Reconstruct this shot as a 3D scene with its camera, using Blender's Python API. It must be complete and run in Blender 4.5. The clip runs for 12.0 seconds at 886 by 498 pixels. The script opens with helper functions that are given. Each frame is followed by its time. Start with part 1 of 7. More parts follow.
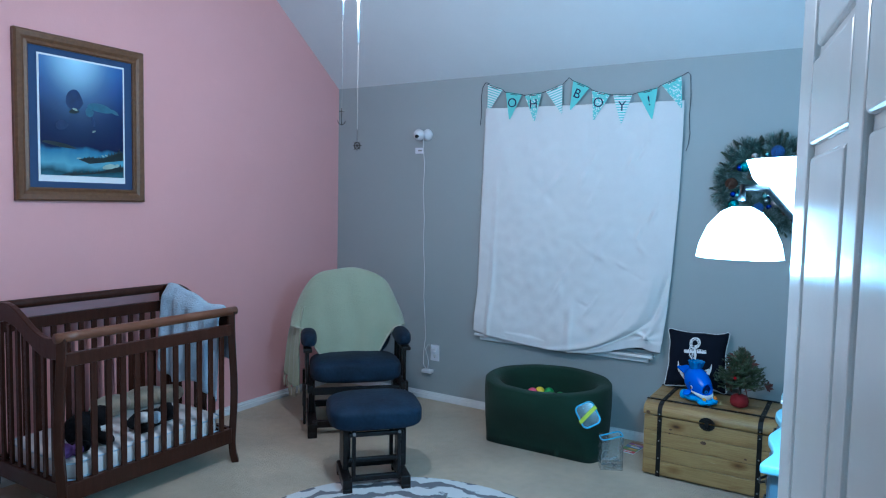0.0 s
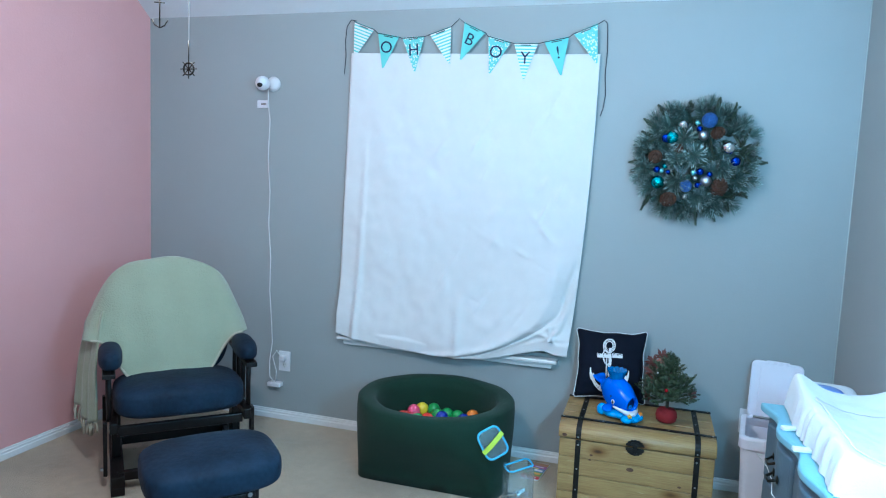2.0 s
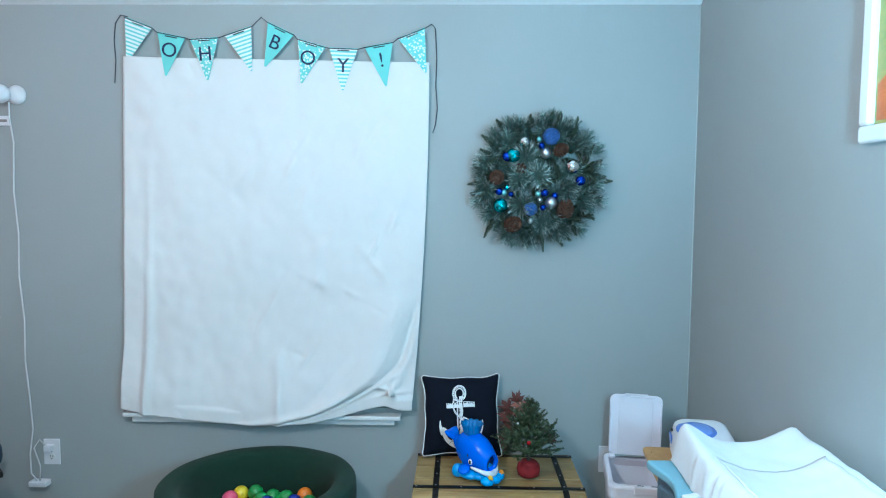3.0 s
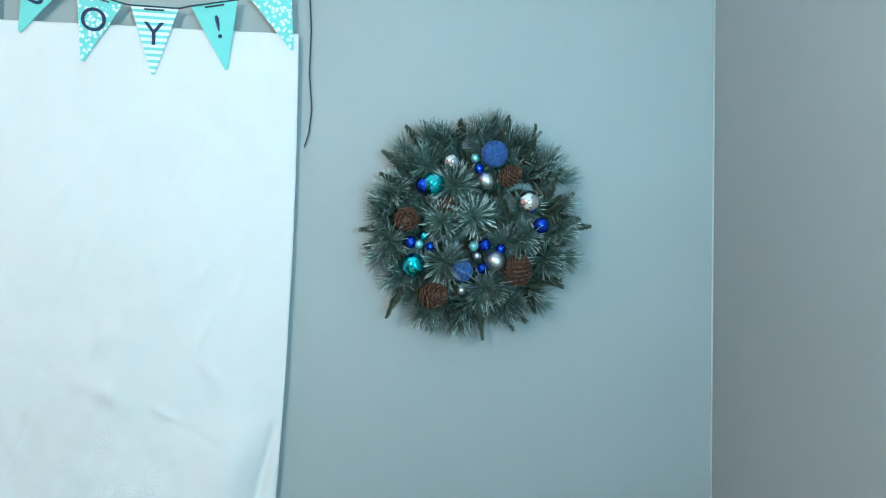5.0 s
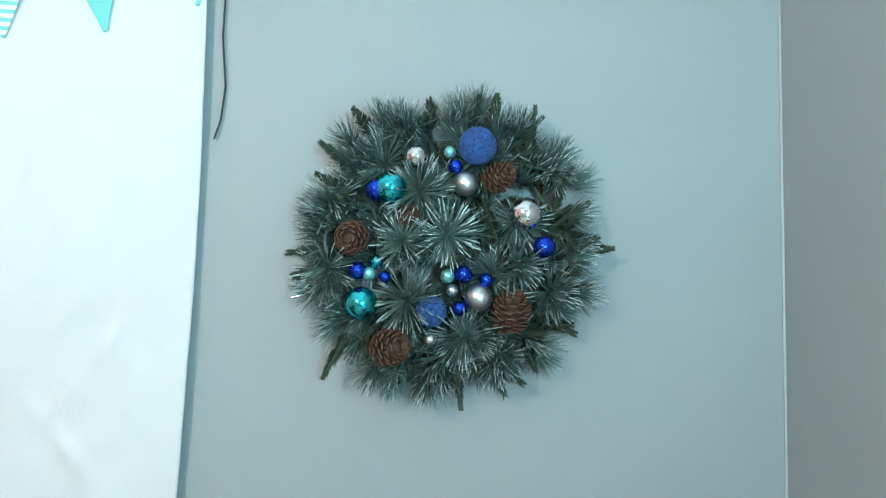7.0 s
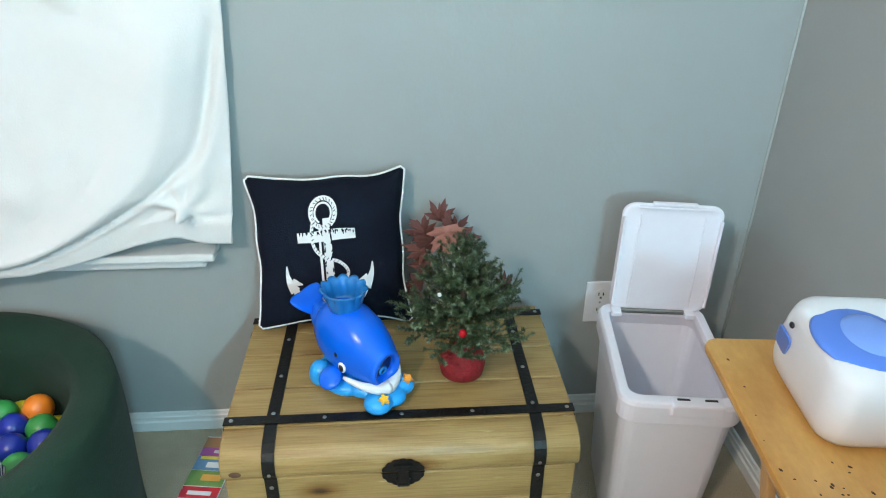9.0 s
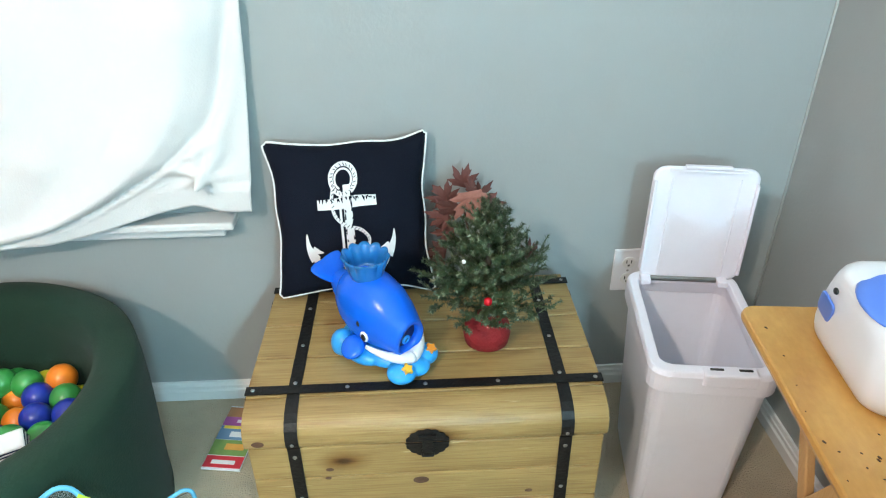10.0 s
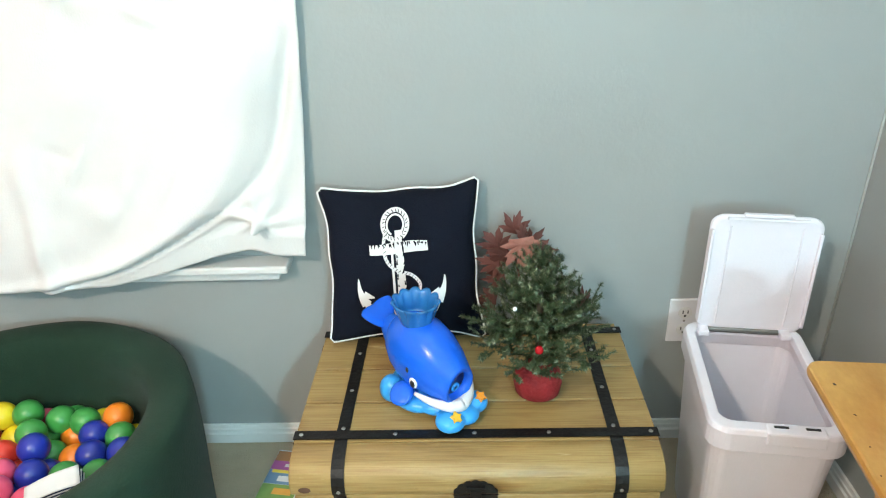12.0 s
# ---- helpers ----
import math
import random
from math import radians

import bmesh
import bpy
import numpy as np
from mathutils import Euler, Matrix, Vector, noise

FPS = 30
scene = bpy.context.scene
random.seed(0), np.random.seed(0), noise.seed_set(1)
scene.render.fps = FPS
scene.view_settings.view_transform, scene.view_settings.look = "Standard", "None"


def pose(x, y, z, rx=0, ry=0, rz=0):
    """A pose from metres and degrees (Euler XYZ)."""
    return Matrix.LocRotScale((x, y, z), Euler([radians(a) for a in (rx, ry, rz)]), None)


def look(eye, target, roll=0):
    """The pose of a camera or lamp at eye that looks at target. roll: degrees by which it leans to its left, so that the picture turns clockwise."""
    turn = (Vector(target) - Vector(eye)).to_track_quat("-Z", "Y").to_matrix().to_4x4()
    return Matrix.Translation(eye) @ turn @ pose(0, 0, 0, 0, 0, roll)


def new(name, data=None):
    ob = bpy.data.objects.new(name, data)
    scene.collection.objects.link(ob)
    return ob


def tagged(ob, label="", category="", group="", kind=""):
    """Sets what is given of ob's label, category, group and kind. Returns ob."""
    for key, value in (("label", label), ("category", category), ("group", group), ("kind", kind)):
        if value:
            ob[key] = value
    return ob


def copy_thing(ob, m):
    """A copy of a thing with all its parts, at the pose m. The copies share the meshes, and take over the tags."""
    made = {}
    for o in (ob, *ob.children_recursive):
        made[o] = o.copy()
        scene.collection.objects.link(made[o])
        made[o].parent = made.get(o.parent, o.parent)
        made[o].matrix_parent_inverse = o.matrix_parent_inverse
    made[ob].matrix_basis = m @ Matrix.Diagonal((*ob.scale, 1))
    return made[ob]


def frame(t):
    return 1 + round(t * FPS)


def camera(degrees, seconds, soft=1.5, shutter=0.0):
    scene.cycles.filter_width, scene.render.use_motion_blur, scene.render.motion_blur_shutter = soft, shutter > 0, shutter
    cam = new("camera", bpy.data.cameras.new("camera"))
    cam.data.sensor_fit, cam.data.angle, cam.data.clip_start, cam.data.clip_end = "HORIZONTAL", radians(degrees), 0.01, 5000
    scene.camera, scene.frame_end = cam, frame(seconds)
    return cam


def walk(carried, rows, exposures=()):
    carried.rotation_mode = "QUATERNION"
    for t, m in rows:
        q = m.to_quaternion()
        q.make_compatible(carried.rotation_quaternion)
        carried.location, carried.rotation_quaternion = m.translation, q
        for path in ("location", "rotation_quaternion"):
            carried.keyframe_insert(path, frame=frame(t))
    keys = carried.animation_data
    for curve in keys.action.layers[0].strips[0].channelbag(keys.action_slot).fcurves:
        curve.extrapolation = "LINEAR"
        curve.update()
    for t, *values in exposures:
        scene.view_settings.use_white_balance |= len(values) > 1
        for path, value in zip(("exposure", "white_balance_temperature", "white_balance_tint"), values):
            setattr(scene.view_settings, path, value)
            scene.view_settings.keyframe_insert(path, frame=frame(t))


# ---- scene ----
cam = camera(66.3, 12.0, soft=1.1)
PATH = [
    (0, (1.794, 0.125, 1.528), (0.747, 1.824, 1.39), 1.2),
    (0.5, (1.653, 0.327, 1.548), (0.522, 1.97, 1.397), 0.2),
    (1, (1.52, 0.58, 1.543), (0.408, 2.23, 1.348), 0.2),
    (1.5, (1.364, 0.755, 1.538), (0.36, 2.473, 1.338), 2.3),
    (2, (1.134, 0.881, 1.52), (0.554, 2.784, 1.314), 2.4),
    (2.5, (1.01, 1.084, 1.501), (0.782, 3.058, 1.278), 1.7),
    (3, (0.97, 1.403, 1.575), (0.922, 3.397, 1.428), 0.4),
    (3.5, (0.93, 1.715, 1.533), (1.013, 3.711, 1.448), -1.8),
    (3.7, (0.941, 1.837, 1.56), (1.095, 3.83, 1.507), -1.7),
    (5.3, (1.119, 2.726, 1.583), (1.285, 4.718, 1.636), 1.3),
    (5.5, (1.128, 2.816, 1.584), (1.334, 4.803, 1.688), 1.5),
    (6, (1.132, 2.996, 1.548), (1.456, 4.962, 1.719), 0.3),
    (6.5, (1.209, 3.095, 1.595), (1.389, 5.083, 1.719), 0.6),
    (6.7, (1.232, 3.119, 1.597), (1.382, 5.109, 1.724), 0.6),
    (8.3, (1.167, 3.093, 1.464), (1.194, 4.971, 0.776), 0.3),
    (8.4, (1.174, 3.105, 1.463), (1.205, 4.95, 0.692), 0.0),
    (8.5, (1.16, 3.067, 1.421), (1.224, 4.908, 0.643), 0.1),
    (9, (1.138, 3.022, 1.352), (1.27, 4.773, 0.394), 0.5),
    (9.5, (1.131, 3.057, 1.319), (1.261, 4.756, 0.272), 0.2),
    (10, (1.133, 3.053, 1.322), (1.203, 4.766, 0.293), -0.8),
    (10.5, (1.135, 3.043, 1.33), (1.189, 4.768, 0.32), -0.5),
    (11, (1.136, 3.043, 1.329), (1.151, 4.847, 0.465), -1.5),
    (11.5, (1.132, 3.055, 1.319), (1.06, 4.857, 0.454), -3.0),
    (12, (1.131, 3.056, 1.32), (1.058, 4.837, 0.414), -2.3),
]
walk(cam, [(t, look(eye, target, roll)) for t, eye, target, roll in PATH],
     [(0.0, -0.18, 4900, 9), (0.5, 0.20, 4930, 9), (1.0, 0.50, 4980, 8), (1.5, 0.55, 5000, 9), (2.0, 0.48, 5090, 7), (2.5, 0.41, 5240, 5), (3.5, 0.49, 5620, 3), (5.5, 0.52, 5990, 2), (6.5, 0.62, 6260, 3),
      (8.5, 0.75, 6400, 7), (9.0, 0.86, 6540, 8), (9.5, 1.07, 6720, 9), (10.0, 1.13, 6760, 10), (10.5, 1.10, 6800, 10), (11.0, 1.12, 6860, 10), (11.5, 1.15, 7080, 10), (12.0, 1.15, 7260, 11)])

# ---------------------------------------------------------------- light
world = bpy.data.worlds.new("night")
scene.world = world
world.use_nodes = True
world.node_tree.nodes["Background"].inputs[0].default_value = (0.02, 0.03, 0.05, 1)
world.node_tree.nodes["Background"].inputs[1].default_value = 0.3

FAN = (0.15, 2.10)
LAMP_POLE = (1.70, 2.02)
LAMP_LOW = (1.560, 1.790, 1.462)


def point_light(name, at, watts, colour, radius):
    data = bpy.data.lights.new(name, "POINT")
    data.energy, data.color, data.shadow_soft_size = watts, colour, radius
    ob = new(name, data)
    ob.location = at
    return ob


point_light("fan_bulb", (FAN[0], FAN[1], 2.30), 70, (1.0, 0.90, 0.78), 0.07)
point_light("reading_bulb", (LAMP_LOW[0], LAMP_LOW[1], LAMP_LOW[2] - 0.02), 68, (0.38, 0.80, 1.0), 0.05)
point_light("torchiere_bulb", (LAMP_POLE[0], LAMP_POLE[1], 1.668), 68, (0.38, 0.80, 1.0), 0.05)

# ---------------------------------------------------------------- materials


def mat(name, colour, rough=0.6, metal=0.0, vary=0.08, scale=6.0, bump=0.0, bump_scale=60.0, coat=0.0, trans=0.0,
        sheen=0.0, second=None, stretch=(1, 1, 1), island=0.0, spec=0.5):
    m = bpy.data.materials.new(name)
    m.use_nodes = True
    nt = m.node_tree
    n, l = nt.nodes, nt.links
    b = n["Principled BSDF"]
    b.inputs["Roughness"].default_value = rough
    b.inputs["Metallic"].default_value = metal
    b.inputs["Coat Weight"].default_value = coat
    b.inputs["Transmission Weight"].default_value = trans
    b.inputs["Sheen Weight"].default_value = sheen
    b.inputs["Specular IOR Level"].default_value = spec
    tc = n.new("ShaderNodeTexCoord")
    mp = n.new("ShaderNodeMapping")
    mp.inputs["Scale"].default_value = stretch
    l.new(tc.outputs["Object"], mp.inputs[0])
    ramp = n.new("ShaderNodeMix")
    ramp.data_type = "RGBA"
    dark = second or tuple(max(0.0, c * (1 - vary * 2)) for c in colour)
    ramp.inputs[6].default_value = (*dark, 1)
    ramp.inputs[7].default_value = (*colour, 1)
    n1 = n.new("ShaderNodeTexNoise")
    n1.inputs["Scale"].default_value = scale
    n1.inputs["Detail"].default_value = 6
    l.new(mp.outputs[0], n1.inputs["Vector"])
    n2 = n.new("ShaderNodeTexNoise")
    n2.inputs["Scale"].default_value = scale * 9
    n2.inputs["Detail"].default_value = 3
    l.new(mp.outputs[0], n2.inputs["Vector"])
    mx = n.new("ShaderNodeMath")
    mx.operation = "MULTIPLY_ADD"
    mx.inputs[1].default_value = 0.45
    l.new(n2.outputs["Fac"], mx.inputs[0])
    sub = n.new("ShaderNodeMath")
    sub.operation = "MULTIPLY_ADD"
    sub.inputs[1].default_value = 1.3
    sub.inputs[2].default_value = -0.33
    l.new(n1.outputs["Fac"], sub.inputs[0])
    l.new(sub.outputs[0], mx.inputs[2])
    mx.use_clamp = True
    l.new(mx.outputs[0], ramp.inputs[0])
    out = ramp.outputs[2]
    if island:
        info = n.new("ShaderNodeObjectInfo")
        hsv = n.new("ShaderNodeHueSaturation")
        mul = n.new("ShaderNodeMath")
        mul.operation = "MULTIPLY_ADD"
        mul.inputs[1].default_value = island
        mul.inputs[2].default_value = 1 - island / 2
        l.new(info.outputs["Random"], mul.inputs[0])
        l.new(mul.outputs[0], hsv.inputs["Value"])
        l.new(out, hsv.inputs["Color"])
        out = hsv.outputs[0]
    l.new(out, b.inputs["Base Color"])
    if bump:
        n3 = n.new("ShaderNodeTexNoise")
        n3.inputs["Scale"].default_value = bump_scale
        n3.inputs["Detail"].default_value = 4
        l.new(mp.outputs[0], n3.inputs["Vector"])
        bp = n.new("ShaderNodeBump")
        bp.inputs["Strength"].default_value = min(1.0, bump)
        bp.inputs["Distance"].default_value = 0.01
        l.new(n3.outputs["Fac"], bp.inputs["Height"])
        l.new(bp.outputs[0], b.inputs["Normal"])
    return m


def glow(name, colour, strength):
    m = mat(name, (0.9, 0.9, 0.9), 0.4, vary=0.0)
    b = m.node_tree.nodes["Principled BSDF"]
    b.inputs["Emission Color"].default_value = (*colour, 1)
    b.inputs["Emission Strength"].default_value = strength
    return m


def wood(name, light, dark, rings=14.0, rough=0.5, axis="X", coat=0.0, island=0.25):
    stretch = {"X": (1, 9, 9), "Y": (9, 1, 9), "Z": (9, 9, 1)}[axis]
    m = mat(name, light, rough, vary=0.2, scale=rings * 0.35, second=dark, stretch=stretch, bump=0.15, bump_scale=rings * 2.5, coat=coat, island=island)
    return m


M = {}
M["grey"] = mat("grey_wall_paint", (0.36, 0.385, 0.385), 0.6, vary=0.03, scale=2.0, bump=0.06, bump_scale=90)
# paler than the wall: the corner's edge highlight as a colour
M["bead"] = mat("highlit_caulk", (0.52, 0.56, 0.55), 0.5, vary=0.05, scale=8)
M["pink"] = mat("pink_wall_paint", (0.75, 0.39, 0.38), 0.6, vary=0.03, scale=2.0, bump=0.06, bump_scale=90)
M["ceiling"] = mat("white_ceiling_paint", (0.69, 0.71, 0.73), 0.8, vary=0.03, scale=3, bump=0.12, bump_scale=70)
M["trim"] = mat("white_trim_paint", (0.80, 0.80, 0.80), 0.24, vary=0.03, scale=8)
M["carpet"] = mat("beige_carpet", (0.68, 0.54, 0.375), 0.95, vary=0.24, scale=2.2, bump=1.0, bump_scale=260, sheen=0.2)
M["sheet"] = mat("white_cotton_sheet", (0.755, 0.745, 0.745), 0.85, vary=0.03, scale=5, bump=0.12, bump_scale=240)
M["espresso"] = wood("espresso_wood", (0.056, 0.020, 0.012), (0.022, 0.008, 0.005), rough=0.34, axis="Z")
M["cherry"] = wood("worn_cherry_wood", (0.17, 0.065, 0.03), (0.07, 0.025, 0.012), rough=0.35, axis="Y", coat=0.2)
M["black_wood"] = wood("black_lacquered_wood", (0.010, 0.008, 0.008), (0.005, 0.004, 0.004), rough=0.35, axis="X", coat=0.08)
for k in ("espresso", "black_wood"):
    M[k].node_tree.nodes["Principled BSDF"].inputs["Specular IOR Level"].default_value = 0.22
# noise between near-black and navy stands in for sheen highlights on the nap
M["navy_plush"] = mat("navy_microfibre", (0.015, 0.034, 0.066), 0.65, vary=0.65, scale=6, second=(0.001, 0.003, 0.007), bump=0.2, bump_scale=40, sheen=0.015, spec=0.15)
M["sage"] = mat("sage_green_fleece", (0.365, 0.40, 0.285), 0.95, vary=0.07, scale=5, bump=0.5, bump_scale=140, sheen=0.4)
M["fringe"] = mat("cream_yarn", (0.58, 0.54, 0.42), 0.95, vary=0.15, scale=40, bump=0.6, bump_scale=200)
M["blue_towel"] = mat("pale_blue_fleece", (0.50, 0.66, 0.82), 0.95, vary=0.12, scale=14, bump=0.8, bump_scale=110, sheen=0.4)
M["tub"] = mat("dark_green_jersey", (0.015, 0.040, 0.025), 0.9, vary=0.14, scale=5, bump=0.2, bump_scale=220, sheen=0.06, spec=0.15)


def pine_boards(name):
    """Yellow pine: long streaks, fine pores, knots with dark rings and pale rubbed patches, shifted from board to board."""
    m = bpy.data.materials.new(name)
    m.use_nodes = True
    n, l = m.node_tree.nodes, m.node_tree.links
    b = n["Principled BSDF"]
    tc, info = n.new("ShaderNodeTexCoord"), n.new("ShaderNodeObjectInfo")
    shift = n.new("ShaderNodeVectorMath")
    shift.operation = "MULTIPLY_ADD"
    shift.inputs[1].default_value = (7.0, 3.0, 5.0)
    l.new(info.outputs["Random"], shift.inputs[0])
    l.new(tc.outputs["Object"], shift.inputs[2])

    def grain(scale, stretch, detail, warp=0.0):
        mp, tx = n.new("ShaderNodeMapping"), n.new("ShaderNodeTexNoise")
        mp.inputs["Scale"].default_value = stretch
        tx.inputs["Scale"].default_value, tx.inputs["Detail"].default_value, tx.inputs["Distortion"].default_value = scale, detail, warp
        l.new(shift.outputs[0], mp.inputs[0])
        l.new(mp.outputs[0], tx.inputs["Vector"])
        return tx.outputs["Fac"]

    def ramp(source, stops):
        cr = n.new("ShaderNodeValToRGB")
        e = cr.color_ramp.elements
        e[0].position, e[0].color = stops[0][0], (*stops[0][1], 1)
        e[1].position, e[1].color = stops[-1][0], (*stops[-1][1], 1)
        for pos, col in stops[1:-1]:
            e.new(pos).color = (*col, 1)
        l.new(source, cr.inputs[0])
        return cr.outputs[0]

    def mix(kind, fac, a, c):
        mm = n.new("ShaderNodeMix")
        mm.data_type, mm.blend_type = "RGBA", kind
        if isinstance(fac, float):
            mm.inputs[0].default_value = fac
        else:
            l.new(fac, mm.inputs[0])
        l.new(a, mm.inputs[6])
        if isinstance(c, tuple):
            mm.inputs[7].default_value = (*c, 1)
        else:
            l.new(c, mm.inputs[7])
        return mm.outputs[2]

    broad = ramp(grain(3.0, (1.0, 6, 6), 5, 0.8), [(0.28, (0.255, 0.150, 0.052)), (0.44, (0.322, 0.200, 0.074)), (0.58, (0.366, 0.235, 0.090)), (0.74, (0.295, 0.174, 0.062))])
    fine = ramp(grain(5.0, (1.6, 60, 60), 4), [(0.32, (0.80, 0.75, 0.68)), (0.55, (1.0, 1.0, 1.0)), (0.75, (1.06, 1.06, 1.05))])
    col = mix("MULTIPLY", 1.0, broad, fine)
    vo, mpv = n.new("ShaderNodeTexVoronoi"), n.new("ShaderNodeMapping")
    mpv.inputs["Scale"].default_value = (3.6, 7.5, 7.5)
    l.new(shift.outputs[0], mpv.inputs[0])
    l.new(mpv.outputs[0], vo.inputs["Vector"])
    vo.inputs["Scale"].default_value = 1.0
    col = mix("MULTIPLY", 1.0, col, ramp(vo.outputs["Distance"], [(0.03, (0.16, 0.09, 0.05)), (0.07, (0.45, 0.32, 0.2)), (0.10, (0.62, 0.50, 0.36)), (0.22, (1.0, 1.0, 1.0))]))
    rub = ramp(grain(26.0, (0.35, 1.6, 1.6), 6, 0.4), [(0.66, (0.0, 0.0, 0.0)), (0.72, (0.55, 0.55, 0.55))])
    col = mix("MIX", rub, col, (0.60, 0.47, 0.26))
    l.new(col, b.inputs["Base Color"])
    b.inputs["Roughness"].default_value = 0.42
    bp = n.new("ShaderNodeBump")
    bp.inputs["Strength"].default_value, bp.inputs["Distance"].default_value = 0.25, 0.004
    l.new(grain(5.0, (1.6, 60, 60), 4), bp.inputs["Height"])
    l.new(bp.outputs[0], b.inputs["Normal"])
    return m


M["pine"] = pine_boards("pale_pine_plank")
M["iron"] = mat("black_iron", (0.02, 0.018, 0.018), 0.45, 0.6, vary=0.25, scale=20, bump=0.2, bump_scale=120)
M["rivet"] = mat("dull_steel_rivet", (0.35, 0.34, 0.33), 0.35, 0.9)
M["navy_canvas"] = mat("navy_canvas", (0.007, 0.0095, 0.018), 0.9, vary=0.15, scale=12, bump=0.2, bump_scale=300, spec=0.1)
M["white_print"] = mat("white_fabric_print", (0.80, 0.80, 0.80), 0.85, vary=0.05, scale=40)
M["whale"] = mat("glossy_blue_plastic", (0.002, 0.125, 0.74), 0.24, vary=0.04, coat=0.1, spec=0.35)
# whale blue darkened by hand for the shade inside its mouth
M["mouth_shade"] = mat("shaded_blue_plastic", (0.002, 0.018, 0.10), 0.4, vary=0.04)
M["aqua"] = mat("aqua_plastic", (0.02, 0.36, 0.86), 0.3, vary=0.04, coat=0.3)
M["aqua_clear"] = mat("clear_aqua_plastic", (0.02, 0.27, 0.70), 0.15, vary=0.02, trans=0.45)
M["white_plastic"] = mat("white_plastic", (0.78, 0.78, 0.82), 0.35, vary=0.03, scale=6)
M["bin"] = mat("pale_lilac_grey_plastic", (0.86, 0.84, 0.93), 0.38, vary=0.04, scale=5, bump=0.06, bump_scale=200)
skin = M["bin"].node_tree.nodes["Principled BSDF"].inputs
skin["Subsurface Weight"].default_value = 0.08
skin["Subsurface Scale"].default_value = 0.01
skin["Subsurface Radius"].default_value = (1.0, 0.95, 1.0)
M["black"] = mat("black_plastic", (0.012, 0.012, 0.014), 0.35, vary=0.1)
M["orange"] = mat("orange_plastic", (0.85, 0.30, 0.04), 0.35, vary=0.05)
M["star"] = mat("yellow_orange_plastic", (0.95, 0.52, 0.05), 0.35, vary=0.05)
M["fir"] = mat("dark_green_tinsel", (0.026, 0.050, 0.018), 0.42, vary=0.35, scale=60, second=(0.066, 0.095, 0.046), island=0.5)
M["fir_tip"] = mat("pale_green_tinsel", (0.26, 0.30, 0.19), 0.32, vary=0.3, scale=60)
M["sprig"] = mat("blue_green_needles", (0.120, 0.200, 0.174), 0.5, vary=0.3, scale=22, second=(0.062, 0.108, 0.090), island=0.6)
M["sprig_frost"] = mat("frosted_needles", (0.74, 0.84, 0.83), 0.14, vary=0.45, scale=140, second=(0.16, 0.25, 0.23), island=0.3)
M["olive_sprig"] = mat("olive_needles", (0.098, 0.130, 0.086), 0.6, vary=0.25, scale=30, second=(0.042, 0.060, 0.038), island=0.4)
M["cone"] = mat("brown_pinecone", (0.15, 0.070, 0.042), 0.7, vary=0.4, scale=60, second=(0.045, 0.018, 0.011))
M["bark"] = mat("brown_wire_bark", (0.06, 0.045, 0.03), 0.8, vary=0.2, scale=30)
M["red_cloth"] = mat("dark_red_cloth", (0.28, 0.008, 0.012), 0.8, vary=0.2, scale=25, bump=0.3, bump_scale=180)
M["red_gloss"] = mat("red_gloss", (0.55, 0.01, 0.02), 0.12, 0.4, vary=0.05)
M["maple"] = mat("dried_red_leaf", (0.23, 0.090, 0.076), 0.75, vary=0.35, scale=25, second=(0.085, 0.026, 0.024), island=0.6)
M["maple_pale"] = mat("pale_dried_leaf", (0.40, 0.185, 0.150), 0.7, vary=0.3, scale=40, second=(0.22, 0.085, 0.070))
M["oak_table"] = mat("honey_wood_tabletop", (0.66, 0.37, 0.11), 0.32, vary=0.2, scale=7.0, second=(0.40, 0.175, 0.035), stretch=(2.2, 1, 1), bump=0.1, bump_scale=30, coat=0.3)
M["leg_wood"] = wood("honey_wood_leg", (0.60, 0.36, 0.16), (0.45, 0.25, 0.09), rough=0.45, axis="Z")
M["burn"] = mat("dark_burn_spot", (0.07, 0.03, 0.012), 0.7, vary=0.3, scale=60)
M["blue_lid"] = mat("cornflower_blue_plastic", (0.10, 0.22, 0.70), 0.3, vary=0.04, coat=0.2)
M["pale_blue_lid"] = mat("pale_cornflower_plastic", (0.20, 0.34, 0.80), 0.3, vary=0.04, coat=0.2)
# cyan of the cool lamp's light is mixed into this blue-grey top
M["dresser_top"] = mat("lamp_tinted_blue_paint", (0.24, 0.47, 0.58), 0.4, vary=0.08, scale=7, bump=0.08, bump_scale=60)
M["dresser_body"] = mat("slate_blue_paint", (0.10, 0.15, 0.20), 0.45, vary=0.1, scale=6, bump=0.08, bump_scale=60)
M["brass"] = mat("dark_bronze", (0.03, 0.025, 0.02), 0.4, 0.8, vary=0.2, scale=30)
M["gold_wood"] = wood("gilded_brown_frame", (0.17, 0.080, 0.033), (0.085, 0.038, 0.016), rough=0.38, axis="Z", island=0.0)
M["navy_mat"] = mat("navy_mount_board", (0.035, 0.07, 0.16), 0.9, vary=0.06, scale=30)
M["paper"] = mat("white_paper", (0.80, 0.82, 0.84), 0.8, vary=0.03, scale=20)
M["teal_card"] = mat("teal_card", (0.22, 0.66, 0.62), 0.8, vary=0.04, scale=20)
M["navy_ink"] = mat("navy_ink", (0.012, 0.03, 0.09), 0.7, vary=0.1)
M["string"] = mat("navy_string", (0.05, 0.055, 0.075), 0.8, vary=0.2, scale=60)
M["cord"] = mat("white_cable", (0.72, 0.73, 0.74), 0.5, vary=0.05)
M["chain"] = mat("nickel_chain", (0.45, 0.43, 0.41), 0.45, 0.7, vary=0.15, scale=50)
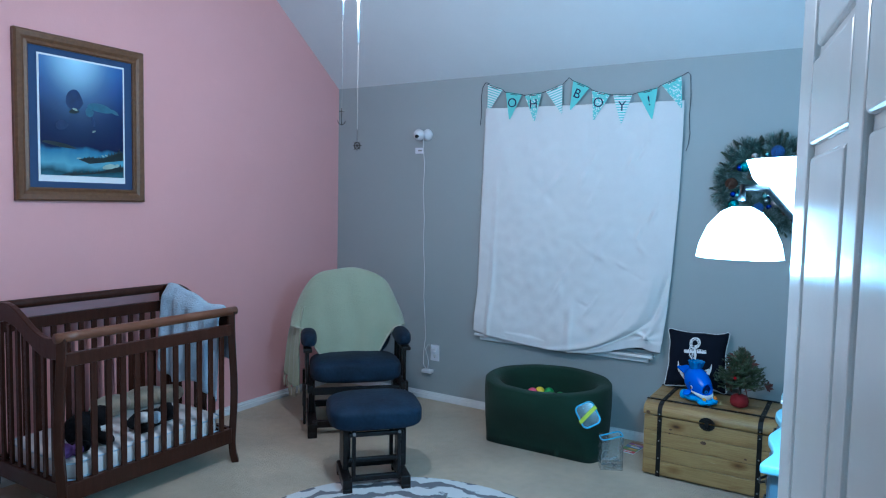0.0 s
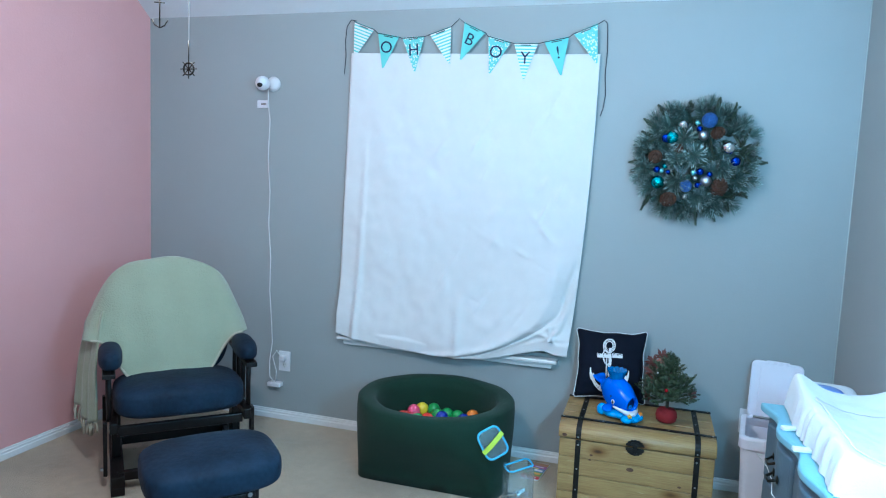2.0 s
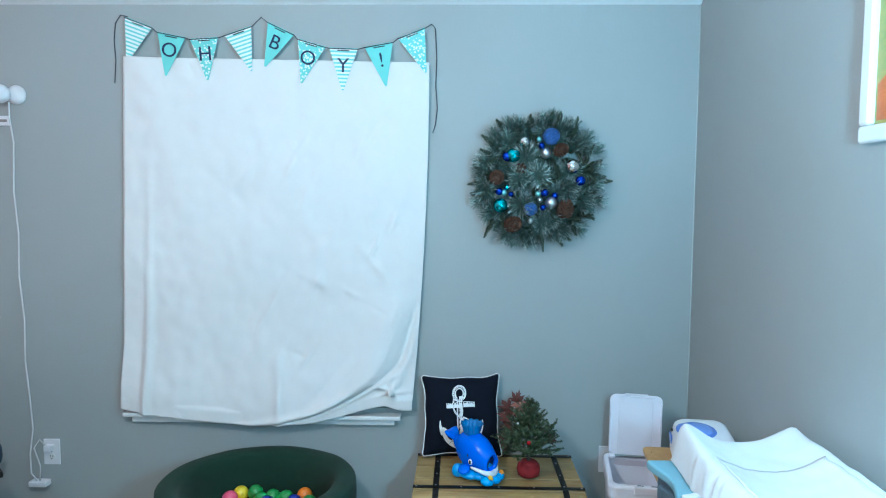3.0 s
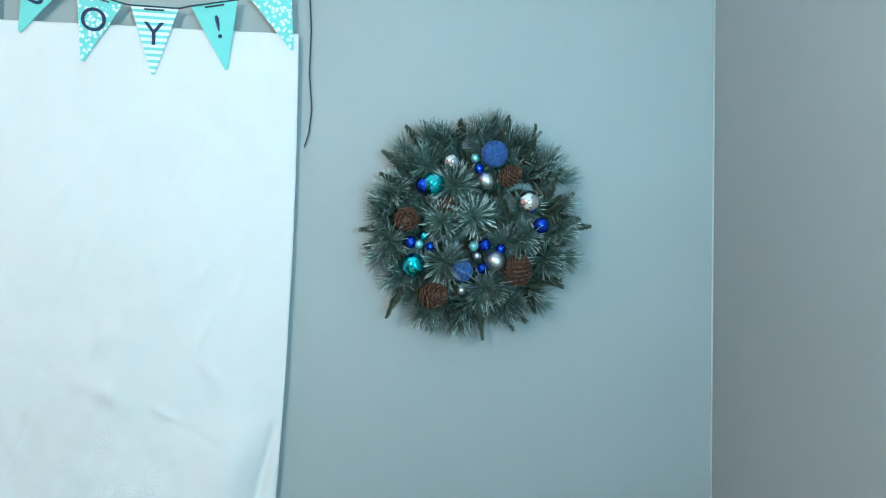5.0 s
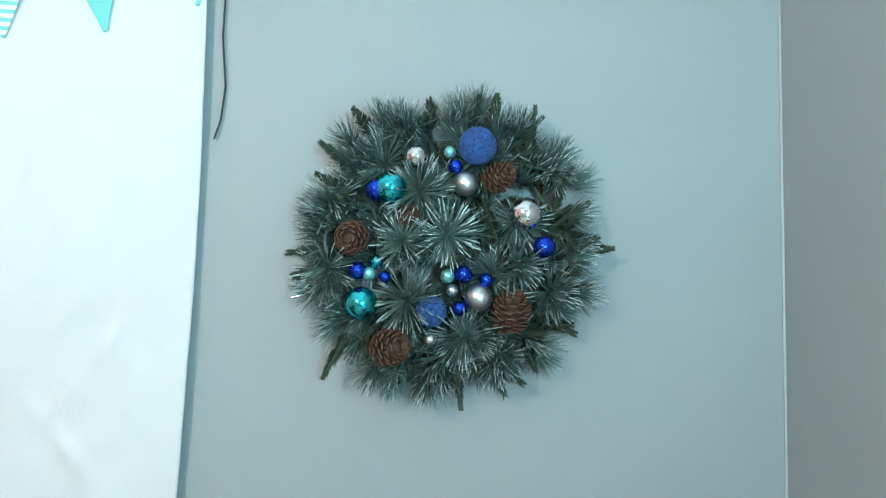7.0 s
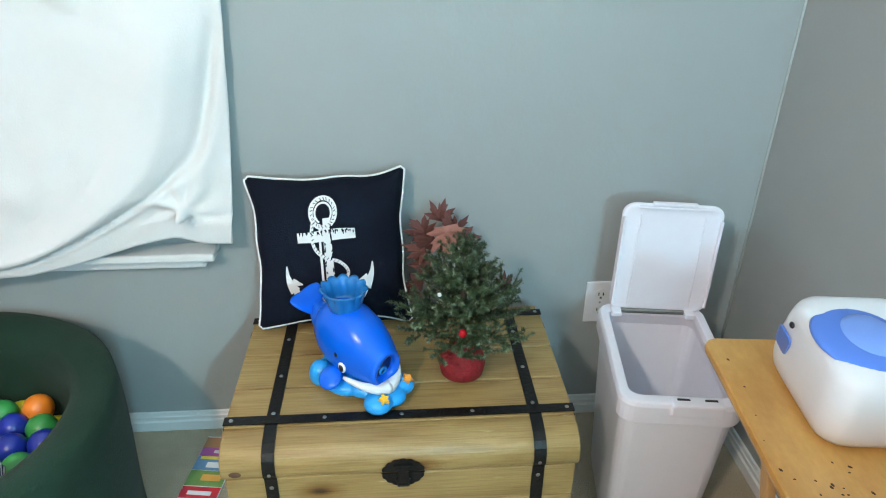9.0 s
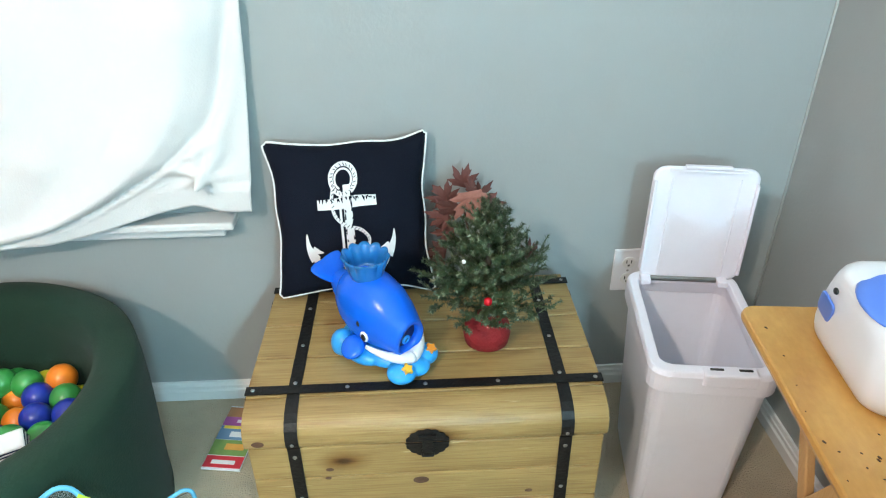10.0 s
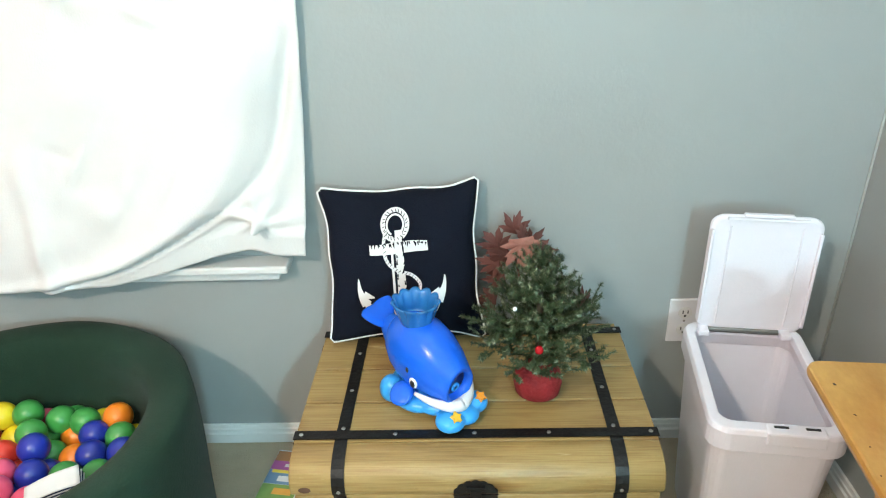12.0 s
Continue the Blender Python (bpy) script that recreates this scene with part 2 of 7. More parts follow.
M["cover"] = mat("white_pad_cover", (0.78, 0.80, 0.83), 0.85, vary=0.05, scale=8, bump=0.12, bump_scale=220, sheen=0.2)
M["camo"] = mat("dark_camouflage_cloth", (0.060, 0.072, 0.062), 0.9, vary=0.5, scale=14, second=(0.010, 0.012, 0.012), bump=0.3, bump_scale=160)
M["camo_strap"] = mat("grey_green_webbing", (0.15, 0.17, 0.155), 0.85, vary=0.2, scale=40, bump=0.2, bump_scale=300)
M["glass_pane"] = mat("window_glass", (0.95, 0.97, 0.97), 0.02, vary=0.0, trans=1.0)
M["clear"] = mat("clear_vinyl", (0.93, 0.96, 0.97), 0.12, vary=0.02, trans=0.97)
M["lime"] = mat("lime_webbing", (0.55, 0.72, 0.05), 0.7, vary=0.1, scale=40)
M["sky_trim"] = mat("sky_blue_piping", (0.12, 0.50, 0.78), 0.5, vary=0.05)
M["cream_plush"] = mat("cream_plush", (0.62, 0.52, 0.38), 0.95, vary=0.2, scale=12, bump=0.6, bump_scale=100, sheen=0.4)
M["black_plush"] = mat("black_plush", (0.010, 0.010, 0.012), 0.95, vary=0.2, scale=12, bump=0.6, bump_scale=100, sheen=0.02, spec=0.1)
M["purple_plush"] = mat("purple_plush", (0.16, 0.07, 0.26), 0.95, vary=0.2, scale=12, bump=0.5, bump_scale=100)
M["lamp_metal"] = mat("black_lamp_metal", (0.02, 0.02, 0.022), 0.35, 0.7, vary=0.1)
M["fan_metal"] = mat("brushed_nickel", (0.5, 0.5, 0.5), 0.35, 0.9, vary=0.1)
M["fan_blade"] = wood("white_fan_blade", (0.7, 0.7, 0.68), (0.6, 0.6, 0.58), rough=0.4, axis="X")
M["shade_lit"] = glow("lit_frosted_shade", (0.50, 0.84, 1.0), 16.0)
M["shade_up"] = glow("frosted_shade", (0.50, 0.84, 1.0), 30.0)
M["fan_glass"] = glow("lit_frosted_bowl", (1.0, 0.88, 0.72), 5.0)


def banded(name, kind):
    """A card with printed teal stripes or white dots."""
    m = mat(name, (0.22, 0.66, 0.62), 0.8, vary=0.04, scale=20)
    nt = m.node_tree
    n, l = nt.nodes, nt.links
    b = n["Principled BSDF"]
    old = b.inputs["Base Color"].links[0].from_socket
    tc = n.new("ShaderNodeTexCoord")
    if kind == "stripes":
        tx = n.new("ShaderNodeTexWave")
        tx.bands_direction = "Z"
        tx.inputs["Scale"].default_value = 19.0
        l.new(tc.outputs["Object"], tx.inputs["Vector"])
        src, lo, hi = tx.outputs["Fac"], 0.40, 0.46
    else:
        tx = n.new("ShaderNodeTexVoronoi")
        tx.inputs["Scale"].default_value = 85.0
        l.new(tc.outputs["Object"], tx.inputs["Vector"])
        src, lo, hi = tx.outputs["Distance"], 0.36, 0.42
    cr = n.new("ShaderNodeValToRGB")
    cr.color_ramp.elements[0].position, cr.color_ramp.elements[1].position = lo, hi
    if kind == "stripes":
        cr.color_ramp.elements[0].color, cr.color_ramp.elements[1].color = (0, 0, 0, 1), (1, 1, 1, 1)
    else:
        cr.color_ramp.elements[0].color, cr.color_ramp.elements[1].color = (1, 1, 1, 1), (0, 0, 0, 1)
    l.new(src, cr.inputs[0])
    mm = n.new("ShaderNodeMix")
    mm.data_type = "RGBA"
    l.new(cr.outputs[0], mm.inputs[0])
    l.new(old, mm.inputs[6])
    mm.inputs[7].default_value = (0.80, 0.84, 0.84, 1)
    l.new(mm.outputs[2], b.inputs["Base Color"])
    return m


M["stripes"] = banded("striped_card", "stripes")
M["dots"] = banded("dotted_card", "dots")

# ---------------------------------------------------------------- mesh helpers


def part(name, bm, material, parent=None, label="", smooth=False):
    me = bpy.data.meshes.new(name)
    bm.normal_update()
    if smooth:
        for f in bm.faces:
            f.smooth = True
    bm.to_mesh(me)
    bm.free()
    me.materials.append(material)
    ob = new(name, me)
    if parent is not None:
        ob.parent = parent
    if label:
        tagged(ob, label)
    return ob


def thing(name, m, label, category, group="", kind=""):
    ob = new(name)
    ob.empty_display_size = 0.05
    ob.matrix_world = m
    return tagged(ob, label, category, group, kind)


def soft(ob, width=0.004, seg=2, angle=40):
    b = ob.modifiers.new("bevel", "BEVEL")
    b.width, b.segments, b.limit_method, b.angle_limit = width, seg, "ANGLE", radians(angle)
    return ob


def box(bm, c, s, rot=None, taper=1.0):
    """A box with centre c and size s; taper: the top's size against the bottom's."""
    m = Matrix.Translation(c) @ (rot or Matrix.Identity(4))
    vs = []
    for z in (-0.5, 0.5):
        k = taper if z > 0 else 1.0
        for x, y in ((-0.5, -0.5), (0.5, -0.5), (0.5, 0.5), (-0.5, 0.5)):
            vs.append(bm.verts.new(m @ Vector((x * s[0] * k, y * s[1] * k, z * s[2]))))
    for q in ((3, 2, 1, 0), (4, 5, 6, 7), (0, 1, 5, 4), (1, 2, 6, 5), (2, 3, 7, 6), (3, 0, 4, 7)):
        bm.faces.new([vs[i] for i in q])
    return bm


def boxes(*rows):
    bm = bmesh.new()
    for r in rows:
        box(bm, *r)
    return bm


def lathe(profile, seg=32, closed=False, m=None, bm=None):
    """Turns rows of (radius, height) round z."""
    bm = bm or bmesh.new()
    m = m or Matrix.Identity(4)
    rings = []
    for r, z in profile:
        if r < 1e-6:
            rings.append([bm.verts.new(m @ Vector((0, 0, z)))])
        else:
            rings.append([bm.verts.new(m @ Vector((r * math.cos(2 * math.pi * i / seg), r * math.sin(2 * math.pi * i / seg), z))) for i in range(seg)])
    pairs = list(zip(rings, rings[1:]))
    if closed:
        pairs.append((rings[-1], rings[0]))
    for a, b in pairs:
        for i in range(seg):
            j = (i + 1) % seg
            if len(a) == 1 and len(b) == 1:
                continue
            if len(a) == 1:
                bm.faces.new((a[0], b[j], b[i]))
            elif len(b) == 1:
                bm.faces.new((a[i], a[j], b[0]))
            else:
                bm.faces.new((a[i], a[j], b[j], b[i]))
    return bm


def tube(points, r, seg=8, bm=None, closed=False, ends=None, flat=1.0):
    """A round bar along a line of points. ends: radii at start and end."""
    bm = bm or bmesh.new()
    pts = [Vector(p) for p in points]
    n = len(pts)
    rings = []
    up = None
    for i, p in enumerate(pts):
        if closed:
            d = pts[(i + 1) % n] - pts[i - 1]
        else:
            d = pts[min(i + 1, n - 1)] - pts[max(i - 1, 0)]
        d.normalize()
        if up is None:
            up = Vector((0, 0, 1)) if abs(d.z) < 0.9 else Vector((1, 0, 0))
        side = d.cross(up).normalized()
        up = side.cross(d).normalized()
        k = r if ends is None else ends[0] + (ends[1] - ends[0]) * i / max(1, n - 1)
        rings.append([bm.verts.new(p + side * k * math.cos(2 * math.pi * j / seg) + up * k * flat * math.sin(2 * math.pi * j / seg)) for j in range(seg)])
    pairs = list(zip(rings, rings[1:]))
    if closed:
        pairs.append((rings[-1], rings[0]))
    for a, b in pairs:
        for j in range(seg):
            k = (j + 1) % seg
            bm.faces.new((a[j], a[k], b[k], b[j]))
    if not closed:
        bm.faces.new(rings[0][::-1])
        bm.faces.new(rings[-1])
    return bm


def ball(bm, c, r, seg=16, rings=10, m=None):
    rr = (r, r, r) if isinstance(r, (int, float)) else r
    mm = Matrix.Translation(c) @ (m or Matrix.Identity(4)) @ Matrix.Diagonal((*rr, 1))
    bmesh.ops.create_uvsphere(bm, u_segments=seg, v_segments=rings, radius=1.0, matrix=mm)
    return bm


def prism(outline, y0, y1, bm=None, m=None):
    """A plate: an outline in x and z, from y0 to y1."""
    bm = bm or bmesh.new()
    m = m or Matrix.Identity(4)
    a = [bm.verts.new(m @ Vector((x, y0, z))) for x, z in outline]
    b = [bm.verts.new(m @ Vector((x, y1, z))) for x, z in outline]
    n = len(outline)
    bm.faces.new(a)
    bm.faces.new(b[::-1])
    for i in range(n):
        j = (i + 1) % n
        bm.faces.new((a[j], a[i], b[i], b[j]))
    bmesh.ops.recalc_face_normals(bm, faces=bm.faces[:])
    return bm


def sheet(fn, nu, nv, bm=None):
    """A cloth from fn(u, v), u and v from 0 to 1."""
    bm = bm or bmesh.new()
    g = [[bm.verts.new(fn(i / nu, j / nv)) for i in range(nu + 1)] for j in range(nv + 1)]
    for j in range(nv):
        for i in range(nu):
            bm.faces.new((g[j][i], g[j][i + 1], g[j + 1][i + 1], g[j + 1][i]))
    return bm


def thick(ob, d, offset=0.0):
    s = ob.modifiers.new("thickness", "SOLIDIFY")
    s.thickness, s.offset = d, offset
    return ob


def cushion(w, d, h, bulge=0.02, n=14, power=4.0):
    """A padded block, w by d by h, its base at z 0, with rounded edges."""
    bm = bmesh.new()
    ball(bm, (0, 0, 0), 1.0, n * 3, n * 2)
    for v in bm.verts:
        x, y, z = v.co
        e = 2.0 / power
        f = [math.copysign(abs(c) ** e, c) for c in (x, y, z)]
        k = max(abs(c) for c in f)
        v.co = (f[0] * w / 2, f[1] * d / 2, f[2] * h / 2 + h / 2 + (bulge * (1 - (f[0] ** 2 + f[1] ** 2) / 2) if z > 0 else 0))
    return bm


def smoothstep(a, b, x):
    t = max(0.0, min(1.0, (x - a) / (b - a)))
    return t * t * (3 - 2 * t)


def wob(x, y, z, s=1.0):
    return noise.noise(Vector((x * s, y * s, z * s)))


# ---------------------------------------------------------------- the room
XL, XR, YN, YS = -1.943, 2.03, 4.5, 0.45
LOW, HIGH, YF = 2.44, 3.43, 3.20
T = 0.12


def wall_from(name, label, outline, m, material, thickness=T):
    ob = part(name, prism(outline, 0, thickness), material)
    ob.matrix_world = m
    return tagged(ob, label, "wall", kind="structure")


floor = part("floor", boxes(((0.05, 1.6, -0.05), (5.2, 6.6, 0.1))), M["carpet"])
tagged(floor, "beige cut-pile carpet on the nursery floor", "floor", kind="structure")

# north wall with the window's opening
WX0, WX1, WZ0, WZ1 = -0.50, 0.64, 0.60, 2.06
north = part("wall_north", boxes(
    (((XL + WX0) / 2 - T / 2, YN + T / 2, LOW / 2), (WX0 - XL + T, T, LOW)),
    (((XR + WX1) / 2 + T / 2, YN + T / 2, LOW / 2), (XR - WX1 + T, T, LOW)),
    (((WX0 + WX1) / 2, YN + T / 2, WZ0 / 2), (WX1 - WX0, T, WZ0)),
    (((WX0 + WX1) / 2, YN + T / 2, (LOW + WZ1) / 2), (WX1 - WX0, T, LOW - WZ1))), M["grey"])
tagged(north, "grey painted wall behind the covered window", "wall", kind="structure")
side = [(-YN, 0), (-YS + T, 0), (-YS + T, HIGH + 0.1), (-YF, HIGH + 0.1), (-YN, LOW + 0.1)]
wall_from("wall_west", "dusty pink painted accent wall", side, pose(XL, 0, 0, 0, 0, -90) @ pose(0, -T, 0), M["pink"])
wall_from("wall_east", "grey painted side wall beside the dresser", side, pose(XR, 0, 0, 0, 0, -90), M["grey"])
DX0, DX1, DH = 1.00, 1.90, 2.06
south = part("wall_south", boxes(
    (((XL + DX0) / 2, YS - T / 2, HIGH / 2), (DX0 - XL, T, HIGH)),
    (((XR + DX1) / 2, YS - T / 2, HIGH / 2), (XR - DX1, T, HIGH)),
    (((DX0 + DX1) / 2, YS - T / 2, (DH + HIGH) / 2), (DX1 - DX0, T, HIGH - DH))), M["grey"])
tagged(south, "grey painted wall with the doorway", "wall", kind="structure")
cm = bmesh.new()
prof = [(YN + T, LOW - T * (HIGH - LOW) / (YN - YF)), (YF, HIGH), (YS - T, HIGH), (YS - T, HIGH + 0.1), (YF, HIGH + 0.1), (YN + T, LOW + 0.1)]
ends = []
for x in (XL - 0.01, XR + 0.01):
    ends.append([cm.verts.new((x, y, z)) for y, z in prof])
cm.faces.new(ends[0])
cm.faces.new(ends[1][::-1])
for i in range(6):
    j = (i + 1) % 6
    cm.faces.new((ends[0][j], ends[0][i], ends[1][i], ends[1][j]))
bmesh.ops.recalc_face_normals(cm, faces=cm.faces[:])
tagged(part("ceiling", cm, M["ceiling"]), "white sloping vaulted ceiling with light texture", "ceiling", kind="structure")

# thin bead added to carry the bright highlight along the corner
bead = part("trim", tube([(XR - 0.0025, YN - 0.0025, 0.06), (XR - 0.0025, YN - 0.0025, 1.2), (XR - 0.0025, YN - 0.0025, LOW)], 0.0028, 8), M["bead"], smooth=True)
tagged(bead, "thin caulk line down the wall corner, coloured pale as its highlight", "trim", kind="structure")

# the hall behind the doorway
hall = part("wall_hall", boxes(((0.60, -0.36, 1.25), (0.1, 1.38, 2.5)), ((2.5, -0.36, 1.25), (0.1, 1.38, 2.5)), ((1.55, -1.10, 1.25), (2.0, 0.1, 2.5))), M["grey"])
tagged(hall, "plain grey hall walls outside the doorway", "wall", kind="structure")
tagged(part("ceiling_hall", boxes(((1.55, -0.39, 2.55), (2.0, 1.42, 0.1))), M["ceiling"]), "plain white hall ceiling", "ceiling", kind="structure")
casing = boxes(((DX0 - 0.02, YS + 0.008, DH / 2), (0.06, 0.016, DH)), ((DX1 + 0.02, YS + 0.008, DH / 2), (0.06, 0.016, DH)), (((DX0 + DX1) / 2, YS + 0.008, DH + 0.03), (DX1 - DX0 + 0.1, 0.016, 0.06)),
               ((DX0 + 0.011, YS - T / 2, DH / 2), (0.016, T + 0.004, DH - 0.02)), ((DX1 - 0.011, YS - T / 2, DH / 2), (0.016, T + 0.004, DH - 0.02)))
tagged(soft(part("trim", casing, M["trim"])), "white painted door casing", "trim", kind="structure")


def base_run(x0, y0, x1, y1, inward):
    """A stepped baseboard along a wall's foot."""
    d = Vector((x1 - x0, y1 - y0, 0))
    n = Vector((*inward, 0))
    bm = bmesh.new()
    rows = [(0, 0.001), (0.015, 0.001), (0.015, 0.030), (0.011, 0.035), (0.011, 0.045), (0.008, 0.048), (0.006, 0.057), (0, 0.058)]
    rings = []
    for p in (Vector((x0, y0, 0)), Vector((x1, y1, 0))):
        rings.append([bm.verts.new(p + n * a + Vector((0, 0, z))) for a, z in rows])
    k = len(rows)
    for i in range(k):
        j = (i + 1) % k
        bm.faces.new((rings[0][i], rings[0][j], rings[1][j], rings[1][i]))
    bm.faces.new(rings[0][::-1])
    bm.faces.new(rings[1])
    bmesh.ops.recalc_face_normals(bm, faces=bm.faces[:])
    ob = part("baseboard", bm, M["trim"])
    return tagged(ob, "white stepped baseboard along the wall", "baseboard", kind="structure")


base_run(XL + 0.016, YN - 0.001, XR - 0.016, YN - 0.001, (0, -1))
base_run(XL + 0.001, YS + 0.02, XL + 0.001, YN, (1, 0))
base_run(XR - 0.001, YS + 0.02, XR - 0.001, YN, (-1, 0))

# window: frame, panes, sill and apron
win = thing("window_1", pose((WX0 + WX1) / 2, YN, WZ0), "white window covered by a hanging sheet", "window", kind="structure")
ww, wh = WX1 - WX0, WZ1 - WZ0
soft(part("window_frame", boxes(((-ww / 2 + 0.025, 0.07, wh / 2), (0.05, 0.06, wh)), ((ww / 2 - 0.025, 0.07, wh / 2), (0.05, 0.06, wh)),
                                ((0, 0.07, 0.025), (ww - 0.1, 0.06, 0.05)), ((0, 0.07, wh - 0.025), (ww - 0.1, 0.06, 0.05)), ((0, 0.07, wh / 2), (ww - 0.1, 0.05, 0.04))), M["trim"], win))
for k in (0.27, 0.73):
    pane = part("pane", boxes(((0, 0.075, wh * k), (ww - 0.1, 0.004, wh * 0.44))), M["glass_pane"], win)
    pane.visible_shadow = False
soft(part("window_sill", boxes(((-0.008, -0.028, -0.032), (ww + 0.15, 0.066, 0.020))), M["trim"], win), 0.005)
soft(part("apron", boxes(((-0.008, -0.016, -0.058), (ww + 0.09, 0.03, 0.032))), M["trim"], win), 0.006)

# door, open into the room
door = thing("door_1", Matrix.Translation((1.88, 0.48, 0.012)) @ pose(0, 0, 0, 0, 0, math.degrees(math.atan2(0.78, -0.155))), "white six-panel door standing open", "door", kind="structure")
DW, DTOP = 0.80, 2.02
cols = [(0.115, 0.365), (0.435, 0.685)]
rows_z = [(0.20, 0.78), (0.94, 1.60), (1.71, 1.90)]
soft(part("door_slab", boxes(((DW / 2, 0, DTOP / 2), (DW, 0.022, DTOP))), M["trim"], door), 0.002)
db = bmesh.new()
for x0, x1 in ((0, 0.115), (0.365, 0.435), (0.685, DW)):
    box(db, ((x0 + x1) / 2, 0, DTOP / 2), (x1 - x0, 0.038, DTOP))
for z0, z1 in ((0, 0.20), (0.78, 0.94), (1.60, 1.71), (1.90, DTOP)):
    for x0, x1 in cols:
        box(db, ((x0 + x1) / 2, 0, (z0 + z1) / 2), (x1 - x0, 0.038, z1 - z0))
soft(part("door_frame", db, M["trim"], door), 0.006, 3)
for x0, x1 in cols:
    for z0, z1 in rows_z:
        p = bmesh.new()
        for s in (-1, 1):
            q = Matrix.Translation(((x0 + x1) / 2, s * 0.011, (z0 + z1) / 2)) @ pose(0, 0, 0, 90 * s, 0, 0)
            box(p, (0, 0, 0), (x1 - x0 - 0.03, z1 - z0 - 0.03, 0.014), None)
            bmesh.ops.transform(p, matrix=q, verts=p.verts[-8:])
        soft(part("panel", p, M["trim"], door), 0.006, 3)

# ---------------------------------------------------------------- sheet over the window
dr = thing("window_sheet", pose(0.13, YN, 0), "white cotton sheet tacked over the window", "curtain")


sc = random.Random(12)
CREASES = []
for k in range(26):
    way = sc.uniform(1.9, 2.5) if k % 3 else sc.uniform(0.2, 0.9)
    CREASES.append((sc.uniform(0.35, 0.97), sc.uniform(0.10, 0.92), math.cos(way), math.sin(way), sc.uniform(0.03, 0.11), sc.uniform(0.008, 0.020), sc.uniform(0.003, 0.0085) * sc.choice((-0.6, 1, 1))))


def drape(u, v):
    top = 2.203 - 0.023 * u
    x = (-0.545 + 1.375 * u) - 0.13
    bottom = 0.60 - 0.066 * math.sin(math.pi * min(1.0, u * 1.04)) ** 0.8 + 0.046 * smoothstep(0.6, 0.90, u) - 0.036 * smoothstep(0.90, 0.97, u)
    z = top + (bottom - top) * v
    x += v * (-0.04 * (1 - u) - 0.072 * u * v)
    y = -0.028 - 0.05 * smoothstep(0.75, 1.0, v) * (1 - 0.6 * abs(u - 0.5))
    y -= 0.012 * math.sin(u * 9 + 1.5 * v) * v * 0.6
    # long diagonal folds from the tacked corners, and pleats at the lower corner
    d = u - (0.04 + 0.42 * v)
    y -= 0.010 * math.exp(-(d / 0.05) ** 2) * math.exp(-v * 1.8)
    g = max(0.0, (v - 0.69) / 0.295)
    run = smoothstep(0.64, 0.76, v) * (1 - 0.6 * smoothstep(0.965, 1.0, v))
    d = (1 - u) - (0.015 + 0.06 * g + 0.285 * g ** 7)
    y -= 0.025 * math.exp(-((d - 0.060) / (0.036 if d < 0.06 else 0.075)) ** 2) * run
    y += 0.018 * math.exp(-(d / 0.011) ** 2) * run
    y -= 0.007 * math.exp(-((d + 0.024) / 0.014) ** 2) * run
    for cu, cv, su, sv, ln, wd, h in CREASES:
        a, b = (u - cu) * su + (v - cv) * sv, (v - cv) * su - (u - cu) * sv
        if abs(a) < 3 * ln and abs(b) < 4 * wd:
            y -= h * math.exp(-(a / ln) ** 2) * math.exp(-(b / wd) ** 2) * (1 + 0.5 * math.sin(a * 60))
    d = u - 0.52 - 0.10 * (v - 0.7)
    y -= 0.016 * math.exp(-(d / 0.018) ** 2) * smoothstep(0.74, 0.95, v)
    d = u - 0.085
    y -= 0.018 * math.exp(-(d / 0.014) ** 2) * smoothstep(0.15, 1, v)
    y -= 0.012 * math.sin((u * 1.3 + v * 0.9) * 11 + 2 * wob(u * 2, v * 2, 6)) * smoothstep(0.35, 0.9, u) * (0.25 + 0.5 * v) * 0.5
    y -= 0.014 * wob(u * 5, v * 7, 1.7) * v + 0.004 * wob(u * 22, v * 22, 3)
    px, pz = (u - 0.925) * 1.375, (0.955 - v) * 1.6
    for turn, reach, high in ((15, 0.05, 0.014), (62, 0.07, 0.016), (105, 0.05, 0.012), (158, 0.09, 0.018), (205, 0.06, 0.014), (335, 0.05, 0.012)):
        c, g = math.cos(radians(turn)), math.sin(radians(turn))
        along, off = px * c + pz * g, pz * c - px * g
        if -0.01 < along < 2.5 * reach and abs(off) < 0.05:
            y -= high * math.exp(-(off / (0.007 + 0.10 * max(0.0, along))) ** 2) * math.exp(-((along - 0.3 * reach) / reach) ** 2)
    return Vector((x, min(y, -0.012 - 0.055 * smoothstep(0.93, 0.97, v)), z))


cloth = thick(part("cloth", sheet(drape, 250, 270), M["sheet"], dr, smooth=True), 0.003)
hem = part("hem", sheet(lambda u, v: Vector((-0.685 + 0.018 * u - 0.04 * v, -0.014 - 0.012 * math.sin(u * 3.1), 2.18 - 1.60 * v)), 6, 40), M["sheet"], dr, smooth=True)
thick(hem, 0.003)

# ---------------------------------------------------------------- bunting
bun = thing("bunting", pose(0, YN, 0), "teal and white paper bunting reading OH BOY! on dark string", "banner")
FLAGS = [(-0.466, 2.352, -20, "stripes", ""), (-0.320, 2.298, -11, "teal_card", "O"), (-0.175, 2.283, 3, "dots", "H"), (-0.023, 2.315, 18, "stripes", ""),
         (0.172, 2.326, -25, "teal_card", "B"), (0.308, 2.263, -16, "dots", "O"), (0.449, 2.240, -2, "stripes", "Y"), (0.605, 2.256, 10, "teal_card", "!"), (0.749, 2.306, 21, "dots", "")]
string_pts = [(-0.600, 2.09), (-0.592, 2.19), (-0.598, 2.28), (-0.590, 2.355), (-0.565, 2.392), (-0.535, 2.385)]
